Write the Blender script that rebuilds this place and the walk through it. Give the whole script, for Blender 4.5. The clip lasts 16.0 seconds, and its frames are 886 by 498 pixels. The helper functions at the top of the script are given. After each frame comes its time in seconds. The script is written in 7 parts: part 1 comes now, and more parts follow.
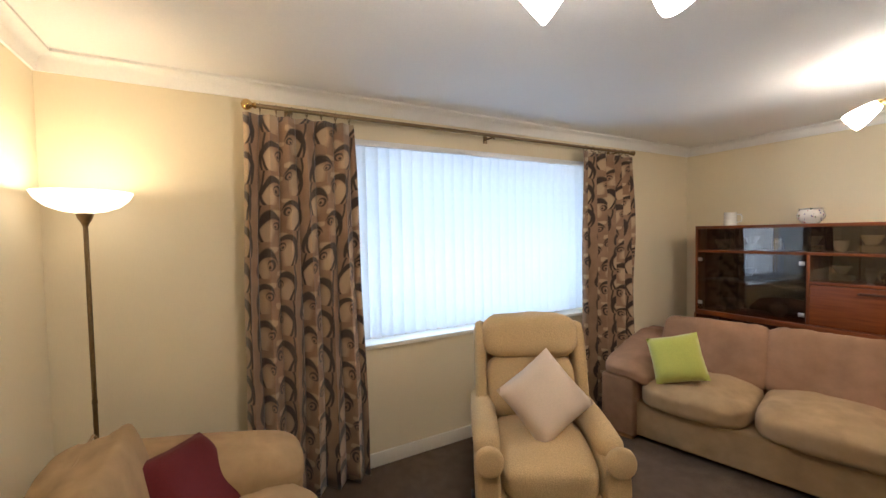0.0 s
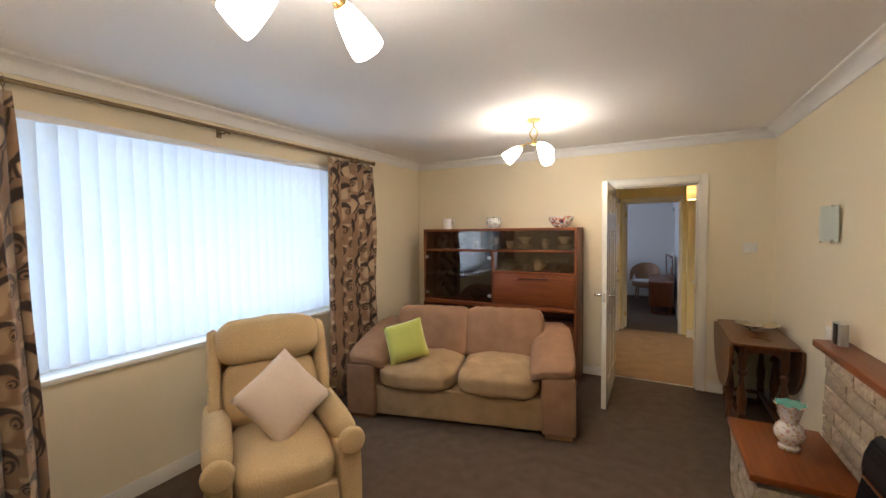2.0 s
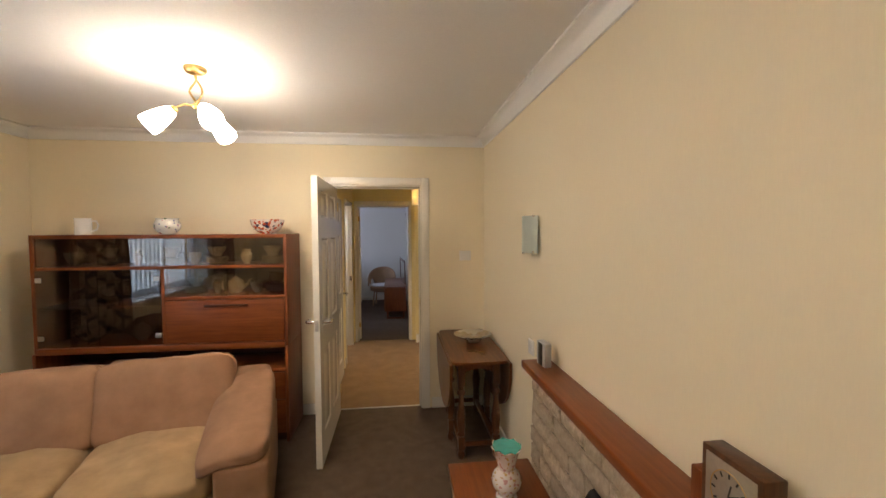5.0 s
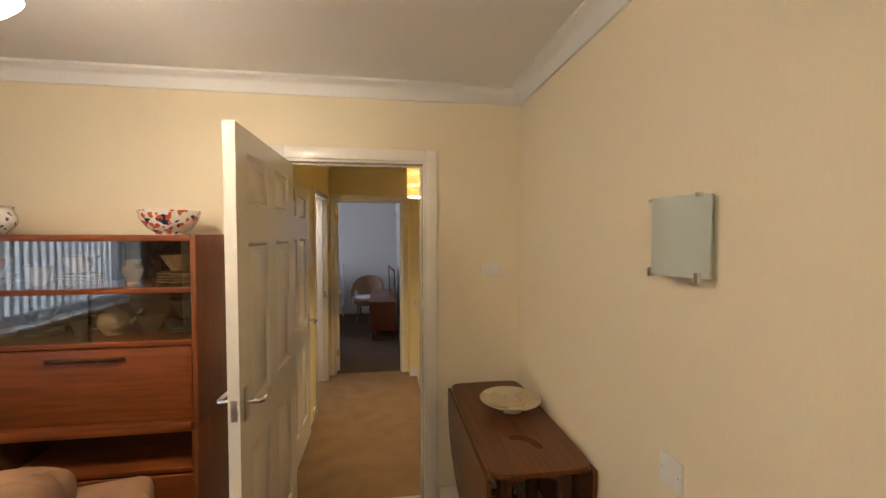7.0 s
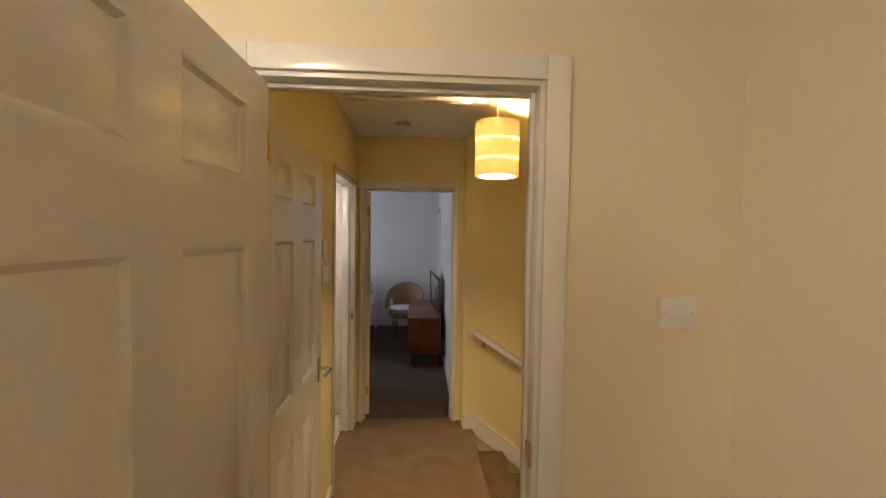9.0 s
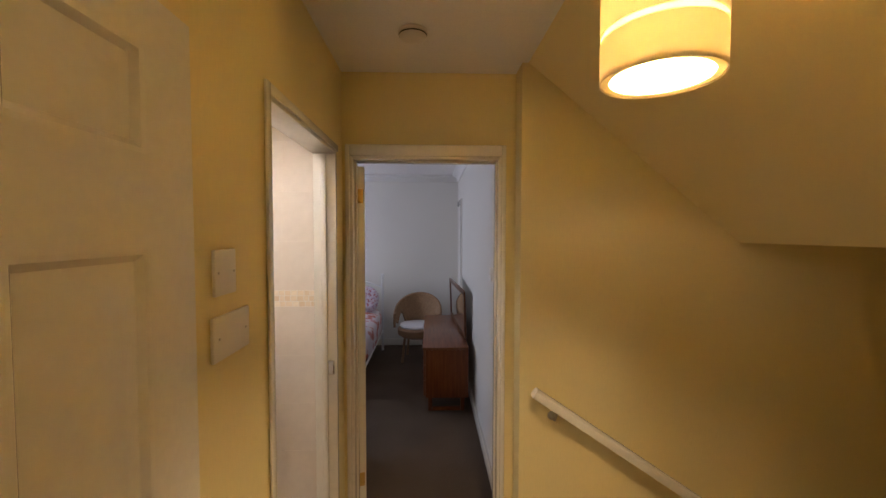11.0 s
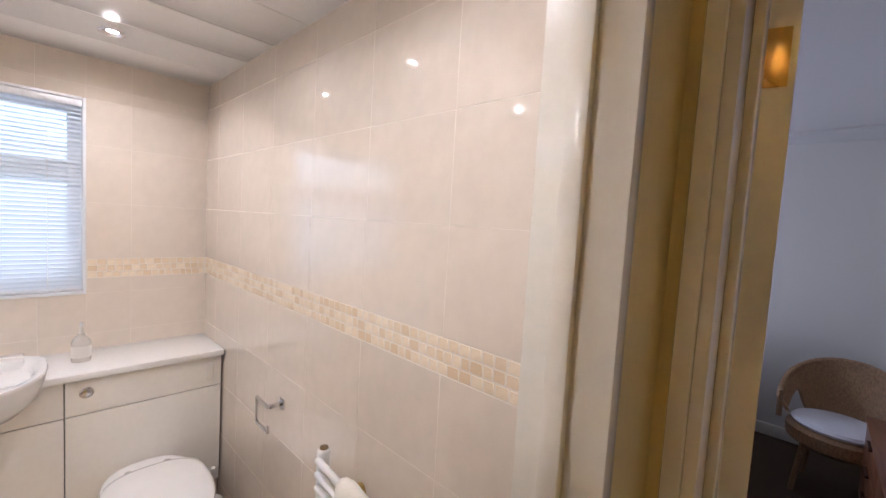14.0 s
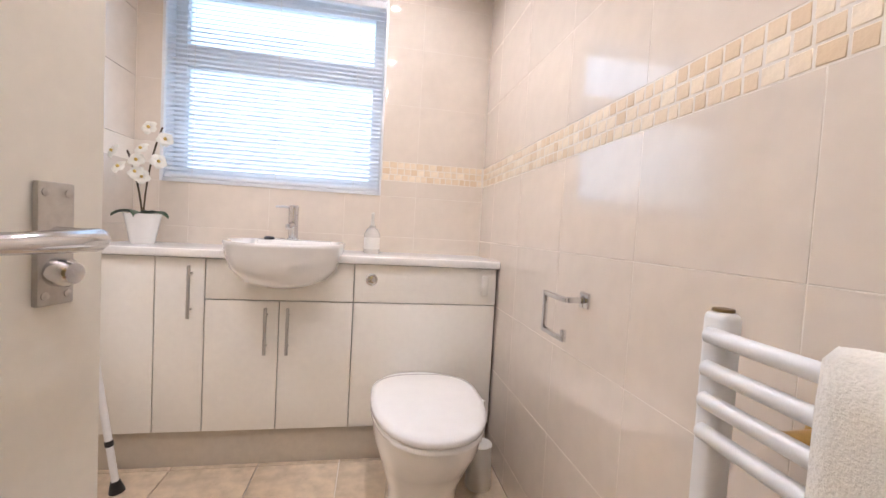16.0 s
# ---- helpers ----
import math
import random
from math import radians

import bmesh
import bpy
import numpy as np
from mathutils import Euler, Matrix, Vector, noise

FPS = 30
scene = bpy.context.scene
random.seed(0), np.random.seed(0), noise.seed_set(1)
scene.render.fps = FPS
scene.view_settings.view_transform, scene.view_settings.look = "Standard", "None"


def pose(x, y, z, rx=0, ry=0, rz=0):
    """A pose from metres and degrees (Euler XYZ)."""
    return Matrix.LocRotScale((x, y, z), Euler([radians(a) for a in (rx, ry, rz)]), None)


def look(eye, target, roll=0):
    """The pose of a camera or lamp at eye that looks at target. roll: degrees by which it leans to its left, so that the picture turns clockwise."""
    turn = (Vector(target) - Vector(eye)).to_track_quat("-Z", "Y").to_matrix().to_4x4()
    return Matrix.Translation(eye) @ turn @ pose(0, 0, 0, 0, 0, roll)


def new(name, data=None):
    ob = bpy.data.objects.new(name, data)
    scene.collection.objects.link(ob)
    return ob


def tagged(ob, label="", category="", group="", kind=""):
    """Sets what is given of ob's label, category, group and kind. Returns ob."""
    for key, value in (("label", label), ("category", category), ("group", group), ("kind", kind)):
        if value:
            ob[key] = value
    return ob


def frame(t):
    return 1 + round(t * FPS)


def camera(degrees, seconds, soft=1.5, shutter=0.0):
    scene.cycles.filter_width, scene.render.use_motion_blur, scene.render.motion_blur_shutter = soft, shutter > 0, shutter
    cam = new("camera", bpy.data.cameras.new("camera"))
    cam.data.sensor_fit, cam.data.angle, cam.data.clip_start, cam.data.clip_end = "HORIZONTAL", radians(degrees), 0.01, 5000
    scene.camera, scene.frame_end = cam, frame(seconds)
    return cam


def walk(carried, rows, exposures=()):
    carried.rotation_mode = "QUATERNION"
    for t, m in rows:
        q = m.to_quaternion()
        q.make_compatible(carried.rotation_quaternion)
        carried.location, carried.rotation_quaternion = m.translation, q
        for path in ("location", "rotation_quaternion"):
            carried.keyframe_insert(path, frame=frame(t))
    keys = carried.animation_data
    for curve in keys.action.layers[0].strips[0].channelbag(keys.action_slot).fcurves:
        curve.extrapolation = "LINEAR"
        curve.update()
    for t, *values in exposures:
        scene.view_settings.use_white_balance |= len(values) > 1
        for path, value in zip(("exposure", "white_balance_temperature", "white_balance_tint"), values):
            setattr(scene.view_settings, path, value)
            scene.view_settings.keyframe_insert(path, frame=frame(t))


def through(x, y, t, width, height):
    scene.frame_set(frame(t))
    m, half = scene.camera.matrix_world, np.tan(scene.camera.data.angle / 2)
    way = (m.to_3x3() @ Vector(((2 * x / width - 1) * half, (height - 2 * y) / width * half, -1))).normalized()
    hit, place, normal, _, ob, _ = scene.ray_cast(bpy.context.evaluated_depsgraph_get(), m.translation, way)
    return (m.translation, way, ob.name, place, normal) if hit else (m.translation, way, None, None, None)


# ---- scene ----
cam = camera(96.0, 16.0)
PATH = [
    (0, (1.410, 1.283, 1.572), (-0.336, 2.257, 1.496), -1.1),
    (0.5, (1.513, 1.275, 1.561), (-0.068, 2.497, 1.476), -1.0),
    (1, (1.540, 1.289, 1.576), (0.160, 2.733, 1.478), -0.8),
    (1.5, (1.563, 1.282, 1.580), (0.396, 2.902, 1.484), -0.8),
    (2, (1.611, 1.297, 1.582), (0.675, 3.062, 1.490), -0.7),
    (2.5, (1.647, 1.305, 1.587), (0.983, 3.190, 1.502), -0.7),
    (3, (1.696, 1.345, 1.606), (1.307, 3.304, 1.518), -0.6),
    (3.5, (1.769, 1.517, 1.604), (1.606, 3.508, 1.520), -0.5),
    (4, (1.784, 1.723, 1.621), (1.804, 3.721, 1.527), -0.5),
    (6.5, (1.743, 3.204, 1.610), (2.038, 5.180, 1.528), 0.0),
    (7, (1.751, 3.511, 1.600), (2.043, 5.488, 1.527), 0.0),
    (7.5, (1.764, 3.801, 1.612), (2.041, 5.780, 1.534), 0.4),
    (8, (1.731, 4.106, 1.597), (1.972, 6.091, 1.530), 0.4),
    (8.5, (1.665, 4.409, 1.580), (1.855, 6.400, 1.521), 1.0),
    (9, (1.654, 4.751, 1.601), (1.773, 6.746, 1.528), 0.9),
    (11.5, (1.575, 6.387, 1.597), (1.631, 8.385, 1.511), 0.3),
    (12, (1.569, 6.718, 1.612), (1.602, 8.715, 1.512), 0.8),
    (12.5, (1.583, 6.992, 1.630), (1.525, 8.988, 1.514), 1.2),
    (13, (1.517, 7.243, 1.589), (1.185, 9.212, 1.490), 1.1),
    (13.5, (1.420, 7.433, 1.620), (0.561, 9.232, 1.457), 2.5),
    (14, (1.281, 7.569, 1.557), (-0.101, 9.008, 1.422), 3.4),
    (14.5, (1.167, 7.633, 1.447), (-0.556, 8.639, 1.306), 3.9),
    (15, (1.031, 7.686, 1.236), (-0.848, 8.362, 1.123), 3.7),
    (15.5, (0.876, 7.709, 1.055), (-1.065, 8.182, 0.961), 3.3),
    (16, (0.707, 7.721, 0.961), (-1.259, 8.078, 0.872), 3.2),
]
EXPO = [(0.0, 0.25, 5550, 12), (4.0, 0.28, 5900, 14), (9.0, 0.26, 6500, 15), (11.5, 0.42, 6650, 17), (12.5, 0.42, 6700, 17), (13.5, 0.36, 6100, 20), (14.5, 0.43, 5950, 19), (15.5, 0.68, 5950, 19), (16.0, 0.68, 5950, 19)]
walk(cam, [(t, look(eye, target, roll)) for t, eye, target, roll in PATH], EXPO)

# ---- world and daylight ----
world = bpy.data.worlds.new("world")
scene.world = world
world.use_nodes = True
_nt = world.node_tree
_sky = _nt.nodes.new("ShaderNodeTexSky")
_sky.sky_type = "NISHITA"
_sky.sun_disc = False
_sky.sun_elevation = radians(35)
_sky.sun_rotation = radians(200)
_nt.links.new(_sky.outputs[0], _nt.nodes["Background"].inputs[0])
_nt.nodes["Background"].inputs[1].default_value = 0.1

sun = new("sun", bpy.data.lights.new("sun", "SUN"))
sun.data.energy, sun.data.angle, sun.data.color = 0.8, radians(12), (1.0, 0.97, 0.92)
sun.rotation_euler = Euler((radians(55), 0, radians(20)))


def window_light(name, centre, towards, w, h, watts, colour):
    """The sky's light, in the opening of a window."""
    lamp = bpy.data.lights.new(name, "AREA")
    lamp.shape, lamp.size, lamp.size_y, lamp.energy, lamp.color = "RECTANGLE", w, h, watts, colour
    ob = new(name, lamp)
    ob.matrix_world = look(centre, Vector(centre) + Vector(towards))
    return ob


window_light("living_window_light", (-1.52, 3.12, 1.50), (1, 0, 0), 2.3, 1.4, 30, (0.70, 0.84, 1.0))
window_light("bathroom_window_light", (-1.53, 7.28, 1.57), (1, 0, 0), 1.0, 0.95, 4.6, (0.60, 0.78, 1.0))
window_light("bedroom_window_light", (-1.62, 10.2, 1.5), (1, 0, 0), 1.6, 1.2, 29, (0.70, 0.78, 1.0))
SHADE_GLOW, SHADE_BULB_GLOW, DRUM_GLOW, BOWL_GLOW, SPOT_GLOW = 41.0, 370.0, 800.0, 54.0, 900.0


# ---- shader helpers ----
def sock(nt, node, slot, value):
    if isinstance(value, bpy.types.NodeSocket):
        nt.links.new(value, node.inputs[slot])
    else:
        node.inputs[slot].default_value = value


def calc(nt, op, a, b=0.0, c=0.0, clamp=False):
    n = nt.nodes.new("ShaderNodeMath")
    n.operation, n.use_clamp = op, clamp
    sock(nt, n, 0, a), sock(nt, n, 1, b), sock(nt, n, 2, c)
    return n.outputs[0]


def blend(nt, factor, a, b, mode="MIX"):
    n = nt.nodes.new("ShaderNodeMix")
    n.data_type, n.blend_type = "RGBA", mode
    sock(nt, n, 0, factor)
    sock(nt, n, 6, a if isinstance(a, bpy.types.NodeSocket) else (*a, 1))
    sock(nt, n, 7, b if isinstance(b, bpy.types.NodeSocket) else (*b, 1))
    return n.outputs[2]


def noise_of(nt, scale, detail=3.0, coords=None, stretch=None, rough=0.55):
    tc = nt.nodes.new("ShaderNodeTexCoord")
    src = coords or tc.outputs["Object"]
    if stretch:
        mp = nt.nodes.new("ShaderNodeMapping")
        nt.links.new(src, mp.inputs[0])
        mp.inputs["Scale"].default_value = stretch
        src = mp.outputs[0]
    n = nt.nodes.new("ShaderNodeTexNoise")
    nt.links.new(src, n.inputs["Vector"])
    n.inputs["Scale"].default_value, n.inputs["Detail"].default_value, n.inputs["Roughness"].default_value = scale, detail, rough
    return n.outputs["Fac"]


def ramp(nt, fac, low, high):
    n = nt.nodes.new("ShaderNodeMapRange")
    sock(nt, n, 0, fac)
    n.inputs[1].default_value, n.inputs[2].default_value = low, high
    return n.outputs[0]


def shader(name):
    m = bpy.data.materials.new(name)
    m.use_nodes = True
    return m, m.node_tree, m.node_tree.nodes["Principled BSDF"]


def bump(nt, bsdf, height, strength, distance):
    n = nt.nodes.new("ShaderNodeBump")
    n.inputs["Strength"].default_value, n.inputs["Distance"].default_value = strength, distance
    nt.links.new(height, n.inputs["Height"])
    nt.links.new(n.outputs[0], bsdf.inputs["Normal"])


def surface(name, colour, rough=0.5, metal=0.0, grain=60.0, vary=0.08, blotch=1.5, relief=0.0, depth=0.002, stretch=None, coat=0.0, sheen=0.0, spec=0.5, each=0.0, coat_rough=0.12, each_to=None):
    """Colour with variation at two scales, and fine relief."""
    m, nt, b = shader(name)
    fine, broad = noise_of(nt, grain, 4.0, stretch=stretch), noise_of(nt, blotch, 2.0)
    dark, light = [c * (1 - vary) for c in colour], [min(1, c * (1 + vary)) for c in colour]
    col = blend(nt, ramp(nt, fine, 0.3, 0.7), dark, light)
    col = blend(nt, calc(nt, "MULTIPLY", ramp(nt, broad, 0.35, 0.7), 0.5), col, [c * (1 - 0.9 * vary) for c in colour])
    if each:
        info = nt.nodes.new("ShaderNodeObjectInfo")
        col = blend(nt, calc(nt, "MULTIPLY", info.outputs["Random"], each), col, each_to or [c * 0.62 for c in colour])
    nt.links.new(col, b.inputs["Base Color"])
    nt.links.new(calc(nt, "ADD", calc(nt, "MULTIPLY", broad, 0.12), rough - 0.06, clamp=True), b.inputs["Roughness"])
    b.inputs["Metallic"].default_value = metal
    b.inputs["Specular IOR Level"].default_value = spec
    b.inputs["Coat Weight"].default_value, b.inputs["Coat Roughness"].default_value = coat, coat_rough
    b.inputs["Sheen Weight"].default_value = sheen
    if relief:
        bump(nt, b, fine, relief, depth)
    return m


def wood(name, dark, light, rough=0.35, axis="x", coat=0.2, scale=1.0):
    m, nt, b = shader(name)
    s = {"x": (1.2, 22, 22), "y": (22, 1.2, 22), "z": (22, 22, 1.2)}[axis]
    streak = noise_of(nt, 2.2 * scale, 5.0, stretch=s, rough=0.65)
    fine = noise_of(nt, 9.0 * scale, 3.0, stretch=s)
    broad = noise_of(nt, 1.7, 2.0)
    col = blend(nt, ramp(nt, streak, 0.32, 0.68), dark, light)
    col = blend(nt, calc(nt, "MULTIPLY", ramp(nt, fine, 0.5, 0.75), 0.35), col, [c * 0.6 for c in dark])
    col = blend(nt, calc(nt, "MULTIPLY", broad, 0.25), col, dark)
    nt.links.new(col, b.inputs["Base Color"])
    nt.links.new(calc(nt, "ADD", calc(nt, "MULTIPLY", broad, 0.15), rough - 0.07), b.inputs["Roughness"])
    b.inputs["Coat Weight"].default_value, b.inputs["Coat Roughness"].default_value = coat, 0.15
    b.inputs["Specular IOR Level"].default_value = 0.24
    bump(nt, b, fine, 0.12, 0.001)
    return m


def glow(name, colour, strength):
    m, nt, b = shader(name)
    b.inputs["Base Color"].default_value = (*[0.9 * c for c in colour], 1)
    b.inputs["Emission Color"].default_value, b.inputs["Emission Strength"].default_value = (*colour, 1), strength
    b.inputs["Roughness"].default_value = 0.35
    return m


def glass(name, colour, rough=0.0, ior=1.45):
    m, nt, b = shader(name)
    b.inputs["Base Color"].default_value, b.inputs["Roughness"].default_value = (*colour, 1), rough
    b.inputs["Transmission Weight"].default_value, b.inputs["IOR"].default_value = 1.0, ior
    return m


# ---- materials ----
CREAM = surface("cream_wallpaper", (0.78, 0.685, 0.485), 0.62, grain=240, vary=0.02, blotch=0.8, relief=0.12, depth=0.001, stretch=(1, 1, 0.12))
YELLOW = surface("yellow_wallpaper", (0.79, 0.665, 0.335), 0.6, grain=240, vary=0.025, blotch=0.8, relief=0.12, depth=0.001, stretch=(1, 1, 0.12))
PALE = surface("pale_bedroom_wall", (0.74, 0.72, 0.66), 0.6, grain=200, vary=0.03, blotch=0.8, relief=0.2, depth=0.001)
CEILING = surface("white_ceiling_paint", (0.86, 0.85, 0.83), 0.75, grain=150, vary=0.03, blotch=0.7, relief=0.2, depth=0.001)
COVE = surface("white_cornice_plaster", (0.82, 0.81, 0.78), 0.6, grain=80, vary=0.03)
GLOSS = surface("white_gloss_paint", (0.81, 0.775, 0.69), 0.22, grain=45, vary=0.03, blotch=2.5, relief=0.12, depth=0.0008, coat=0.3)
CARPET = surface("brown_carpet", (0.128, 0.088, 0.060), 0.95, grain=240, vary=0.55, blotch=11, relief=1.0, depth=0.006, spec=0.1, sheen=0.05)
HALL_CARPET = surface("tan_carpet", (0.25, 0.155, 0.078), 0.95, grain=300, vary=0.4, blotch=7, relief=1.0, depth=0.006, spec=0.1, sheen=0.05)
BED_CARPET = surface("grey_brown_carpet", (0.14, 0.10, 0.07), 0.95, grain=420, vary=0.35, blotch=2.0, relief=1.0, depth=0.006, spec=0.1)
TEAK = wood("teak_veneer", (0.13, 0.032, 0.008), (0.24, 0.066, 0.014), 0.42, "x", 0.04)
TEAK_V = wood("teak_veneer_upright", (0.12, 0.032, 0.009), (0.23, 0.066, 0.017), 0.42, "z", 0.04)
TEAK_Y = wood("teak_veneer_long", (0.14, 0.05, 0.022), (0.27, 0.10, 0.045), 0.34, "y", 0.25)
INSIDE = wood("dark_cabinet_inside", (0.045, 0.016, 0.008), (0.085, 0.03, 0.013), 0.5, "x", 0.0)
OAK = wood("dark_stained_oak", (0.075, 0.025, 0.008), (0.17, 0.062, 0.019), 0.30, "y", 0.15)
OAK_V = wood("dark_stained_oak_turned", (0.05, 0.02, 0.009), (0.13, 0.050, 0.018), 0.3, "z", 0.2)
MANTEL = wood("varnished_mantel_wood", (0.165, 0.040, 0.009), (0.24, 0.068, 0.014), 0.34, "y", 0.1)
STONE = surface("pale_split_stone", (0.50, 0.40, 0.28), 0.85, grain=38, vary=0.38, blotch=9, relief=1.0, depth=0.012, each=0.7)
MORTAR = surface("grey_mortar", (0.19, 0.155, 0.115), 0.95, grain=90, vary=0.25, relief=0.8, depth=0.004)
BLACK = surface("black_enamelled_metal", (0.008, 0.008, 0.009), 0.5, grain=60, vary=0.2, spec=0.2)
BLACKP = surface("black_plastic", (0.015, 0.015, 0.016), 0.35, grain=60, vary=0.2)
GREYP = surface("silver_grey_plastic", (0.42, 0.42, 0.41), 0.35, metal=0.3, grain=90, vary=0.06)
BRASS = surface("brass", (0.62, 0.42, 0.16), 0.28, metal=1.0, grain=60, vary=0.12)
OLDBRASS = surface("antique_brass", (0.27, 0.19, 0.10), 0.36, metal=1.0, grain=60, vary=0.15)
CHROME = surface("chrome", (0.72, 0.72, 0.73), 0.12, metal=1.0, grain=60, vary=0.04)
SATIN = surface("satin_steel", (0.52, 0.50, 0.47), 0.35, metal=1.0, grain=120, vary=0.08)
SUEDE = surface("tan_suede_fabric", (0.315, 0.181, 0.104), 0.92, grain=7, vary=0.17, blotch=3.0, relief=0.45, depth=0.003, sheen=0.04, spec=0.12)
SUEDE_B = surface("beige_suede_fabric", (0.385, 0.262, 0.138), 0.92, grain=7, vary=0.20, blotch=3.0, relief=0.45, depth=0.003, sheen=0.04, spec=0.12)
WEAVE = surface("beige_woven_upholstery", (0.60, 0.435, 0.225), 0.9, grain=150, vary=0.17, blotch=4.0, relief=1.0, depth=0.004, sheen=0.1, spec=0.15)
LIME = surface("lime_green_fabric", (0.46, 0.47, 0.085), 0.85, grain=180, vary=0.10, blotch=6, relief=0.5, depth=0.002, sheen=0.3)
RED = surface("dark_red_fabric", (0.105, 0.003, 0.006), 0.85, grain=180, vary=0.15, blotch=6, relief=0.5, depth=0.002)
PINKISH = surface("pale_cream_fabric", (0.70, 0.565, 0.45), 0.85, grain=180, vary=0.05, blotch=5, relief=0.4, depth=0.002, sheen=0.2)
CERAMIC = surface("white_glazed_ceramic", (0.87, 0.86, 0.84), 0.1, grain=20, vary=0.02, coat=0.4)
CHINA = surface("cream_china", (0.44, 0.34, 0.22), 0.15, grain=45, vary=0.22, blotch=18, coat=0.4)
GILT = surface("pale_gold_china", (0.50, 0.37, 0.20), 0.2, grain=60, vary=0.3, blotch=20, coat=0.4)
DARKCHINA = surface("dark_lustre_china", (0.10, 0.075, 0.055), 0.2, grain=60, vary=0.4, blotch=20, coat=0.4)
PLASTIC = surface("white_plastic", (0.78, 0.75, 0.69), 0.35, grain=40, vary=0.02)
VANITY = surface("cream_vanity_panel", (0.87, 0.84, 0.77), 0.25, grain=40, vary=0.02, coat=0.2)
TOP = surface("white_solid_top", (0.84, 0.83, 0.80), 0.2, grain=90, vary=0.03, coat=0.2)
TILE = surface("beige_wall_tile", (0.78, 0.692, 0.59), 0.05, grain=14, vary=0.045, blotch=3.5, coat=0.9, each=0.02, coat_rough=0.015)
GROUT = surface("pale_grout", (0.82, 0.755, 0.665), 0.85, grain=150, vary=0.06)
MOSAIC = surface("honey_stone_mosaic", (0.88, 0.765, 0.60), 0.42, grain=60, vary=0.12, blotch=30, relief=0.7, depth=0.0015, each=0.8, each_to=(0.68, 0.51, 0.31))
FLOOR_TILE = surface("beige_floor_tile", (0.77, 0.63, 0.46), 0.11, grain=16, vary=0.22, blotch=5, each=0.12, coat=0.6, coat_rough=0.04)
PANEL = surface("white_ceiling_panel", (0.83, 0.82, 0.80), 0.22, grain=30, vary=0.02, coat=0.2)
TOWEL = surface("cream_terry_towel", (0.85, 0.81, 0.72), 0.95, grain=300, vary=0.08, relief=0.8, depth=0.0018, sheen=0.3)
WICKER = surface("tan_wicker", (0.34, 0.20, 0.10), 0.6, grain=110, vary=0.35, relief=1.0, depth=0.006, stretch=(1, 1, 0.5))
WHITEMETAL = surface("white_painted_metal", (0.78, 0.78, 0.77), 0.3, grain=40, vary=0.03)
LEAF = surface("dark_orchid_leaf", (0.03, 0.075, 0.025), 0.4, grain=30, vary=0.2)
PETAL = surface("white_orchid_petal", (0.82, 0.80, 0.72), 0.6, grain=60, vary=0.04)
STEM = surface("brown_orchid_stem", (0.08, 0.05, 0.02), 0.6, grain=60, vary=0.3)
UPVC = surface("white_window_plastic", (0.80, 0.81, 0.82), 0.3, grain=40, vary=0.02)
SMOKE = glass("smoked_glass", (0.34, 0.29, 0.25), ior=1.75)
SMOKE_PALE = glass("pale_smoked_glass", (0.50, 0.46, 0.41), ior=1.75)
CLEAR = glass("clear_glass", (0.95, 0.97, 0.96))
FROST = glass("frosted_green_glass", (0.80, 0.88, 0.84), 0.45)
MIRROR = surface("mirror_silver", (0.86, 0.87, 0.88), 0.02, metal=1.0, grain=5, vary=0.005)
SHADE = glow("lit_opal_glass", (1.0, 0.83, 0.61), SHADE_GLOW)
SHADE_BULB = glow("lit_shade_bulb", (1.0, 0.83, 0.61), SHADE_BULB_GLOW)
BOWL = glow("lit_alabaster_bowl", (1.0, 0.83, 0.60), 2.2)
BOWL_LAMP = glow("lit_bulb", (1.0, 0.79, 0.50), BOWL_GLOW)
DRUM_LIT = glow("lit_inner_drum", (1.0, 0.77, 0.45), DRUM_GLOW)
SPOT = glow("lit_downlight", (1.0, 0.95, 0.90), SPOT_GLOW)


def translucent(name, colour, through=0.75, grain=0.0):
    m, nt, b = shader(name)
    t = nt.nodes.new("ShaderNodeBsdfTranslucent")
    t.inputs[0].default_value = (*colour, 1)
    b.inputs["Base Color"].default_value, b.inputs["Roughness"].default_value = (*colour, 1), 0.7
    if grain:
        col = blend(nt, ramp(nt, noise_of(nt, grain, 3.0, stretch=(1, 1, 0.2)), 0.3, 0.7), [c * 0.93 for c in colour], colour)
        nt.links.new(col, t.inputs[0])
    mix = nt.nodes.new("ShaderNodeMixShader")
    mix.inputs[0].default_value = through
    nt.links.new(b.outputs[0], mix.inputs[1]), nt.links.new(t.outputs[0], mix.inputs[2])
    nt.links.new(mix.outputs[0], nt.nodes["Material Output"].inputs[0])
    return m


BLIND = translucent("white_blind_fabric", (0.82, 0.84, 0.86), 0.72, 120)
SLAT = translucent("white_blind_slat", (0.82, 0.84, 0.86), 0.35)
DRUM = translucent("yellow_drum_fabric", (0.90, 0.80, 0.56), 0.24, 60)
DRUM_LINE = translucent("cream_drum_lining", (0.95, 0.85, 0.60), 0.8)


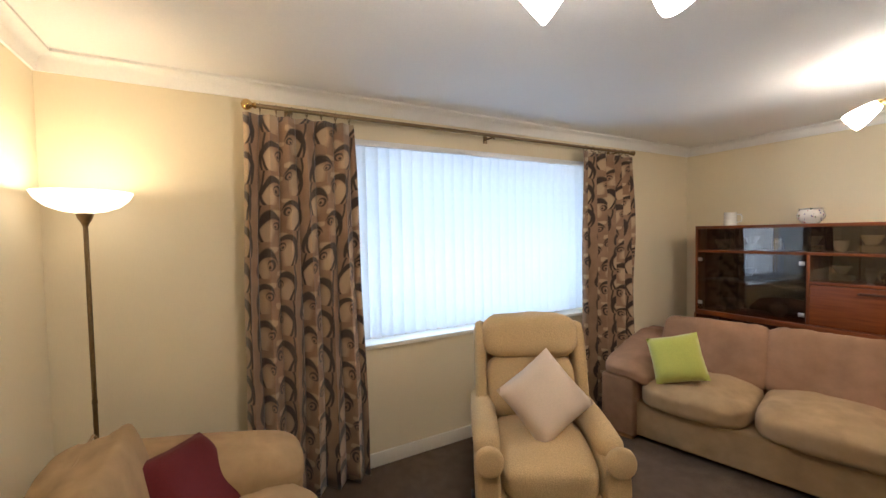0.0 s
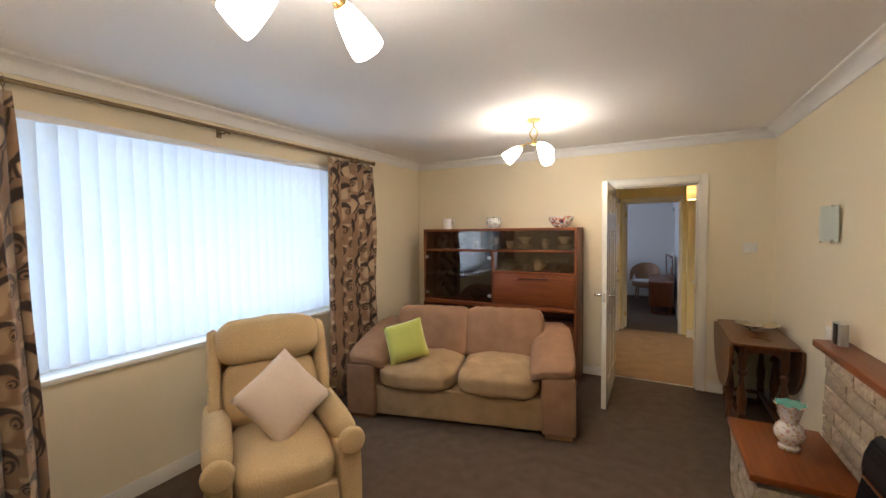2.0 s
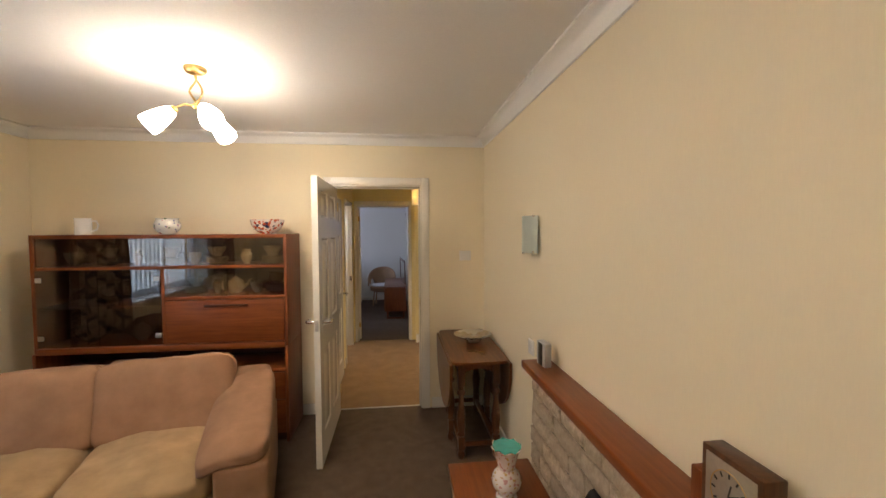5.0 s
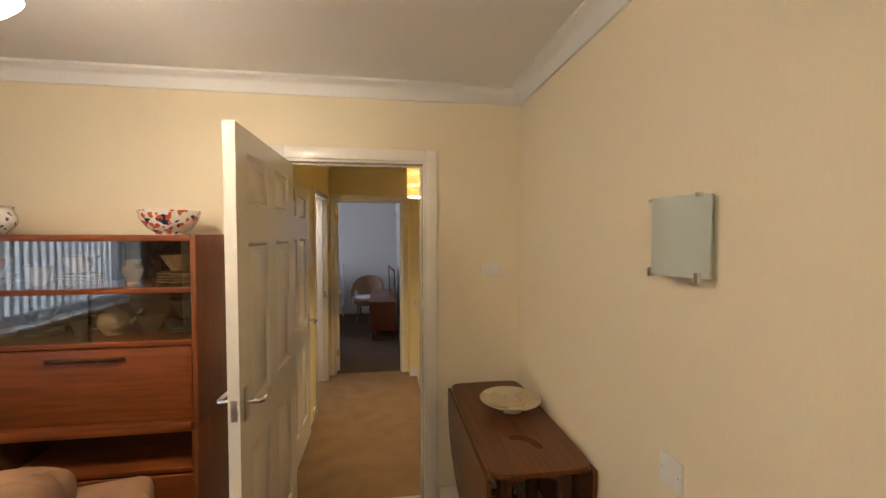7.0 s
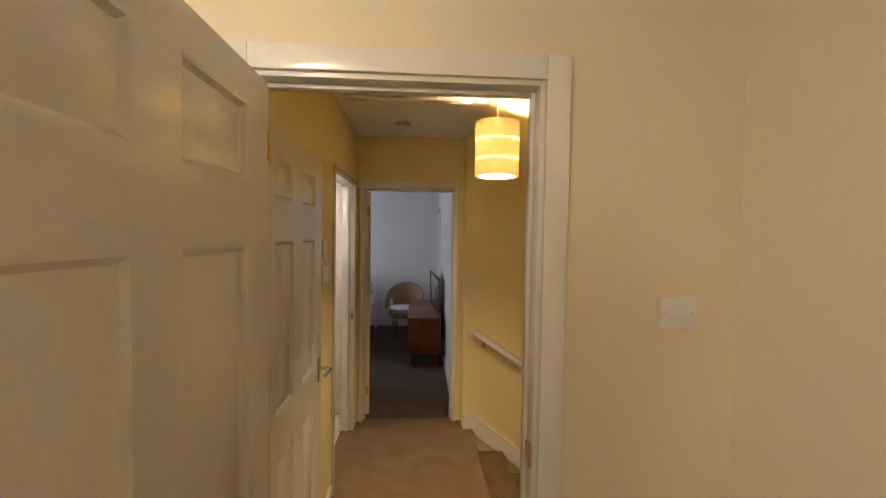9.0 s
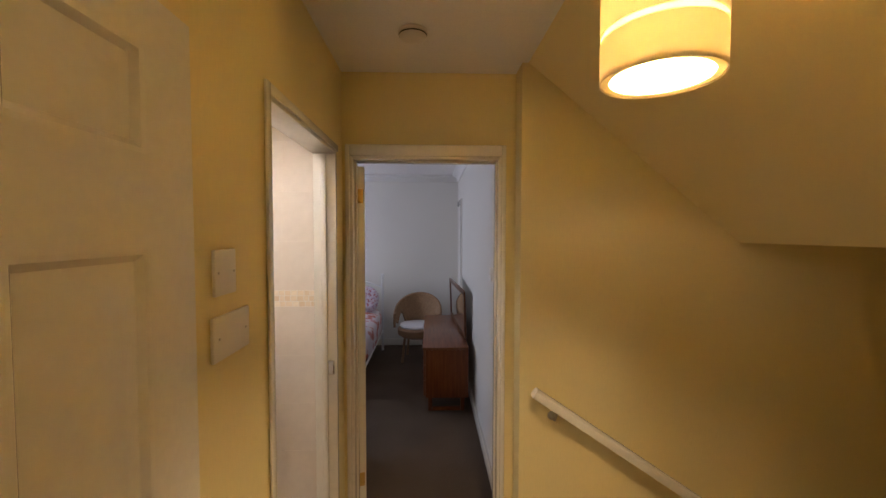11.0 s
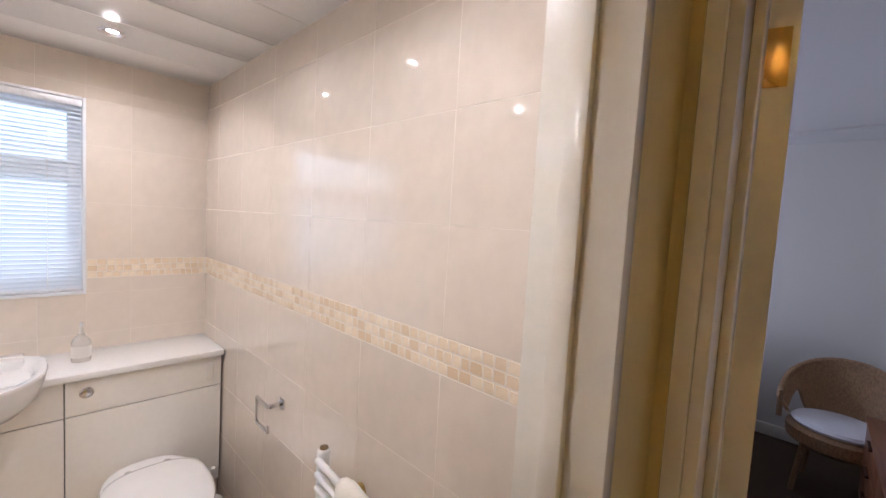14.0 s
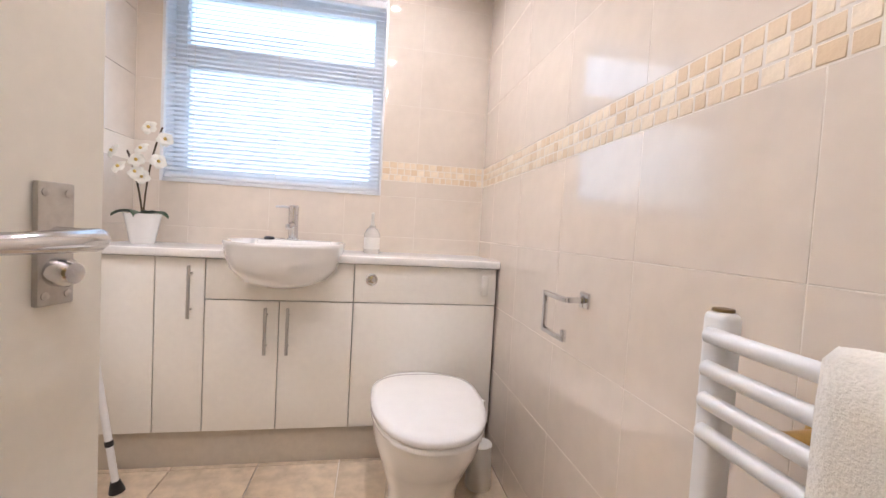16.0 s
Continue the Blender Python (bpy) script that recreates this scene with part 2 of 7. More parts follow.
def swirl_cloth():
    """Beige curtain cloth with dark brown curling stems and pale leaves."""
    m, nt, b = shader("swirl_curtain_cloth")
    uv = nt.nodes.new("ShaderNodeUVMap")
    sep = nt.nodes.new("ShaderNodeSeparateXYZ")
    nt.links.new(uv.outputs[0], sep.inputs[0])
    drift = noise_of(nt, 5.0, 1.0, coords=uv.outputs[0])
    sway = noise_of(nt, 3.1, 1.0, coords=uv.outputs[0], stretch=(1, 2, 1))
    u = calc(nt, "ADD", sep.outputs[0], calc(nt, "MULTIPLY", drift, 0.07))
    v = calc(nt, "ADD", sep.outputs[1], calc(nt, "MULTIPLY", sway, 0.10))
    cw, ch = 0.215, 0.205
    col_id = calc(nt, "FLOOR", calc(nt, "DIVIDE", u, cw))
    odd = calc(nt, "MODULO", calc(nt, "ABSOLUTE", col_id), 2.0)
    side = calc(nt, "SUBTRACT", 1.0, calc(nt, "MULTIPLY", odd, 2.0))
    x0 = calc(nt, "MULTIPLY", calc(nt, "SUBTRACT", calc(nt, "FRACT", calc(nt, "DIVIDE", u, cw)), 0.5), cw)
    x = calc(nt, "MULTIPLY", calc(nt, "MULTIPLY", x0, side), 0.80)
    vv = calc(nt, "ADD", calc(nt, "DIVIDE", v, ch), calc(nt, "MULTIPLY", odd, 0.47))
    vv = calc(nt, "ADD", vv, calc(nt, "MULTIPLY", col_id, 0.13))
    row = calc(nt, "FLOOR", vv)
    y = calc(nt, "MULTIPLY", calc(nt, "SUBTRACT", calc(nt, "FRACT", vv), 0.5), 0.192)

    def dist(cx, cy, sx=1.0, sy=1.0):
        dx, dy = calc(nt, "MULTIPLY", calc(nt, "SUBTRACT", x, cx), sx), calc(nt, "MULTIPLY", calc(nt, "SUBTRACT", y, cy), sy)
        return calc(nt, "SQRT", calc(nt, "ADD", calc(nt, "MULTIPLY", dx, dx), calc(nt, "MULTIPLY", dy, dy)))

    def inside(d, r, soft=0.003):
        n = nt.nodes.new("ShaderNodeMapRange")
        n.inputs[1].default_value, n.inputs[2].default_value, n.inputs[3].default_value, n.inputs[4].default_value = r - soft, r + soft, 1.0, 0.0
        nt.links.new(d, n.inputs[0])
        return n.outputs[0]

    def minus(a, c):
        return calc(nt, "MULTIPLY", a, calc(nt, "SUBTRACT", 1.0, c))

    arch = minus(inside(dist(0.012, -0.040, 1.0, 0.74), 0.078), inside(dist(0.0262, -0.0690, 1.0, 0.74), 0.0738))
    curl = minus(inside(dist(0.051, -0.010), 0.025), inside(dist(0.0455, -0.0125), 0.0172))
    dot = inside(dist(0.043, -0.016), 0.0080)
    stem = minus(inside(dist(0.075, 0.02, 1.0, 0.7), 0.132), inside(dist(0.083, 0.025, 1.0, 0.7), 0.128))
    dark = calc(nt, "MAXIMUM", calc(nt, "MAXIMUM", arch, curl), calc(nt, "MAXIMUM", dot, stem))
    leaf = minus(inside(dist(0.000, -0.045, 1.25, 0.75), 0.048, 0.014), dark)
    leaf2 = inside(dist(0.055, 0.055, 0.7, 1.8), 0.030, 0.006)
    weave = noise_of(nt, 900, 2.0, coords=uv.outputs[0])
    base = blend(nt, ramp(nt, noise_of(nt, 7, 2.0, coords=uv.outputs[0]), 0.3, 0.7), (0.28, 0.165, 0.092), (0.38, 0.238, 0.138))
    pale = blend(nt, calc(nt, "MULTIPLY", calc(nt, "MAXIMUM", leaf, leaf2), 0.75), base, (0.64, 0.475, 0.29))
    col = blend(nt, calc(nt, "MULTIPLY", dark, 0.95), pale, (0.026, 0.012, 0.009))
    nt.links.new(blend(nt, calc(nt, "MULTIPLY", weave, 0.25), col, (0.2, 0.14, 0.1), "MULTIPLY"), b.inputs["Base Color"])
    b.inputs["Roughness"].default_value, b.inputs["Sheen Weight"].default_value = 0.75, 0.3
    bump(nt, b, weave, 0.4, 0.001)
    return m


SWIRL = swirl_cloth()


def painted_china(name, ground, spots, scale, amount):
    """Glazed china with painted blotches of several colours."""
    m, nt, b = shader(name)
    tc = nt.nodes.new("ShaderNodeTexCoord")
    col = blend(nt, 0.0, ground, ground)
    for i, c in enumerate(spots):
        vor = nt.nodes.new("ShaderNodeTexVoronoi")
        mp = nt.nodes.new("ShaderNodeMapping")
        nt.links.new(tc.outputs["Object"], mp.inputs[0])
        mp.inputs["Location"].default_value = (0.37 * i, 0.71 * i, 0.13 * i)
        nt.links.new(mp.outputs[0], vor.inputs["Vector"])
        vor.inputs["Scale"].default_value = scale * (1 + 0.23 * i)
        d = calc(nt, "ADD", vor.outputs["Distance"], calc(nt, "MULTIPLY", calc(nt, "SUBTRACT", noise_of(nt, scale * 1.7, 4.0), 0.42), 1.3))
        col = blend(nt, calc(nt, "LESS_THAN", d, amount), col, c)
    nt.links.new(col, b.inputs["Base Color"])
    b.inputs["Roughness"].default_value, b.inputs["Coat Weight"].default_value = 0.12, 0.5
    return m


IMARI = painted_china("imari_china", (0.75, 0.70, 0.62), [(0.45, 0.06, 0.02), (0.02, 0.025, 0.08), (0.5, 0.1, 0.03)], 19, 0.42)
FLORAL = painted_china("floral_china", (0.76, 0.74, 0.70), [(0.45, 0.12, 0.14), (0.08, 0.16, 0.06), (0.07, 0.09, 0.3)], 22, 0.26)
VASECHINA = painted_china("vase_china", (0.72, 0.66, 0.60), [(0.55, 0.30, 0.28), (0.55, 0.38, 0.14)], 40, 0.38)
BEDDING = painted_china("floral_bedding", (0.66, 0.60, 0.62), [(0.50, 0.16, 0.12), (0.55, 0.26, 0.24)], 5.5, 0.42)
BEDDING.node_tree.nodes["Principled BSDF"].inputs["Roughness"].default_value = 0.85
BEDDING.node_tree.nodes["Principled BSDF"].inputs["Coat Weight"].default_value = 0.0
PILLOWCLOTH = painted_china("floral_pillow_cloth", (0.62, 0.57, 0.64), [(0.42, 0.10, 0.10), (0.40, 0.30, 0.45), (0.38, 0.07, 0.07)], 24, 0.38)
PILLOWCLOTH.node_tree.nodes["Principled BSDF"].inputs["Coat Weight"].default_value = 0.0
PILLOWCLOTH.node_tree.nodes["Principled BSDF"].inputs["Roughness"].default_value = 0.85
TURQ = surface("turquoise_glaze", (0.05, 0.38, 0.33), 0.15, grain=40, vary=0.1, coat=0.4)
FACE = surface("clock_face_silver", (0.50, 0.45, 0.36), 0.3, metal=0.6, grain=50, vary=0.1)


# ---- mesh helpers ----
def finish(name, bm, material, smooth=40):
    me = bpy.data.meshes.new(name)
    bmesh.ops.recalc_face_normals(bm, faces=bm.faces)
    bm.to_mesh(me)
    bm.free()
    me.materials.append(material)
    me.shade_smooth()
    me.set_sharp_from_angle(angle=radians(smooth))
    return me


def thing(name, label, category, m=None, group="", kind=""):
    ob = new(name)
    ob.matrix_world = m or Matrix()
    return tagged(ob, label, category, group, kind)


def part(name, bm, material, parent, label="", smooth=40):
    ob = new(name, finish(name, bm, material, smooth))
    ob.parent = parent
    return tagged(ob, label)


def solo(name, bm, material, label, category, group="", kind="", m=None, smooth=40):
    ob = new(name, finish(name, bm, material, smooth))
    if m:
        ob.matrix_world = m
    return tagged(ob, label, category, group, kind)


def structure(name, bm, material, label="", category="", smooth=40):
    return solo(name, bm, material, label, category, kind="structure", smooth=smooth)


def box(x0, x1, y0, y1, z0, z1, bev=0.0, seg=2, bm=None, m=None):
    bm = bm or bmesh.new()
    mat = Matrix.Translation(((x0 + x1) / 2, (y0 + y1) / 2, (z0 + z1) / 2)) @ Matrix.Diagonal((x1 - x0, y1 - y0, z1 - z0, 1))
    made = bmesh.ops.create_cube(bm, size=1, matrix=mat)["verts"]
    if m:
        bmesh.ops.transform(bm, matrix=m, verts=made)
    if bev:
        edges = list({e for v in made for e in v.link_edges})
        bmesh.ops.bevel(bm, geom=edges, offset=bev, segments=seg, affect="EDGES", profile=0.5)
    return bm


def boxes(rows, bev=0.0):
    bm = bmesh.new()
    for r in rows:
        box(*r, bev=bev, bm=bm)
    return bm


def lathe(profile, seg=24, bm=None, m=None, closed=False):
    """A turned shape from (radius, height) pairs."""
    bm = bm or bmesh.new()
    rings = []
    for r, z in profile:
        ring = [bm.verts.new((m or Matrix()) @ Vector((r * math.cos(2 * math.pi * i / seg), r * math.sin(2 * math.pi * i / seg), z))) for i in range(seg)]
        rings.append(ring)
    for a, b in zip(rings, rings[1:]):
        for i in range(seg):
            bm.faces.new((a[i], a[(i + 1) % seg], b[(i + 1) % seg], b[i]))
    if not closed:
        for ring, r in ((rings[0], profile[0][0]), (rings[-1], profile[-1][0])):
            if r > 1e-4:
                bm.faces.new(ring)
    return bm


def tube(points, r, seg=10, bm=None):
    """A round bar along points."""
    bm = bm or bmesh.new()
    pts = [Vector(p) for p in points]
    rings, up = [], Vector((0.13, 0.31, 0.94))
    for i, p in enumerate(pts):
        d = (pts[min(i + 1, len(pts) - 1)] - pts[max(i - 1, 0)]).normalized()
        side = d.cross(up if abs(d.dot(up)) < 0.95 else Vector((1, 0, 0))).normalized()
        other = d.cross(side)
        rr = r[i] if isinstance(r, (list, tuple)) else r
        rings.append([bm.verts.new(p + rr * (math.cos(2 * math.pi * k / seg) * side + math.sin(2 * math.pi * k / seg) * other)) for k in range(seg)])
    for a, b in zip(rings, rings[1:]):
        for k in range(seg):
            bm.faces.new((a[k], a[(k + 1) % seg], b[(k + 1) % seg], b[k]))
    bm.faces.new(rings[0]), bm.faces.new(rings[-1])
    return bm


def puff(w, d, h, power=5.0, wrinkle=0.006, cuts=9, m=None, bm=None, sag=0.0, crown=0.0, seed=0.0):
    """A stuffed cushion: a rounded box with soft wrinkles."""
    bm = bm or bmesh.new()
    sub = bmesh.new()
    bmesh.ops.create_cube(sub, size=2)
    bmesh.ops.subdivide_edges(sub, edges=sub.edges, cuts=cuts, use_grid_fill=True)
    for v in sub.verts:
        a, b, c = v.co
        s = (abs(a) ** power + abs(b) ** power + abs(c) ** power) ** (-1 / power)
        a, b, c = a * s, b * s, c * s
        n = noise.noise(Vector((a * 2.2 + seed, b * 2.2 + seed, c * 1.5))) + 0.5 * noise.noise(Vector((a * 6 + seed, b * 5, c * 4 + seed)))
        swell = crown * (1 - a * a) * (1 - b * b) * (1 if c > 0 else 0.3) * abs(c)
        v.co = (a * w / 2 * (1 + wrinkle * n), b * d / 2 * (1 + wrinkle * n), c * h / 2 + wrinkle * n * 1.2 + math.copysign(swell, c) - sag * (1 - a * a) * (c > 0))
        if m:
            v.co = m @ v.co
    me = bpy.data.meshes.new("cushion")
    sub.to_mesh(me)
    sub.free()
    bm.from_mesh(me)
    bpy.data.meshes.remove(me)
    return bm


def pillow(w, h, t, m=None, seed=0.0, n=14):
    """A square scatter cushion: thick in the middle, pinched to a seam, with drawn-out corners."""
    bm = bmesh.new()
    grid = {}
    for s in (1, -1):
        for i in range(n + 1):
            for j in range(n + 1):
                a, b = 2 * i / n - 1, 2 * j / n - 1
                if s < 0 and (i in (0, n) or j in (0, n)):
                    grid[s, i, j] = grid[1, i, j]
                    continue
                th = ((1 - a ** 4) * (1 - b ** 4)) ** 0.55
                k = 1 - 0.07 * (1 - abs(a * b)) * (a * a + b * b) / 1.5
                wr = 0.05 * noise.noise(Vector((a * 2 + seed, b * 2, s)))
                co = Vector((a * w / 2 * k, b * h / 2 * k, s * t / 2 * th * (1 + wr)))
                grid[s, i, j] = bm.verts.new((m or Matrix()) @ co)
        for i in range(n):
            for j in range(n):
                bm.faces.new((grid[s, i, j], grid[s, i + 1, j], grid[s, i + 1, j + 1], grid[s, i, j + 1]))
    return bm


def prism(outline, z0, z1, m=None, bm=None):
    """A slab from an outline of (x, y) points."""
    bm = bm or bmesh.new()
    low = [bm.verts.new((m or Matrix()) @ Vector((x, y, z0))) for x, y in outline]
    top = [bm.verts.new((m or Matrix()) @ Vector((x, y, z1))) for x, y in outline]
    bm.faces.new(low), bm.faces.new(top)
    for i in range(len(outline)):
        j = (i + 1) % len(outline)
        bm.faces.new((low[i], low[j], top[j], top[i]))
    return bm


# ---- the structure ----
XW, XR, YB, YF, HC = -1.15, 2.56, 0.55, 5.83, 2.45      # living room
HX0, HX1, HY1, HH = 1.14, 2.10, 8.12, 2.41              # landing
BX0, BX1, BY0, BY1, BH = -1.24, 1.04, 6.70, 8.26, 2.22  # bathroom
SX0, SX1, SY0, SY1, SH = -1.45, 1.985, 8.22, 11.7, 2.40   # bedroom

structure("floor_living", box(XW - 0.3, XR + 0.1, YB - 0.1, 5.88, -0.12, 0.0), CARPET, "brown cut-pile carpet", "floor")
structure("floor_landing", box(1.04, HX1, 5.885, 8.17, -0.12, 0.0), HALL_CARPET, "tan cut-pile landing carpet", "floor")
structure("floor_bedroom", box(SX0, SX1, 8.175, SY1, -0.12, 0.0), BED_CARPET, "grey-brown bedroom carpet", "floor")
structure("ceiling_living", box(XW - 0.1, XR + 0.1, YB - 0.1, YF + 0.05, HC, HC + 0.1), CEILING, "white painted plaster ceiling", "ceiling")
structure("ceiling_landing", box(HX0 - 0.1, 2.06, 5.88, HY1 + 0.05, HH, HH + 0.1), CEILING, "white landing ceiling", "ceiling")
structure("ceiling_bedroom", box(SX0 - 0.1, SX1 + 0.1, SY0 - 0.05, SY1 + 0.1, SH, SH + 0.1), CEILING, "white bedroom ceiling", "ceiling")

# window wall, with its opening
WY0, WY1, WZ0, WZ1 = 2.02, 4.22, 0.84, 2.16
structure("wall_window", boxes([(XW - 0.28, XW, YB - 0.1, WY0, 0, HC), (XW - 0.28, XW, WY1, YF + 0.1, 0, HC), (XW - 0.28, XW, WY0, WY1, 0, WZ0), (XW - 0.28, XW, WY0, WY1, WZ1, HC)]), CREAM, "cream wallpapered wall with a wide window", "wall")
structure("wall_back", box(XW, XR, YB - 0.1, YB, 0, HC), CREAM, "plain cream wallpapered wall", "wall")
structure("wall_fireplace", box(XR, XR + 0.1, YB - 0.1, YF + 0.1, 0, HC), CREAM, "cream wallpapered chimney wall", "wall")
DX0, DX1, DZ = 1.20, 1.998, 2.028
structure("wall_door", boxes([(XW, DX0, YF, YF + 0.1, 0, HC), (DX1, XR, YF, YF + 0.1, 0, HC), (DX0, DX1, YF, YF + 0.1, DZ, HC)]), CREAM, "cream wallpapered wall with a doorway", "wall")

# landing walls
BDY0, BDY1 = 7.175, 7.985      # bathroom doorway
BX, BZ = 1.172, 1.966         # bedroom doorway
structure("wall_landing_side", boxes([(BX1, HX0, 5.93, BDY0, 0, HH), (BX1, HX0, BDY1, 8.17, 0, HH), (BX1, HX0, BDY0, BDY1, 1.99, HH)]), YELLOW, "yellow wallpapered landing wall", "wall")
structure("wall_landing_end", boxes([(HX0, BX, HY1, HY1 + 0.1, 0, HH), (BZ, 2.06, HY1, HY1 + 0.1, 0, HH), (BX, BZ, HY1, HY1 + 0.1, 1.995, HH)]), YELLOW, "yellow wall round the bedroom doorway", "wall")
structure("wall_stairs", box(2.03, 4.6, 7.98, 8.115, -2.6, 2.5), YELLOW, "yellow wallpapered stair wall", "wall")
structure("wall_landing_front", box(DX1 + 0.02, 4.6, 5.935, 6.0, -2.6, 2.5), YELLOW, "yellow wall beside the stairwell", "wall")
structure("wall_stairs_far", box(4.6, 4.7, 5.93, 8.1, -2.6, 2.5), YELLOW, "yellow wall at the foot of the stairs", "wall")
structure("stair_floor", box(2.1, 4.6, 5.93, 8.0, -2.7, -2.6), HALL_CARPET, "carpeted floor at the foot of the stairs", "floor")
slope = bmesh.new()
for quad in ([(2.06, 2.41), (3.12, 1.55), (3.12, 1.63), (2.06, 2.52)], [(3.12, 1.55), (4.6, 1.55), (4.6, 1.63), (3.12, 1.63)]):
    vs = [[slope.verts.new((x, y, z)) for x, z in quad] for y in (5.99, 8.0)]
    slope.faces.new(vs[0]), slope.faces.new(vs[1])
    for i in range(4):
        slope.faces.new((vs[0][i], vs[0][(i + 1) % 4], vs[1][(i + 1) % 4], vs[1][i]))
structure("ceiling_stairs", slope, YELLOW, "sloping ceiling over the stairs", "ceiling")

# bedroom walls, the window in the side one
structure("wall_bedroom_right", box(SX1, SX1 + 0.1, SY0, SY1, 0, SH), PALE, "pale bedroom wall", "wall")
structure("wall_bedroom_far", box(SX0, SX1, SY1, SY1 + 0.1, 0, SH), PALE, "pale bedroom wall behind the bed", "wall")
structure("wall_bedroom_near", boxes([(SX0, 1.036, 8.304, 8.345, 0, SH), (1.036, BX, 8.222, 8.232, 0, SH), (BX, BZ, 8.222, 8.232, 1.995, SH), (BZ, SX1, 8.222, 8.232, 0, SH)]), PALE, "pale bedroom wall round the doorway", "wall")
structure("wall_bedroom_window", boxes([(SX0 - 0.2, SX0, SY0, 9.4, 0, SH), (SX0 - 0.2, SX0, 11.0, SY1, 0, SH), (SX0 - 0.2, SX0, 9.4, 11.0, 0, 0.9), (SX0 - 0.2, SX0, 9.4, 11.0, 2.1, SH)]), PALE, "pale bedroom wall with a window", "wall")


# cornices: a coved strip, swept along each wall
def cove(name, p0, p1, inward, size=0.085, z=HC, ext=0.0):
    prof = [(0, -size), (0.012, -size), (0.016, -size * 0.86), (size * 0.35, -size * 0.42), (size * 0.8, -0.02), (size, -0.014), (size, 0.0), (0, 0.0)]
    bm = bmesh.new()
    p0, p1, n = Vector((*p0, z)), Vector((*p1, z)), Vector((*inward, 0))
    d = (p1 - p0).normalized()
    ends = [[bm.verts.new(p + n * a - s * d * a * ext + Vector((0, 0, h))) for a, h in prof] for p, s in ((p0, -1), (p1, 1))]
    bm.faces.new(ends[0]), bm.faces.new(ends[1])
    for i in range(len(prof)):
        j = (i + 1) % len(prof)
        bm.faces.new((ends[0][i], ends[0][j], ends[1][j], ends[1][i]))
    return structure(name, bm, COVE, "white coved plaster cornice", "cornice", smooth=50)


cove("cornice_window", (XW, YB), (XW, YF), (1, 0), ext=1)
cove("cornice_door", (XW, YF), (XR, YF), (0, -1), ext=1)
cove("cornice_fireplace", (XR, YF), (XR, YB), (-1, 0), ext=1)
cove("cornice_back", (XR, YB), (XW, YB), (0, 1), ext=1)
cove("cornice_bedroom_far", (SX0, SY1), (SX1, SY1), (0, -1), z=SH, ext=1)
cove("cornice_bedroom_right", (SX1, SY1), (SX1, SY0), (-1, 0), z=SH, ext=1)


def skirting(name, x0, x1, y0, y1, h=0.095):
    return structure(name, box(x0, x1, y0, y1, 0, h, 0.004), GLOSS, "white painted skirting board", "skirting")


skirting("baseboard_window", XW, XW + 0.016, YB, YF)
skirting("baseboard_door_left", XW + 0.016, DX0 - 0.075, YF - 0.016, YF)
skirting("baseboard_door_right", DX1 + 0.075, XR - 0.016, YF - 0.016, YF)
skirting("baseboard_fireplace", XR - 0.016, XR, 4.26, YF - 0.016)
skirting("baseboard_back", XW + 0.016, XR, YB, YB + 0.016)
skirting("baseboard_landing_a", HX0, HX0 + 0.014, 6.99, BDY0 - 0.07)
skirting("baseboard_bedroom_right", SX1 - 0.015, SX1, 8.30, SY1)
skirting("baseboard_bedroom_far", SX0, SX1 - 0.015, SY1 - 0.015, SY1)


# door casings: lining, stops and architraves on both faces
def casing_x(name, x0, x1, y0, y1, top, w=0.068, front=True, back=True, mat=GLOSS, head=None):
    """For an opening in a wall that runs along x, between the faces y0 and y1."""
    ob = thing(name, "white painted door frame", "door frame", kind="structure")
    part("lining", boxes([(x0 - 0.001, x0 + 0.022, y0 - 0.003, y1 + 0.003, 0, top), (x1 - 0.022, x1 + 0.001, y0 - 0.003, y1 + 0.003, 0, top), (x0 + 0.022, x1 - 0.022, y0 - 0.003, y1 + 0.003, top - 0.022, top + 0.001)], 0.002), mat, ob)
    part("stop", boxes([(x0 + 0.022, x0 + 0.034, y0 + 0.045, y0 + 0.075, 0, top - 0.022), (x1 - 0.034, x1 - 0.022, y0 + 0.045, y0 + 0.075, 0, top - 0.022), (x0 + 0.034, x1 - 0.034, y0 + 0.045, y0 + 0.075, top - 0.034, top - 0.022)], 0.002), mat, ob)
    hw = head or w
    for use, ya, yb in ((front, y0 - 0.018, y0 - 0.003), (back, y1 + 0.003, y1 + 0.018)):
        if use:
            part("architrave", boxes([(x0 - w, x0 + 0.008, ya, yb, 0, top + hw), (x1 - 0.008, x1 + w, ya, yb, 0, top + hw), (x0 + 0.008, x1 - 0.008, ya, yb, top - 0.008, top + hw)], 0.004), mat, ob)
    return ob


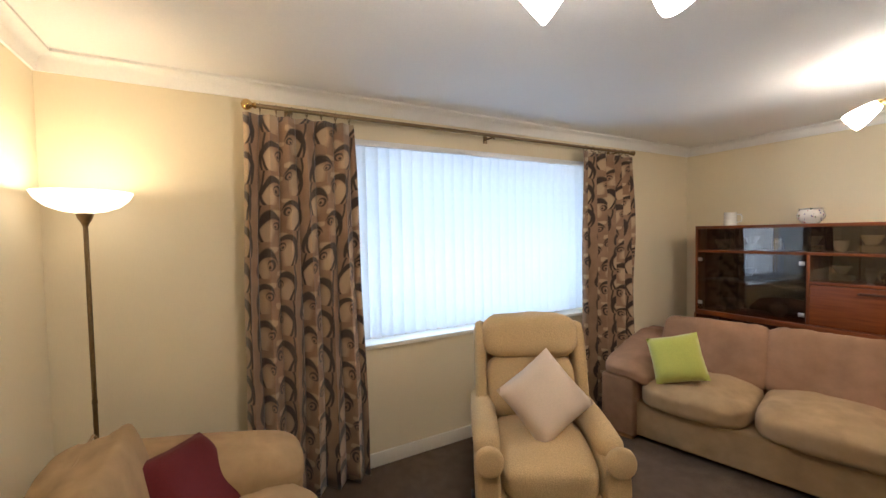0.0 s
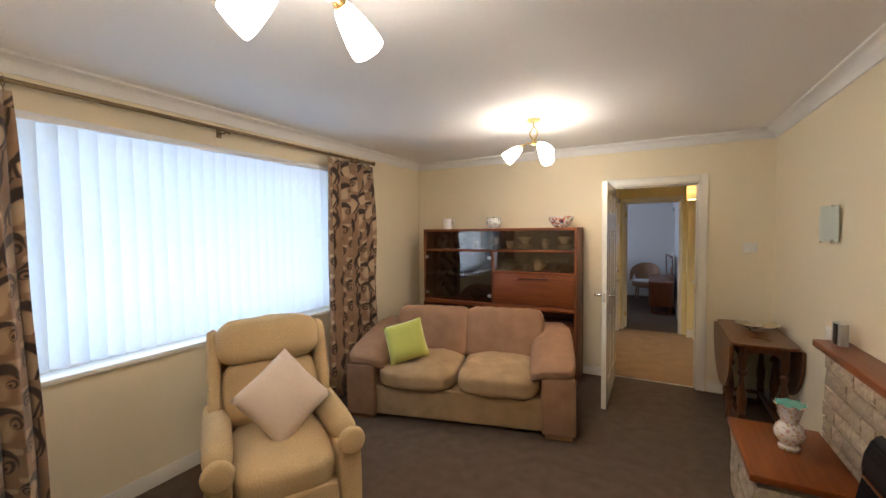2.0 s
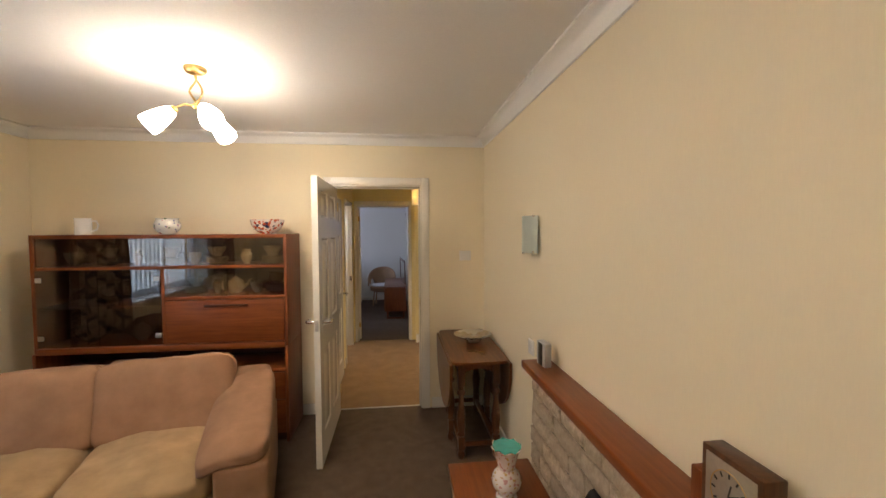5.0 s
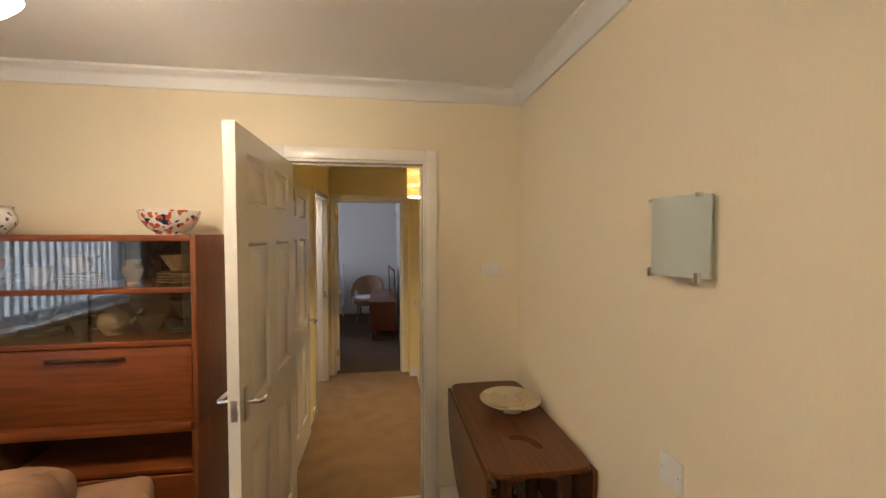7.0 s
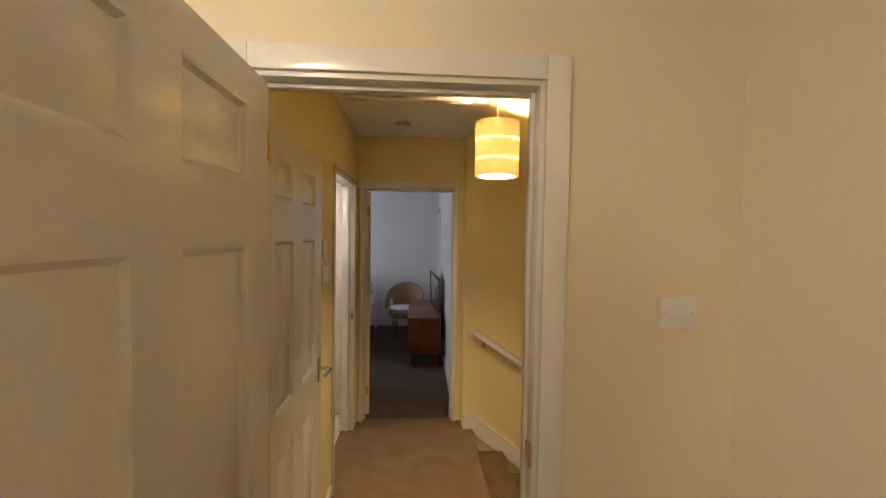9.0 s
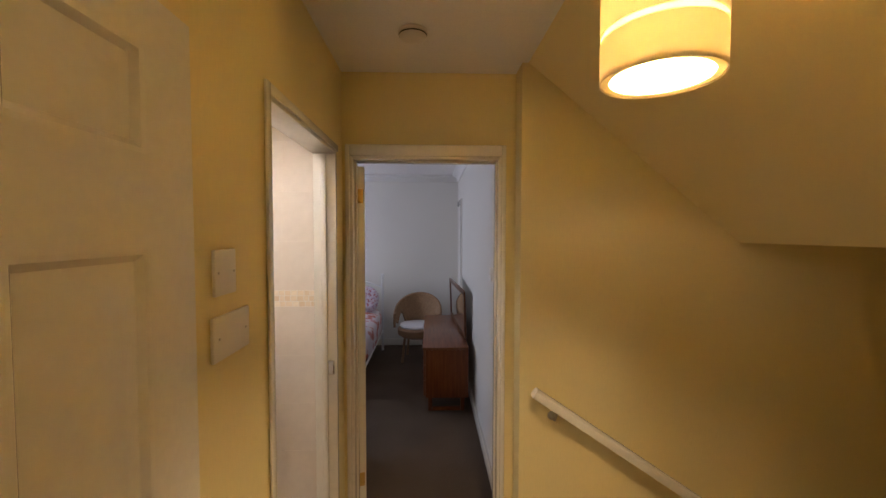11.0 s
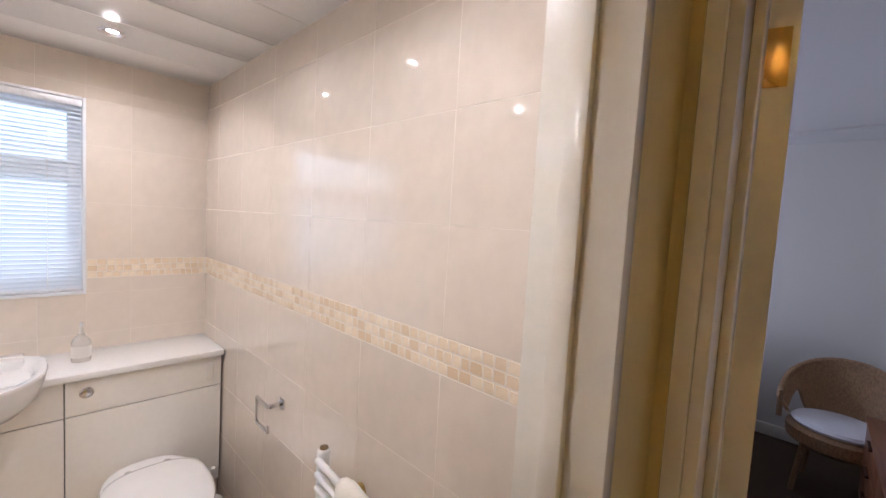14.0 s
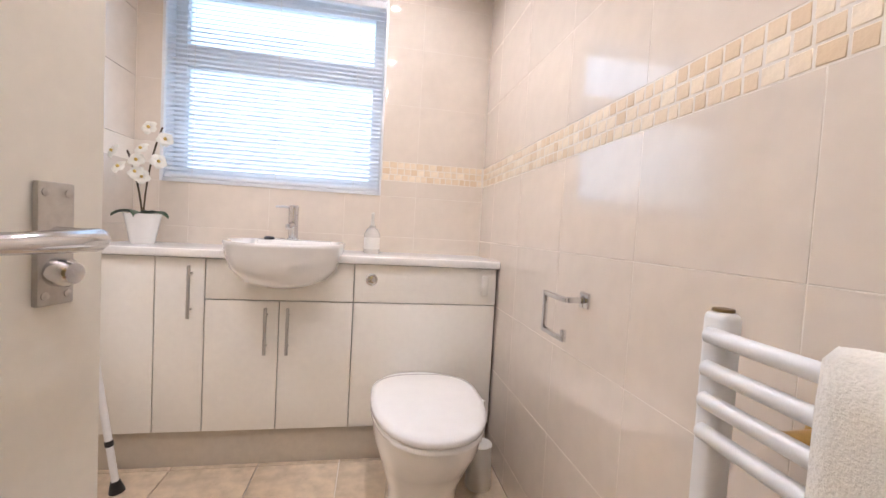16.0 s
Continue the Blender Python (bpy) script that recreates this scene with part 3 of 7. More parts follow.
def casing_y(name, y0, y1, x0, x1, top, w=0.062):
    ob = thing(name, "white painted door frame", "door frame", kind="structure")
    part("lining", boxes([(x0 - 0.003, x1 + 0.003, y0 - 0.001, y0 + 0.022, 0, top), (x0 - 0.003, x1 + 0.003, y1 - 0.022, y1 + 0.001, 0, top), (x0 - 0.003, x1 + 0.003, y0 + 0.022, y1 - 0.022, top - 0.022, top + 0.001)], 0.002), GLOSS, ob)
    part("stop", boxes([(x0 + 0.035, x0 + 0.06, y0 + 0.022, y0 + 0.034, 0, top - 0.022), (x0 + 0.035, x0 + 0.06, y1 - 0.034, y1 - 0.022, 0, top - 0.022)], 0.002), GLOSS, ob)
    xa, xb = x1 + 0.004, x1 + 0.012
    part("architrave", boxes([(xa, xb, y0 - w, y0 + 0.010, 0, top + w), (xa, xb, y0 + 0.010, y1 - 0.001, top - 0.010, top + w)], 0.002), GLOSS, ob)
    return ob


casing_x("door_frame_living", DX0, DX1, YF, YF + 0.1, DZ, 0.058)
casing_x("door_frame_bedroom", BX, BZ, HY1, HY1 + 0.112, 1.995, 0.014, back=False, head=0.050)
casing_y("door_frame_bathroom", BDY0, BDY1, BX1, HX0, 1.99, 0.020)


# ---- doors ----
def lever(parent, x, z, t, towards=-1, thumb=False):
    """Lever handles on both faces of a door leaf, with their plates."""
    for s, y in ((-1, 0.0), (1, t)):
        plate = part("handle_plate", box(x - 0.0175, x + 0.0175, min(y, y + s * 0.007), max(y, y + s * 0.007), z - 0.066, z + 0.052, 0.002), SATIN, parent, "chrome handle plate")
        bar = tube([(x, y + s * 0.004, z), (x, y + s * 0.05, z), (x + towards * 0.012, y + s * 0.058, z), (x + towards * 0.105, y + s * 0.056, z - 0.002)], [0.010, 0.010, 0.011, 0.008], 10)
        part("lever", bar, CHROME, plate, "chrome lever")
        if thumb:
            part("thumb_turn", lathe([(0.014, 0), (0.014, 0.012), (0.010, 0.02), (0.0, 0.02)], 16, m=Matrix.Translation((x, y + s * 0.006, z - 0.034)) @ pose(0, 0, 0, 90 if s < 0 else -90)), CHROME, plate, "chrome thumb turn")
        for dz in (-0.056, 0.042):
            for dx in (-0.011, 0.011):
                part("screw", lathe([(0.004, 0), (0.004, 0.002), (0, 0.003)], 8, m=Matrix.Translation((x + dx, y + s * 0.006, z + dz)) @ pose(0, 0, 0, 90 if s < 0 else -90)), SATIN, plate)


def panel_door(name, label, w, h, m, handle_z=1.0, t=0.04, thumb=False, handles=True):
    ob = thing(name, label, "door", m, kind="structure")
    sw = 0.115
    mid = w / 2
    cols = [(sw, mid - 0.055), (mid + 0.055, w - sw)]
    rows = [(0.20, 0.79), (0.945, 1.572), (1.715, h - 0.085)]
    z0 = 0.008
    frame_rows = [(0, sw, 0, t, z0, h), (w - sw, w, 0, t, z0, h), (mid - 0.055, mid + 0.055, 0, t, z0, h)]
    rails = [(z0, rows[0][0]), (rows[0][1], rows[1][0]), (rows[1][1], rows[2][0]), (rows[2][1], h)]
    for a, b in cols:
        frame_rows += [(a, b, 0.0, t, r0, r1) for r0, r1 in rails]
        frame_rows += [(a, b, t / 2 - 0.006, t / 2 + 0.006, r0, r1) for r0, r1 in rows]
    for k, r in enumerate(frame_rows):
        thin = r[2] > 0
        part("panel_core" if thin else "stile" if k < 3 else "rail", box(*r), GLOSS, ob)
    for a, b in cols:
        for r0, r1 in rows:
            bm = bmesh.new()
            for s in (-1, 1):
                # moulded slope from the frame down to the panel and up to the raised field
                rings = [(0.0, t / 2), (0.008, t / 2 - 0.002), (0.018, t / 2 - 0.011), (0.034, t / 2 - 0.011), (0.055, t / 2 - 0.003)]
                last = None
                for inset, d in rings:
                    y = t / 2 + s * d
                    cur = [bm.verts.new(p) for p in ((a + inset, y, r0 + inset), (b - inset, y, r0 + inset), (b - inset, y, r1 - inset), (a + inset, y, r1 - inset))]
                    if last:
                        for i in range(4):
                            bm.faces.new((last[i], last[(i + 1) % 4], cur[(i + 1) % 4], cur[i]))
                    last = cur
                bm.faces.new(last)
            part("panel", bm, GLOSS, ob, smooth=25)
    part("latch_plate", box(w - 0.001, w + 0.0015, t / 2 - 0.011, t / 2 + 0.011, handle_z - 0.05, handle_z + 0.025, 0.0005), SATIN, ob, "metal latch plate")
    if handles:
        lever(ob, w - 0.055, handle_z, t, -1, thumb)
    for z in (0.22, h - 0.16):
        part("hinge", boxes([(-0.012, 0.004, t - 0.004, t + 0.006, z - 0.038, z + 0.038), (-0.0022, -0.0004, 0.008, t - 0.005, z - 0.038, z + 0.038)], 0.0005), BRASS, ob, "brass butt hinge")
    return ob


panel_door("door_living", "white six-panel door standing wide open", 0.865, 1.985, pose(1.217, 5.825, 0.0, 0, 0, -90.2), 1.0)
panel_door("door_cupboard", "white six-panel cupboard door, shut", 0.76, 1.96, pose(HX0 - 0.012, 6.03, 0.0, 0, 0, 90) @ Matrix.Translation((0, -0.035, 0)), 0.93)
panel_door("door_bathroom", "white six-panel bathroom door standing open", 0.835, 1.94, pose(1.015, 7.205, 0.0, 0, 0, 167.1) @ Matrix.Translation((0, -0.04, 0)), 0.935, thumb=True)
panel_door("door_bedroom", "white six-panel bedroom door opened inwards", 0.72, 1.955, pose(1.232, 8.252, 0.0, 0, 0, 108), 0.99)


# ---- living room window: frame, glass, sill, vertical blind ----
win = thing("window_1", "wide white plastic window behind a vertical blind", "window", kind="structure")
part("window_frame", boxes([(-1.42, -1.35, WY0, WY1, WZ0, WZ0 + 0.07), (-1.42, -1.35, WY0, WY1, WZ1 - 0.07, WZ1), (-1.42, -1.35, WY0, WY0 + 0.07, WZ0 + 0.07, WZ1 - 0.07), (-1.42, -1.35, WY1 - 0.07, WY1, WZ0 + 0.07, WZ1 - 0.07), (-1.42, -1.35, WY0 + 0.07, WY1 - 0.07, 1.72, 1.79)], 0.006), UPVC, win)
for a, b in ((WZ0 + 0.07, 1.72), (1.79, WZ1 - 0.07)):
    pane = part("pane", box(-1.395, -1.385, WY0 + 0.07, WY1 - 0.07, a, b), CLEAR, win)
    pane.visible_shadow = False
part("window_sill", box(XW - 0.22, XW + 0.035, WY0 - 0.04, WY1 + 0.04, WZ0 - 0.03, WZ0 + 0.001, 0.006), GLOSS, win, "white painted sill board")
blind = thing("vertical_blind", "closed white vertical blind in front of the window", "blind")
part("head_rail", box(-1.145, -1.100, WY0 - 0.03, WY1 + 0.03, WZ1 - 0.01, WZ1 + 0.03, 0.004), UPVC, blind)
n = 26
slat_me = None
for i in range(n):
    y = WY0 + 0.02 + (WY1 - WY0 - 0.04) * (i + 0.5) / n
    if slat_me is None:
        bm = bmesh.new()
        rr = [[bm.verts.new((0.012 * math.sin(math.pi * k / 5) + 0.005 * (k - 2.5) / 2.5, 0.0475 * (k - 2.5) / 2.5, z)) for k in range(6)] for z in (0.885, 1.0, 1.5, WZ1 - 0.012)]
        for a, b in zip(rr, rr[1:]):
            for k in range(5):
                bm.faces.new((a[k], a[k + 1], b[k + 1], b[k]))
        slat_me = finish("slat", bm, BLIND, 60)
    ob = new("slat", slat_me)
    ob.parent, ob.matrix_basis = blind, pose(-1.128, y, 0, 0, 0, -17)
chain = tube([(-1.118, WY0 + 0.03, 0.892), (-1.118, WY1 - 0.03, 0.892)], 0.0022, 6)
part("bottom_chain", chain, PLASTIC, blind)


# ---- curtains and pole ----
def curtain(name, y0, y1, top, bottom, folds, x, flare=1.06, seed=0):
    rnd = random.Random(seed)
    nu, nv = folds * 10, 26
    bm = bmesh.new()
    uvl = bm.loops.layers.uv.new("UVMap")
    ph = [rnd.uniform(-0.5, 0.5) for _ in range(folds + 2)]
    grid = []
    for j in range(nv + 1):
        tz = j / nv
        z = top + (bottom - top) * tz
        row, arc, last = [], 0.0, None
        for i in range(nu + 1):
            s = i / nu
            k = s * folds
            amp = 0.026 + 0.022 * min(1, tz * 2.2) + 0.012 * noise.noise(Vector((k * 0.6, tz * 1.5, seed)))
            phase = 2 * math.pi * k + 0.9 * noise.noise(Vector((k * 0.5, tz * 2.0, seed + 3)))
            mid = (y0 + y1) / 2 + 0.02 * tz * noise.noise(Vector((seed, tz * 2, 1)))
            y = mid + (s - 0.5) * (y1 - y0) * (1 + (flare - 1) * tz) + 0.010 * math.sin(2 * phase)
            xx = x + amp * math.sin(phase) + 0.012 * noise.noise(Vector((s * 3, tz * 3, seed + 7)))
            p = Vector((xx, y, z))
            if last is not None:
                arc += math.hypot(p.x - last.x, p.y - last.y)
            last = p
            row.append((bm.verts.new(p), arc))
        grid.append((z, row))
    for (za, a), (zb, b) in zip(grid, grid[1:]):
        for i in range(nu):
            f = bm.faces.new((a[i][0], a[i + 1][0], b[i + 1][0], b[i][0]))
            for lp, (u, v) in zip(f.loops, ((a[i][1], za), (a[i + 1][1], za), (b[i + 1][1], zb), (b[i][1], zb))):
                lp[uvl].uv = (u + seed * 0.3, v)
    me = bpy.data.meshes.new(name)
    bm.to_mesh(me)
    bm.free()
    me.materials.append(SWIRL)
    me.shade_smooth()
    ob = new(name, me)
    sol = ob.modifiers.new("thickness", "SOLIDIFY")
    sol.thickness = 0.003
    return tagged(ob, "floor-length beige curtain with dark brown swirling stems", "curtain", "curtains at the window")


curtain("curtain", 1.415, 2.03, 2.255, 0.02, 6, -1.035, 1.16, 1)
curtain("curtain", 4.06, 4.72, 2.262, 0.02, 6, -1.035, 1.18, 2)
pole = thing("curtain_pole", "antique brass curtain pole with ball ends", "curtain pole")
part("rod", tube([(-1.03, 1.47, 2.298), (-1.03, 4.70, 2.298)], 0.0125, 14), OLDBRASS, pole)
for y, s in ((1.47, -1), (4.70, 1)):
    prof = [(0.0125, -0.012), (0.017, -0.01), (0.017, 0.0), (0.011, 0.005), (0.018, 0.012), (0.029, 0.026), (0.031, 0.038), (0.026, 0.052), (0.012, 0.062), (0.0, 0.065)]
    if s > 0:
        prof = [(0.0125, -0.012), (0.017, -0.01), (0.017, 0.0), (0.011, 0.005), (0.015, 0.012), (0.022, 0.022), (0.022, 0.030), (0.012, 0.042), (0.0, 0.046)]
    part("finial", lathe(prof, 18, m=Matrix.Translation((-1.03, y, 2.298)) @ pose(0, 0, 0, -90 * s)), BRASS if s < 0 else OLDBRASS, pole, "turned ball finial")
for y in (1.66, 3.10, 4.52):
    br = boxes([(XW, XW + 0.008, y - 0.018, y + 0.018, 2.262, 2.325)], 0.003)
    tube([(XW + 0.006, y, 2.29), (-1.03, y, 2.29), (-1.03, y, 2.272)], 0.007, 8, br)
    part("bracket", br, OLDBRASS, pole)
ring_me = None
for a, b, c in ((1.50, 2.0, 7), (4.08, 4.64, 7)):
    for i in range(c):
        y = a + (b - a) * i / (c - 1)
        if ring_me is None:
            bm = tube([(0.022 * math.cos(q), 0.0, 0.022 * math.sin(q) - 0.008) for q in [2 * math.pi * k / 16 for k in range(17)]], 0.003, 6)
            tube([(0, 0, -0.03), (0, 0, -0.05)], 0.002, 6, bm)
            ring_me = finish("ring", bm, OLDBRASS)
        ob = new("ring", ring_me)
        ob.parent, ob.location = pole, (-1.03, y, 2.298)


# ---- ceiling lights ----
def ceiling_light(x, y, turn):
    ob = thing("ceiling_light", "three-arm brass ceiling light with lit opal glass shades", "ceiling light", pose(x, y, HC, 0, 0, turn), "ceiling lights of the living room")
    part("rose", lathe([(0.0, 0.0), (0.052, 0.0), (0.054, -0.008), (0.050, -0.018), (0.040, -0.026), (0.015, -0.032), (0.0, -0.033)], 24), BRASS, ob, "round brass ceiling rose")
    loop = [(0.028 * math.sin(math.pi * k / 12) * math.cos(math.pi * k / 10), 0.03 * math.sin(math.pi * k / 12) * math.sin(math.pi * k / 10), -0.03 - 0.155 * k / 12) for k in range(13)]
    stem = tube(loop, 0.0055, 8)
    tube([(-a, -b, c) for a, b, c in loop], 0.0055, 8, stem)
    lathe([(0.0, -0.175), (0.016, -0.178), (0.02, -0.19), (0.012, -0.205), (0.0, -0.208)], 14, stem)
    part("stem", stem, BRASS, ob, "twisted brass stem")
    for i in range(3):
        q = 2 * math.pi * i / 3
        d = Vector((math.cos(q), math.sin(q), 0))
        arm = part("arm", tube([d * 0.01 + Vector((0, 0, -0.19)), d * 0.05 + Vector((0, 0, -0.185)), d * 0.08 + Vector((0, 0, -0.198)), d * 0.100 + Vector((0, 0, -0.215))], 0.0055, 8), BRASS, ob, "curved brass arm")
        axis = (d * 0.80 + Vector((0, 0, -0.60))).normalized()
        fm = Matrix.Translation(d * 0.097 + Vector((0, 0, -0.213))) @ axis.to_track_quat("Z", "Y").to_matrix().to_4x4()
        part("holder", lathe([(0.008, -0.012), (0.017, -0.008), (0.021, 0.004), (0.019, 0.016), (0.0, 0.016)], 16, m=fm), BRASS, arm, "brass lampholder cup")
        glass_out = [(0.022, 0.010), (0.029, 0.022), (0.037, 0.046), (0.045, 0.080), (0.051, 0.112), (0.0535, 0.138), (0.052, 0.150), (0.049, 0.154)]
        part("shade", lathe(glass_out + [(r - 0.004, z) for r, z in reversed(glass_out[:-1])], 24, m=fm, closed=True), SHADE, arm, "lit opal glass shade")
        part("bulb", lathe([(0.0, 0.018), (0.014, 0.02), (0.017, 0.05), (0.026, 0.085), (0.030, 0.105), (0.025, 0.122), (0.012, 0.132), (0.0, 0.134)], 16, m=fm), SHADE_BULB, arm, "glowing bulb")
    return ob


ceiling_light(0.76, 4.45, 72)
ceiling_light(0.80, 2.10, 86)

# ---- floor lamp ----
lamp = thing("floor_lamp", "slim brass uplighter with a lit glass bowl behind the sofa", "floor lamp", pose(-0.86, 0.775, 0))
part("base", lathe([(0.0, 0.0), (0.13, 0.0), (0.132, 0.012), (0.11, 0.024), (0.03, 0.034), (0.014, 0.05), (0.0, 0.05)], 28), OLDBRASS, lamp)
part("pole", lathe([(0.009, 0.04), (0.009, 0.85), (0.0108, 0.852), (0.0108, 0.87), (0.009, 0.872), (0.009, 1.645)], 14), OLDBRASS, lamp)
part("collar", lathe([(0.010, 1.635), (0.013, 1.645), (0.026, 1.668), (0.031, 1.687), (0.029, 1.691), (0.0, 1.691)], 20), OLDBRASS, lamp, "turned brass collar")
part("bowl", lathe([(0.030, 1.691), (0.075, 1.699), (0.122, 1.718), (0.155, 1.748), (0.170, 1.776), (0.172, 1.781), (0.167, 1.781), (0.150, 1.752), (0.118, 1.724), (0.075, 1.706), (0.0, 1.70)], 36), BOWL, lamp, "lit alabaster glass bowl")
part("bulb", lathe([(0.0, 1.708), (0.03, 1.712), (0.05, 1.73), (0.06, 1.75), (0.04, 1.77), (0.0, 1.78)], 16), BOWL_LAMP, lamp, "glowing bulb")


# ---- sofas ----
def sofa(label, m, length=1.86, fabric=SUEDE, base=SUEDE_B):
    """Local x along the length, the front towards -y."""
    ob = thing("sofa", label, "sofa", m, "suede sofas")
    L, aw, dep = length, 0.25, 0.92
    inner = L - 2 * aw
    part("base", box(-inner / 2 - 0.01, inner / 2 + 0.01, -dep / 2 + 0.05, dep / 2 - 0.05, 0.035, 0.29, 0.02, 3), base, ob)
    part("back_frame", box(-L / 2 + 0.03, L / 2 - 0.03, dep / 2 - 0.24, dep / 2, 0.04, 0.70, 0.05, 4), fabric, ob)
    for s, sd in ((-1, 2.0), (1, 5.0)):
        x0, x1 = sorted((s * (L / 2), s * (inner / 2)))
        part("arm", box(x0, x1, -dep / 2, dep / 2 - 0.06, 0.035, 0.47, 0.022, 3), fabric, ob)
        bm = puff(0.35, 0.84, 1.0, 5.5, 0.012, 12, seed=sd)
        for v in bm.verts:
            # a wedge that thickens to the back and droops over the inner edge of the arm
            f = min(1.0, max(0.0, v.co.y / 0.84 + 0.5))
            over = max(0.0, -s * v.co.x / 0.175)
            v.co.z = 0.462 + (v.co.z + 0.5) * (0.085 + 0.175 * f ** 0.8) - 0.07 * over ** 2
            v.co.x += (x0 + x1) / 2 - s * 0.045
            v.co.y -= 0.045
        part("arm_cushion", bm, fabric, ob, "padded arm pillow", 180)
        sm = Matrix.Translation((s * inner / 4, -0.10, 0.365))
        part("seat_cushion", puff(inner / 2 - 0.006, 0.78, 0.19, 4.2, 0.012, 12, sm, seed=sd + 1, crown=0.035), base, ob, "worn suede seat cushion", 180)
        bk = Matrix.Translation((s * inner / 4, 0.235, 0.612)) @ pose(0, 0, 0, -16)
        part("back_cushion", puff(inner / 2 + 0.03, 0.27, 0.47, 7.5, 0.016, 14, bk, seed=sd + 2), fabric, ob, "plump suede back cushion", 180)
        seam = Matrix.Translation((s * inner / 4, 0.235, 0.612)) @ pose(0, 0, 0, -16)
        hw, hh = (inner / 2 + 0.03) / 2 * 0.985, 0.24 * 0.985
        part("piping", tube([seam @ Vector(p) for p in ((-hw, 0, -hh * 0.8), (-hw, 0, hh * 0.78), (-hw * 0.9, 0, hh * 0.97), (hw * 0.9, 0, hh * 0.97), (hw, 0, hh * 0.78), (hw, 0, -hh * 0.8))], 0.005, 6), fabric, ob, "stitched seam")
        for yy in (-dep / 2 + 0.13, dep / 2 - 0.14):
            part("foot", box((x0 + x1) / 2 - 0.1, (x0 + x1) / 2 + 0.1, yy - 0.1, yy + 0.1, 0.0, 0.036, 0.004), wood_foot, ob, "low wooden foot")
    return ob


wood_foot = wood("sofa_foot_wood", (0.30, 0.15, 0.06), (0.42, 0.24, 0.11), 0.4, "x", 0.1)
sofa("two-seat tan suede sofa with worn seat cushions", pose(0.110, 4.51, 0, 0, 0, 13.3))
sofa("matching tan suede sofa against the back wall", pose(0.13, 1.135, 0, 0, 0, 180), 1.9, SUEDE_B, SUEDE_B)


def lean_at(place, normal, spin):
    """A flat thing at a place, its face along the normal, spun about it from upright."""
    n = Vector(normal).normalized()
    side = Vector((0, 0, 1)).cross(n).normalized()
    up = n.cross(side)
    m = Matrix((side, up, n)).transposed().to_4x4()
    return Matrix.Translation(place) @ m @ pose(0, 0, 0, 0, 0, spin)


solo("scatter_cushion", pillow(0.34, 0.34, 0.13, seed=1), LIME, "lime green square cushion on the sofa", "cushion", m=lean_at((-0.265, 4.135, 0.638), (0.35, -0.85, 0.45), 17), smooth=70)
solo("scatter_cushion", pillow(0.42, 0.42, 0.15, seed=2), RED, "dark red square cushion on the sofa", "cushion", m=lean_at((-0.467, 1.16, 0.55), (0.31, 0.72, 0.62), -12), smooth=70)


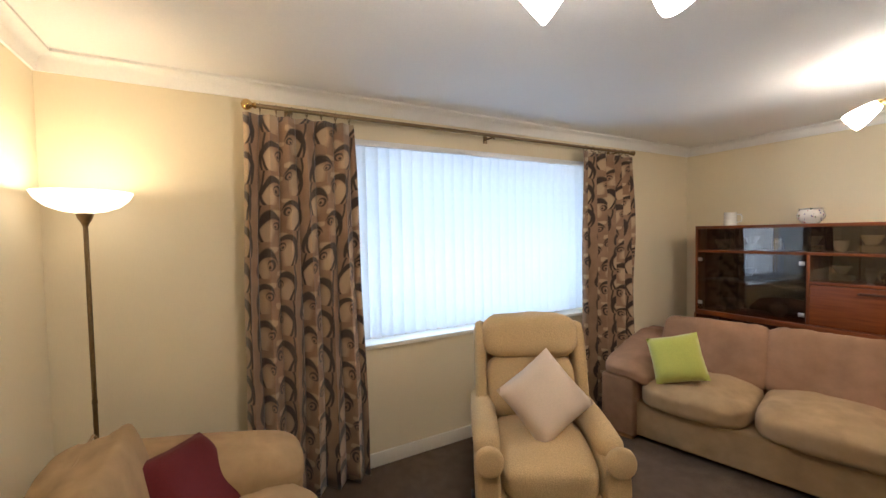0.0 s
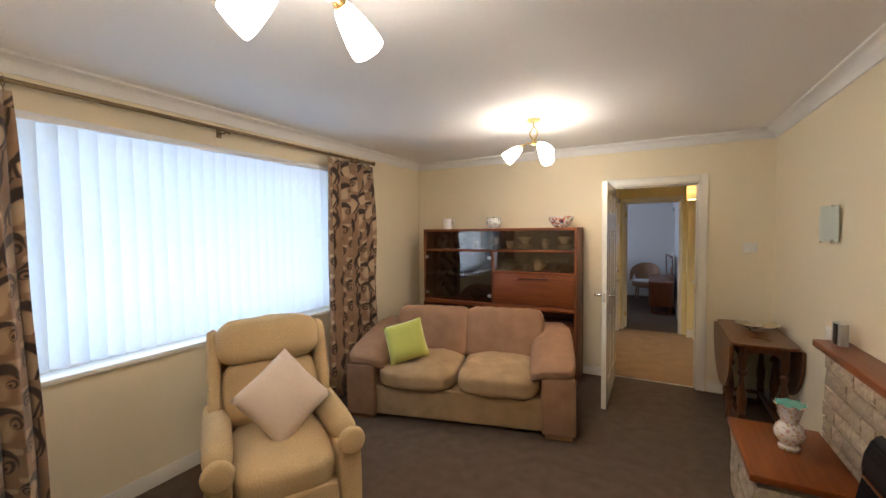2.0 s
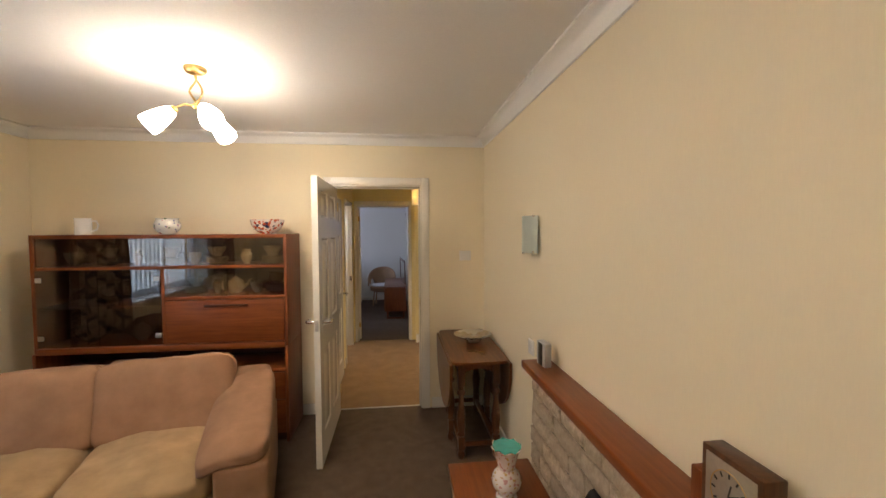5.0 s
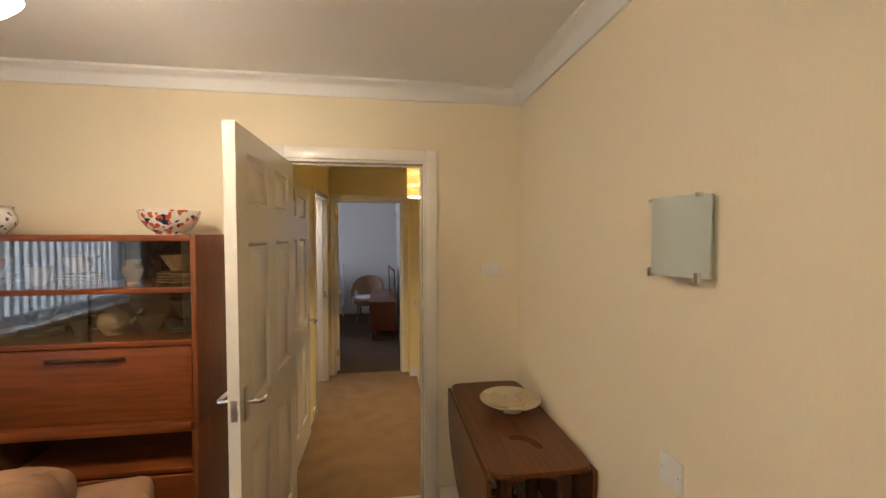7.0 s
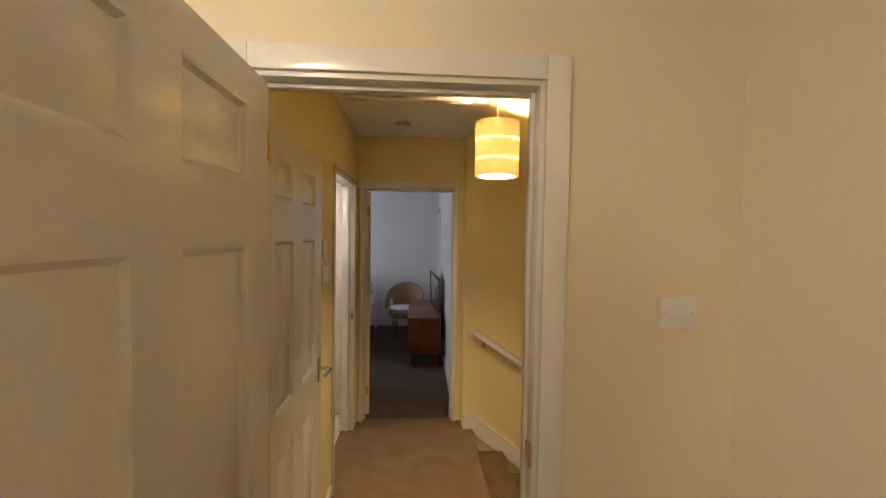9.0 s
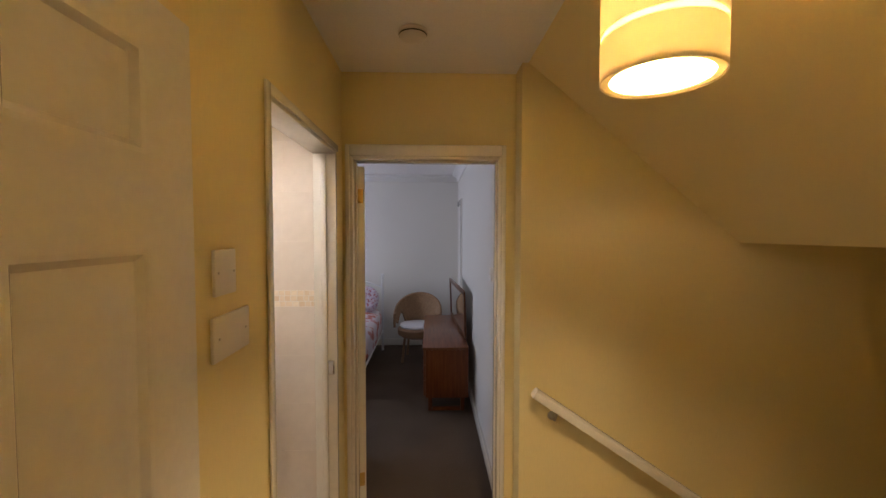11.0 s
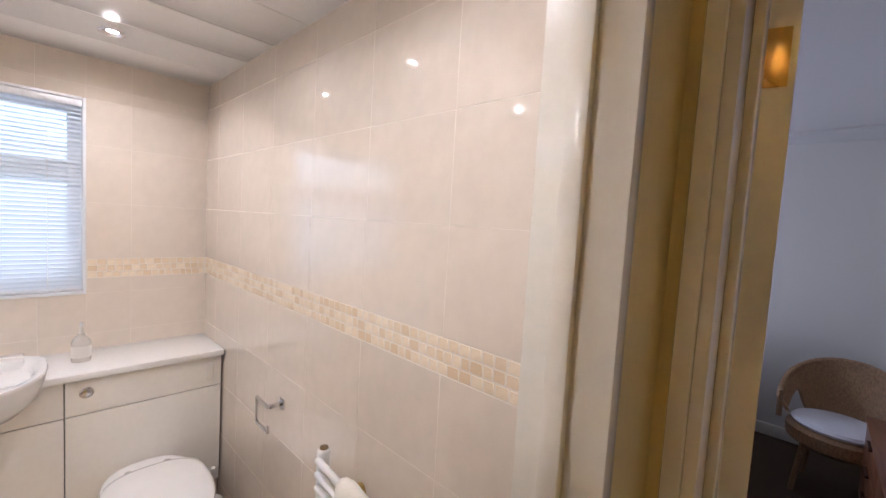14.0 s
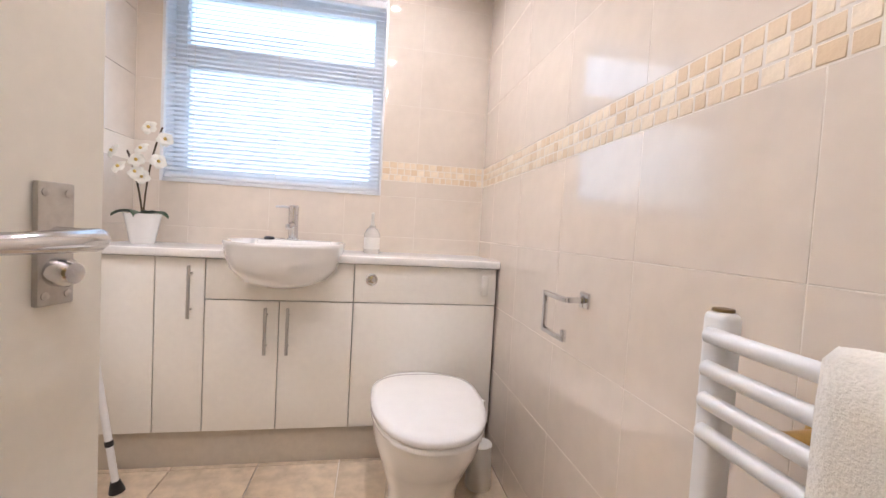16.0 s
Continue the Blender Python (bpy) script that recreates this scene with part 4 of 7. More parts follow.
# ---- recliner ----
def recliner(m):
    ob = thing("recliner_chair", "beige woven recliner armchair with rounded arms", "armchair", m)
    part("base", box(-0.27, 0.27, -0.38, 0.36, 0.07, 0.31, 0.02, 3), WEAVE, ob)
    part("front_panel", puff(0.52, 0.07, 0.26, 7.0, 0.008, 8, Matrix.Translation((0, -0.40, 0.20)), seed=3), WEAVE, ob, "padded footrest panel", 180)
    part("seat_cushion", puff(0.54, 0.66, 0.20, 4.5, 0.01, 10, Matrix.Translation((0, -0.10, 0.395)) @ pose(0, 0, 0, 3), crown=0.03, seed=1), WEAVE, ob, "rounded seat cushion", 180)
    lean = Matrix.Translation((0, 0.24, 0.40)) @ pose(0, 0, 0, -15)
    part("back_frame", box(-0.31, 0.31, 0.02, 0.14, -0.2, 0.66, 0.05, 4, m=lean), WEAVE, ob)
    part("backrest", puff(0.60, 0.28, 0.43, 3.6, 0.01, 11, lean @ Matrix.Translation((0, -0.01, 0.25)), seed=4), WEAVE, ob, "padded backrest", 180)
    part("headrest", puff(0.66, 0.33, 0.30, 3.3, 0.008, 11, lean @ Matrix.Translation((0, -0.030, 0.565)), seed=6), WEAVE, ob, "pillowed headrest", 180)
    for s in (-1, 1):
        part("wing", puff(0.085, 0.25, 0.66, 4.5, 0.01, 8, lean @ Matrix.Translation((s * 0.340, 0.015, 0.33)), seed=7 + s), WEAVE, ob, "side wing", 180)
        x = s * 0.335
        part("arm_side", box(x - 0.065, x + 0.065, -0.36, 0.34, 0.06, 0.50, 0.03, 3), WEAVE, ob)
        roll = bmesh.new()
        prof = [(0.0, -0.42), (0.050, -0.42), (0.068, -0.408), (0.076, -0.38), (0.082, -0.2), (0.082, 0.1), (0.074, 0.27), (0.05, 0.31), (0.0, 0.315)]
        lathe([(r, z) for r, z in prof], 26, roll, Matrix.Translation((x, 0, 0.525)) @ pose(0, 0, 0, -90) @ Matrix.Diagonal((1.0, 1.0, -1.0, 1)) @ pose(0, 0, 0, 0, 0, 0))
        part("arm_roll", roll, WEAVE, ob, "rounded arm", 60)
        part("arm_front", puff(0.125, 0.06, 0.46, 5.0, 0.006, 6, Matrix.Translation((x, -0.385, 0.27)), seed=9), WEAVE, ob, "", 180)
        part("arm_cap", lathe([(0.0, 0.0), (0.055, 0.001), (0.070, 0.008), (0.077, 0.020), (0.079, 0.034), (0.074, 0.046), (0.0, 0.046)], 26, m=Matrix.Translation((x, -0.448, 0.522)) @ pose(0, 0, 0, -90)), WEAVE, ob, "round stitched arm end", 60)
        for y in (-0.3, 0.3):
            part("castor", lathe([(0.0, -0.012), (0.03, -0.012), (0.034, 0.0), (0.03, 0.012), (0.0, 0.012)], 14, m=Matrix.Translation((x, y, 0.034)) @ pose(0, 0, 0, 0, 90)), BLACKP, ob, "black castor")
    part("lever", boxes([(-0.425, -0.41, -0.34, -0.20, 0.22, 0.25)], 0.004), BLACKP, ob, "black recline lever")
    return ob


rec_m = pose(-0.27, 2.80, 0, 0, 0, 58)
recliner(rec_m @ Matrix.Translation((0.012, 0, 0)) @ Matrix.Diagonal((0.905, 0.94, 0.955, 1)))
solo("scatter_cushion", pillow(0.37, 0.37, 0.14, seed=4), PINKISH, "pale cream square cushion set on its corner", "cushion", m=rec_m @ Matrix.Translation((0.03, -0.09, 0.685)) @ pose(0, 0, 0, 66, 0, 0) @ pose(0, 0, 0, 0, 0, 38), smooth=70)


# ---- teak wall unit ----
def wall_unit():
    X0, X1, Y0, Y1 = -0.82, 0.935, 5.39, 5.81
    ob = thing("wall_unit", "tall teak wall unit with smoked glass doors", "cabinet", Matrix())
    t = 0.022
    part("side_panel", boxes([(X0, X0 + t, Y0, Y1, 0.745, 1.6), (X0, X0 + t, Y0 - 0.02, Y1, 0.0, 0.745)], 0.002), TEAK_V, ob)
    part("side_panel", boxes([(X1 - t, X1, Y0, Y1, 0.745, 1.6), (X1 - t, X1, Y0 - 0.02, Y1, 0.0, 0.745)], 0.002), TEAK_V, ob)
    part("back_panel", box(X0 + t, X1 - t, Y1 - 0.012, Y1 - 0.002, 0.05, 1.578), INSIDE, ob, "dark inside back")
    part("top", box(X0 + t, X1 - t, Y0, Y1, 1.572, 1.598, 0.002), TEAK, ob)
    part("shelf", box(X0 + t, X1 - t, Y0 + 0.012, Y1 - 0.012, 1.345, 1.366, 0.002), TEAK, ob)
    part("shelf", box(0.055, X1 - t, Y0 + 0.012, Y1 - 0.012, 1.113, 1.135, 0.002), TEAK, ob)
    part("divider", box(0.035, 0.055, Y0 + 0.012, Y1 - 0.012, 0.782, 1.345, 0.002), TEAK_V, ob)
    part("middle_shelf", box(X0 + t, X1 - t, Y0 - 0.022, Y1 - 0.012, 0.738, 0.782, 0.004), TEAK, ob, "thick teak middle shelf")
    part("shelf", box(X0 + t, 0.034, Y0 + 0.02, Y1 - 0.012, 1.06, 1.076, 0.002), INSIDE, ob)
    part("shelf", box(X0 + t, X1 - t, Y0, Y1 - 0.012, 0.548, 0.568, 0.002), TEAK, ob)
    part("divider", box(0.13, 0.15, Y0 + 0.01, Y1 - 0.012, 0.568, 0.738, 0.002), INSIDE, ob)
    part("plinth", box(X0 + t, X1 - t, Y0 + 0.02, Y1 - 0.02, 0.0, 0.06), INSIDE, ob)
    flap = part("flap_door", box(0.060, X1 - t - 0.004, Y0 + 0.004, Y0 + 0.022, 0.788, 1.108, 0.003), TEAK, ob, "teak drop-down flap")

    def pull(parent, x, z, w, y):
        bm = tube([(x - w / 2, y + 0.003, z - 0.004), (x - w / 2 + 0.014, y - 0.017, z), (x, y - 0.020, z + 0.001), (x + w / 2 - 0.014, y - 0.017, z), (x + w / 2, y + 0.003, z - 0.004)], 0.0085, 8)
        part("handle", bm, INSIDE, parent, "dark wooden bar handle")
        part("recess", box(x - w / 2 - 0.012, x + w / 2 + 0.012, y - 0.0015, y + 0.004, z - 0.016, z + 0.014, 0.001), TEAK, parent)

    pull(flap, 0.49, 1.068, 0.30, Y0 + 0.004)
    for a, b in ((0.335, 0.540), (0.068, 0.327)):
        for x0, x1 in ((0.152, X1 - t - 0.004), (X0 + t + 0.004, 0.128)):
            d = part("drawer", box(x0, x1, Y0 - 0.012, Y0 + 0.008, a, b, 0.003), TEAK, ob, "teak drawer front")
            pull(d, (x0 + x1) / 2, b - 0.045, 0.26, Y0 - 0.012)
    for x0, x1, y in ((X0 + t, 0.06, Y0 + 0.014), (0.03, X1 - t, Y0 + 0.024)):
        g = part("sliding_glass", box(x0, x1, y, y + 0.005, 1.368, 1.570), SMOKE_PALE, ob, "smoked sliding glass")
        g.visible_shadow = False
    for x0, x1, y in ((0.058, 0.50, Y0 + 0.014), (0.47, X1 - t, Y0 + 0.024)):
        g = part("sliding_glass", box(x0, x1, y, y + 0.005, 1.137, 1.343), SMOKE_PALE, ob, "smoked sliding glass")
        g.visible_shadow = False
    for x0, x1, s in ((X0 + t + 0.003, -0.392, -1), (-0.388, 0.033, 1)):
        g = part("glass_door", box(x0, x1, Y0 + 0.004, Y0 + 0.010, 0.786, 1.342), SMOKE, ob, "dark smoked glass door")
        g.visible_shadow = False
        for z in (0.855, 1.275):
            x = x0 + 0.022 if s < 0 else x1 - 0.022
            part("hinge_plate", box(x - 0.020, x + 0.020, Y0 - 0.002, Y0 + 0.0035, z - 0.017, z + 0.017, 0.001), SATIN, g, "pale metal hinge plate")
    return ob


wall_unit()


# ---- china ----
def bowl_profile(r, h, foot=0.45):
    return [(0.0, 0.0), (r * foot, 0.0), (r * foot, h * 0.06), (r * 0.72, h * 0.28), (r * 0.92, h * 0.62), (r, h), (r * 0.97, h), (r * 0.88, h * 0.62), (r * 0.66, h * 0.32), (r * 0.3, h * 0.14), (0.0, h * 0.12)]


def china(kind, x, y, z, r, h, mat, label, group="", turn=0):
    m = pose(x, y, z, 0, 0, turn)
    if kind == "bowl":
        return solo("bowl", lathe(bowl_profile(r, h), 28), mat, label, "bowl", group, m=m)
    if kind == "jar":
        prof = [(0.0, 0.0), (r * 0.55, 0.0), (r * 0.6, h * 0.05), (r * 0.95, h * 0.35), (r, h * 0.58), (r * 0.86, h * 0.84), (r * 0.80, h * 0.92), (r * 0.9, h), (r * 0.86, h), (r * 0.76, h * 0.92), (r * 0.9, h * 0.58), (r * 0.5, h * 0.12), (0.0, h * 0.1)]
        return solo("jardiniere", lathe(prof, 28), mat, label, "bowl", group, m=m)
    if kind == "mug":
        ob = thing("tankard", label, "mug", m, group)
        part("body", lathe([(0.0, 0.0), (r, 0.0), (r * 1.02, h * 0.04), (r * 0.97, h * 0.08), (r * 0.95, h * 0.95), (r, h), (r * 0.9, h), (r * 0.88, h * 0.1), (0.0, h * 0.08)], 26), mat, ob)
        part("handle", tube([(r * 0.9, 0, h * 0.82), (r * 1.5, 0, h * 0.84), (r * 1.72, 0, h * 0.6), (r * 1.55, 0, h * 0.3), (r * 0.92, 0, h * 0.2)], 0.007, 8), mat, ob)
        return ob
    if kind == "teapot":
        ob = thing("teapot", label, "teapot", m, group)
        part("body", lathe([(0.0, 0.0), (r * 0.6, 0.0), (r * 0.62, h * 0.06), (r * 0.95, h * 0.28), (r, h * 0.48), (r * 0.8, h * 0.72), (r * 0.5, h * 0.8), (0.0, h * 0.8)], 24), mat, ob)
        part("lid", lathe([(r * 0.5, h * 0.80), (r * 0.45, h * 0.86), (r * 0.14, h * 0.93), (r * 0.16, h), (0.0, h * 1.03)], 18), mat, ob)
        part("spout", tube([(r * 0.9, 0, h * 0.35), (r * 1.35, 0, h * 0.5), (r * 1.65, 0, h * 0.82)], [0.014, 0.011, 0.007], 8), mat, ob)
        part("handle", tube([(-r * 0.85, 0, h * 0.68), (-r * 1.4, 0, h * 0.72), (-r * 1.55, 0, h * 0.45), (-r * 1.3, 0, h * 0.22), (-r * 0.9, 0, h * 0.25)], 0.006, 8), mat, ob)
        return ob
    if kind == "vase":
        return solo("small_vase", lathe([(0.0, 0.0), (r * 0.6, 0.0), (r * 0.5, h * 0.1), (r * 0.9, h * 0.45), (r, h * 0.62), (r * 0.62, h * 0.82), (r * 0.8, h), (r * 0.7, h), (r * 0.5, h * 0.82), (0, h * 0.3)], 20), mat, label, "vase", group, m=m)
    ob = thing("tea_set", label, "tea set", m, group)  # stacked plates under a cup
    for i in range(4):
        part("plate", lathe([(0.0, 0.0), (r * 0.6, 0.0), (r, h * 0.10), (r * 0.99, h * 0.125), (r * 0.6, h * 0.03), (0.0, h * 0.02)], 24, m=Matrix.Translation((0, 0, i * h * 0.09))), mat, ob)
    part("cup", lathe([(0.0, 0.0), (r * 0.35, 0.0), (r * 0.62, h * 0.28), (r * 0.86, h * 0.55), (r * 0.8, h * 0.55), (r * 0.5, h * 0.2), (0.0, h * 0.1)], 20, m=Matrix.Translation((0, 0, h * 0.44))), mat, ob)
    return ob


china("mug", -0.61, 5.60, 1.600, 0.055, 0.125, CERAMIC, "white ribbed tankard on top of the wall unit", turn=10)
china("jar", 0.00, 5.58, 1.600, 0.092, 0.125, FLORAL, "round white floral china pot on the wall unit")
china("bowl", 0.745, 5.58, 1.600, 0.128, 0.112, IMARI, "red and navy painted china bowl on the wall unit")
ROW = "china in the wall unit"
for kind, x, r, h, mat, lab in (("bowl", -0.66, 0.07, 0.10, DARKCHINA, "dark lustre bowl behind smoked glass"), ("set", -0.42, 0.08, 0.13, DARKCHINA, "dark stacked tea china behind glass"), ("vase", -0.22, 0.035, 0.11, CHINA, "small cream vase behind glass"), ("set", 0.02, 0.075, 0.13, CHINA, "pale stacked tea china behind glass"), ("bowl", 0.19, 0.05, 0.09, CHINA, "small cream bowl behind glass"), ("set", 0.36, 0.085, 0.135, GILT, "gold-rimmed stacked tea china"), ("vase", 0.58, 0.045, 0.115, GILT, "small gold-rimmed cream jug"), ("set", 0.78, 0.09, 0.14, GILT, "gold-rimmed stacked tea china")):
    china(kind, x, 5.58, 1.3665, r, h, mat, lab, ROW)
for kind, x, r, h, mat, lab in (("set", 0.20, 0.08, 0.13, DARKCHINA, "dark stacked china behind glass"), ("vase", 0.36, 0.04, 0.12, DARKCHINA, "dark lustre jug behind glass"), ("teapot", 0.50, 0.065, 0.135, GILT, "round gold lustre teapot"), ("bowl", 0.66, 0.06, 0.09, DARKCHINA, "dark bowl behind glass"), ("set", 0.81, 0.085, 0.16, DARKCHINA, "dark stacked china behind glass")):
    china(kind, x, 5.57, 1.1355, r, h, mat, lab, ROW, 20)
china("bowl", -0.58, 5.60, 0.7825, 0.11, 0.11, DARKCHINA, "dark basket-shaped bowl behind glass", ROW)
china("teapot", -0.22, 5.60, 0.7825, 0.07, 0.14, DARKCHINA, "dark lustre teapot behind glass", ROW)
china("set", -0.45, 5.60, 1.0765, 0.08, 0.12, DARKCHINA, "dark stacked china behind glass", ROW)


# ---- gateleg table ----
def turned_leg(h, r=0.026):
    p = [(0.018, 0.0), (0.026, 0.015), (0.03, 0.035), (0.02, 0.055), (0.024, 0.07)]
    sq = [(0.02, 0.16), (0.03, 0.175), (0.022, 0.195), (0.03, 0.24), (0.033, 0.30), (0.024, 0.37), (0.017, 0.43), (0.019, 0.455), (0.031, 0.47), (0.031, 0.485), (0.019, 0.50), (0.023, 0.53)]
    return p, sq


def gateleg(m):
    ob = thing("gateleg_table", "dark oak gateleg table with its leaves down", "table", m)
    H, hx, hy = 0.72, 0.205, 0.46
    out = []
    for k in range(40):
        q = 2 * math.pi * k / 40
        c, s = math.cos(q), math.sin(q)
        out.append((hx * math.copysign(abs(c) ** 0.14, c), hy * math.copysign(abs(s) ** 0.22, s)))
    top = prism(out, H - 0.020, H)
    bmesh.ops.bevel(top, geom=[e for e in top.edges if abs(e.verts[0].co.z - e.verts[1].co.z) < 1e-5], offset=0.005, segments=2, affect="EDGES")
    part("tabletop", top, OAK, ob, "worn oak top")
    for s in (-1, 1):
        leaf_out = [(-hy * 0.97, 0.0), (hy * 0.97, 0.0)] + [(hy * 0.97 * math.cos(math.pi * k / 16), -0.07 - 0.36 * math.sin(math.pi * k / 16)) for k in range(17)]
        lm = Matrix.Translation((s * (hx + 0.004), 0, H - 0.022)) @ pose(0, 0, 0, 90, 0, 90)
        part("leaf", prism(leaf_out, -0.009, 0.009, lm), OAK, ob, "hanging rounded leaf")
        part("stretcher", box(s * 0.125 - 0.016, s * 0.125 + 0.016, -0.36, 0.36, 0.08, 0.115, 0.004), OAK, ob)
        part("rail", box(s * 0.125 - 0.013, s * 0.125 + 0.013, -0.36, 0.36, 0.585, 0.70, 0.003), OAK, ob)
        for y in (-0.36, 0.36):
            low, high = turned_leg(H)
            leg = lathe(low, 16, m=Matrix.Translation((s * 0.125, y, 0)))
            lathe(high, 16, leg, Matrix.Translation((s * 0.125, y, 0)))
            box(s * 0.125 - 0.024, s * 0.125 + 0.024, y - 0.024, y + 0.024, 0.07, 0.16, 0.003, bm=leg)
            box(s * 0.125 - 0.024, s * 0.125 + 0.024, y - 0.024, y + 0.024, 0.53, 0.70, 0.003, bm=leg)
            part("leg", leg, OAK_V, ob, "turned oak leg")
        low, high = turned_leg(H)
        y = 0.1 * s
        gate = lathe(low, 14, m=Matrix.Translation((s * 0.165, y, 0)))
        lathe(high, 14, gate, Matrix.Translation((s * 0.165, y, 0)))
        box(s * 0.165 - 0.02, s * 0.165 + 0.02, y - 0.02, y + 0.02, 0.07, 0.16, 0.003, bm=gate)
        box(s * 0.165 - 0.02, s * 0.165 + 0.02, y - 0.02, y + 0.02, 0.53, 0.69, 0.003, bm=gate)
        part("gate_leg", gate, OAK_V, ob, "turned gate leg")
    for y in (-0.36, 0.36):
        apron = [(-0.10, 0.70), (0.10, 0.70), (0.10, 0.61)] + [(0.10 * math.cos(math.pi * k / 10), 0.61 + 0.035 * math.sin(math.pi * k / 10)) for k in range(1, 10)] + [(-0.10, 0.61)]
        part("apron", prism(apron, -0.012, 0.012, Matrix.Translation((0, y, 0)) @ pose(0, 0, 0, 90)), OAK, ob, "shaped end apron")
        part("end_stretcher", box(-0.10, 0.10, y - 0.014, y + 0.014, 0.09, 0.12, 0.004), OAK, ob)
    return ob


gateleg(pose(2.335, 5.345, 0))
solo("footed_dish", lathe([(0.0, 0.0), (0.060, 0.0), (0.062, 0.006), (0.058, 0.010), (0.070, 0.016), (0.084, 0.030), (0.150, 0.056), (0.153, 0.058), (0.150, 0.060), (0.084, 0.036), (0.076, 0.032), (0.069, 0.022), (0.064, 0.018), (0.0, 0.0175)], 48), surface("polished_pewter", (0.74, 0.69, 0.58), 0.27, metal=1.0, grain=90, vary=0.03, blotch=6), "shallow footed pewter dish on the gateleg table", "dish", m=pose(2.375, 5.42, 0.7205))


# ---- fireplace ----
FX, FY0, FY1 = 2.455, 1.55, 4.21
fire = thing("fireplace", "stone fireplace with a varnished wooden mantel shelf", "fireplace", kind="")
part("mortar_core", box(FX + 0.006, XR - 0.001, FY0, FY1 - 0.004, 0.0, 0.905), MORTAR, fire)
part("mantel_shelf", box(2.405, XR - 0.001, FY0, FY1 + 0.03, 0.907, 0.948, 0.008, 3), MANTEL, fire, "varnished reddish mantel shelf")
part("bench_core", box(2.05, FX - 0.006, 3.60, 4.21, 0.0, 0.385), MORTAR, fire)
part("bench_top", box(2.018, FX - 0.012, 3.575, 4.235, 0.388, 0.422, 0.006, 3), MANTEL, fire, "varnished wooden side shelf")
rnd = random.Random(5)


def stone_me(w, h, seed):
    bm = bmesh.new()
    bmesh.ops.create_cube(bm, size=1, matrix=Matrix.Diagonal((w, 0.030, h, 1)))
    bmesh.ops.subdivide_edges(bm, edges=bm.edges, cuts=2, use_grid_fill=True)
    for v in bm.verts:
        k = noise.noise_vector(Vector((v.co.x * 14, seed * 3.1, v.co.z * 18)))
        v.co += Vector((k.x * 0.006, (k.y * 0.010 if v.co.y < 0 else 0), k.z * 0.006))
        if v.co.y < -0.01 and (abs(v.co.x) > w * 0.45 or abs(v.co.z) > h * 0.45):
            v.co.y += 0.007
    return finish("stone", bm, STONE, 60)


stone_pool = {w: [stone_me(w, 0.078, w * 10 + i) for i in range(3)] for w in (0.14, 0.20, 0.27)}


def course(z, a, b, place, seed):
    """One course of stones from a to b along a face."""
    at = a - seed * 0.09
    while at < b - 0.02:
        w = rnd.choice((0.14, 0.20, 0.27))
        lo, hi = max(at, a), min(at + w, b)
        if hi - lo > 0.045:
            ob = new("stone", rnd.choice(stone_pool[w]))
            ob.parent = fire
            ob.matrix_basis = place((lo + hi) / 2, z) @ Matrix.Diagonal(((hi - lo - 0.008) / w, 1, 1, 1))
        at += w


for i in range(10):
    course(0.045 + i * 0.0885, FY0, FY1, lambda s, z: Matrix.Translation((FX + 0.004, s, z)) @ pose(0, 0, 0, 0, 0, -90), i % 3)
for i in range(4):
    course(0.05 + i * 0.0885, 3.595, 4.215, lambda s, z: Matrix.Translation((2.045, s, z)) @ pose(0, 0, 0, 0, 0, -90), i % 3)
    course(0.05 + i * 0.0885, 2.05, FX - 0.02, lambda s, z: Matrix.Translation((s, 3.595, z)), (i + 1) % 3)

# the black electric fire in front of the stone
ef = thing("electric_fire", "black hooded electric fire standing at the stonework", "electric fire")
prof = [(FX - 0.020, 0.0), (2.315, 0.0), (2.315, 0.05), (2.335, 0.06), (2.345, 0.36), (2.382, 0.555), (2.374, 0.60), (2.380, 0.65), (2.398, 0.70), (2.416, 0.728), (FX - 0.020, 0.735)]
bm = bmesh.new()
ends = [[bm.verts.new((x, y, z)) for x, z in prof] for y in (2.66, 3.515)]
bm.faces.new(ends[0]), bm.faces.new(ends[1])
for i in range(len(prof)):
    bm.faces.new((ends[0][i], ends[0][(i + 1) % len(prof)], ends[1][(i + 1) % len(prof)], ends[1][i]))
bmesh.ops.bevel(bm, geom=list(bm.edges), offset=0.003, segments=1, affect="EDGES")
part("hood", bm, BLACK, ef)
for x, z in ((2.3795, 0.60), (2.386, 0.655), (2.401, 0.702)):
    part("hood_rib", tube([(x, 2.668, z), (x, 3.507, z)], 0.0055, 8), BLACK, ef)
part("grille", boxes([(2.330, 2.340, 2.74, 3.44, 0.09 + k * 0.04, 0.102 + k * 0.04) for k in range(5)], 0.003), SATIN, ef, "metal bar grille")
part("trim", tube([(2.380, 2.665, 0.553), (2.380, 3.51, 0.553)], 0.006, 8), surface("copper_trim", (0.45, 0.17, 0.07), 0.3, metal=1.0, vary=0.1), ef, "copper trim bar")

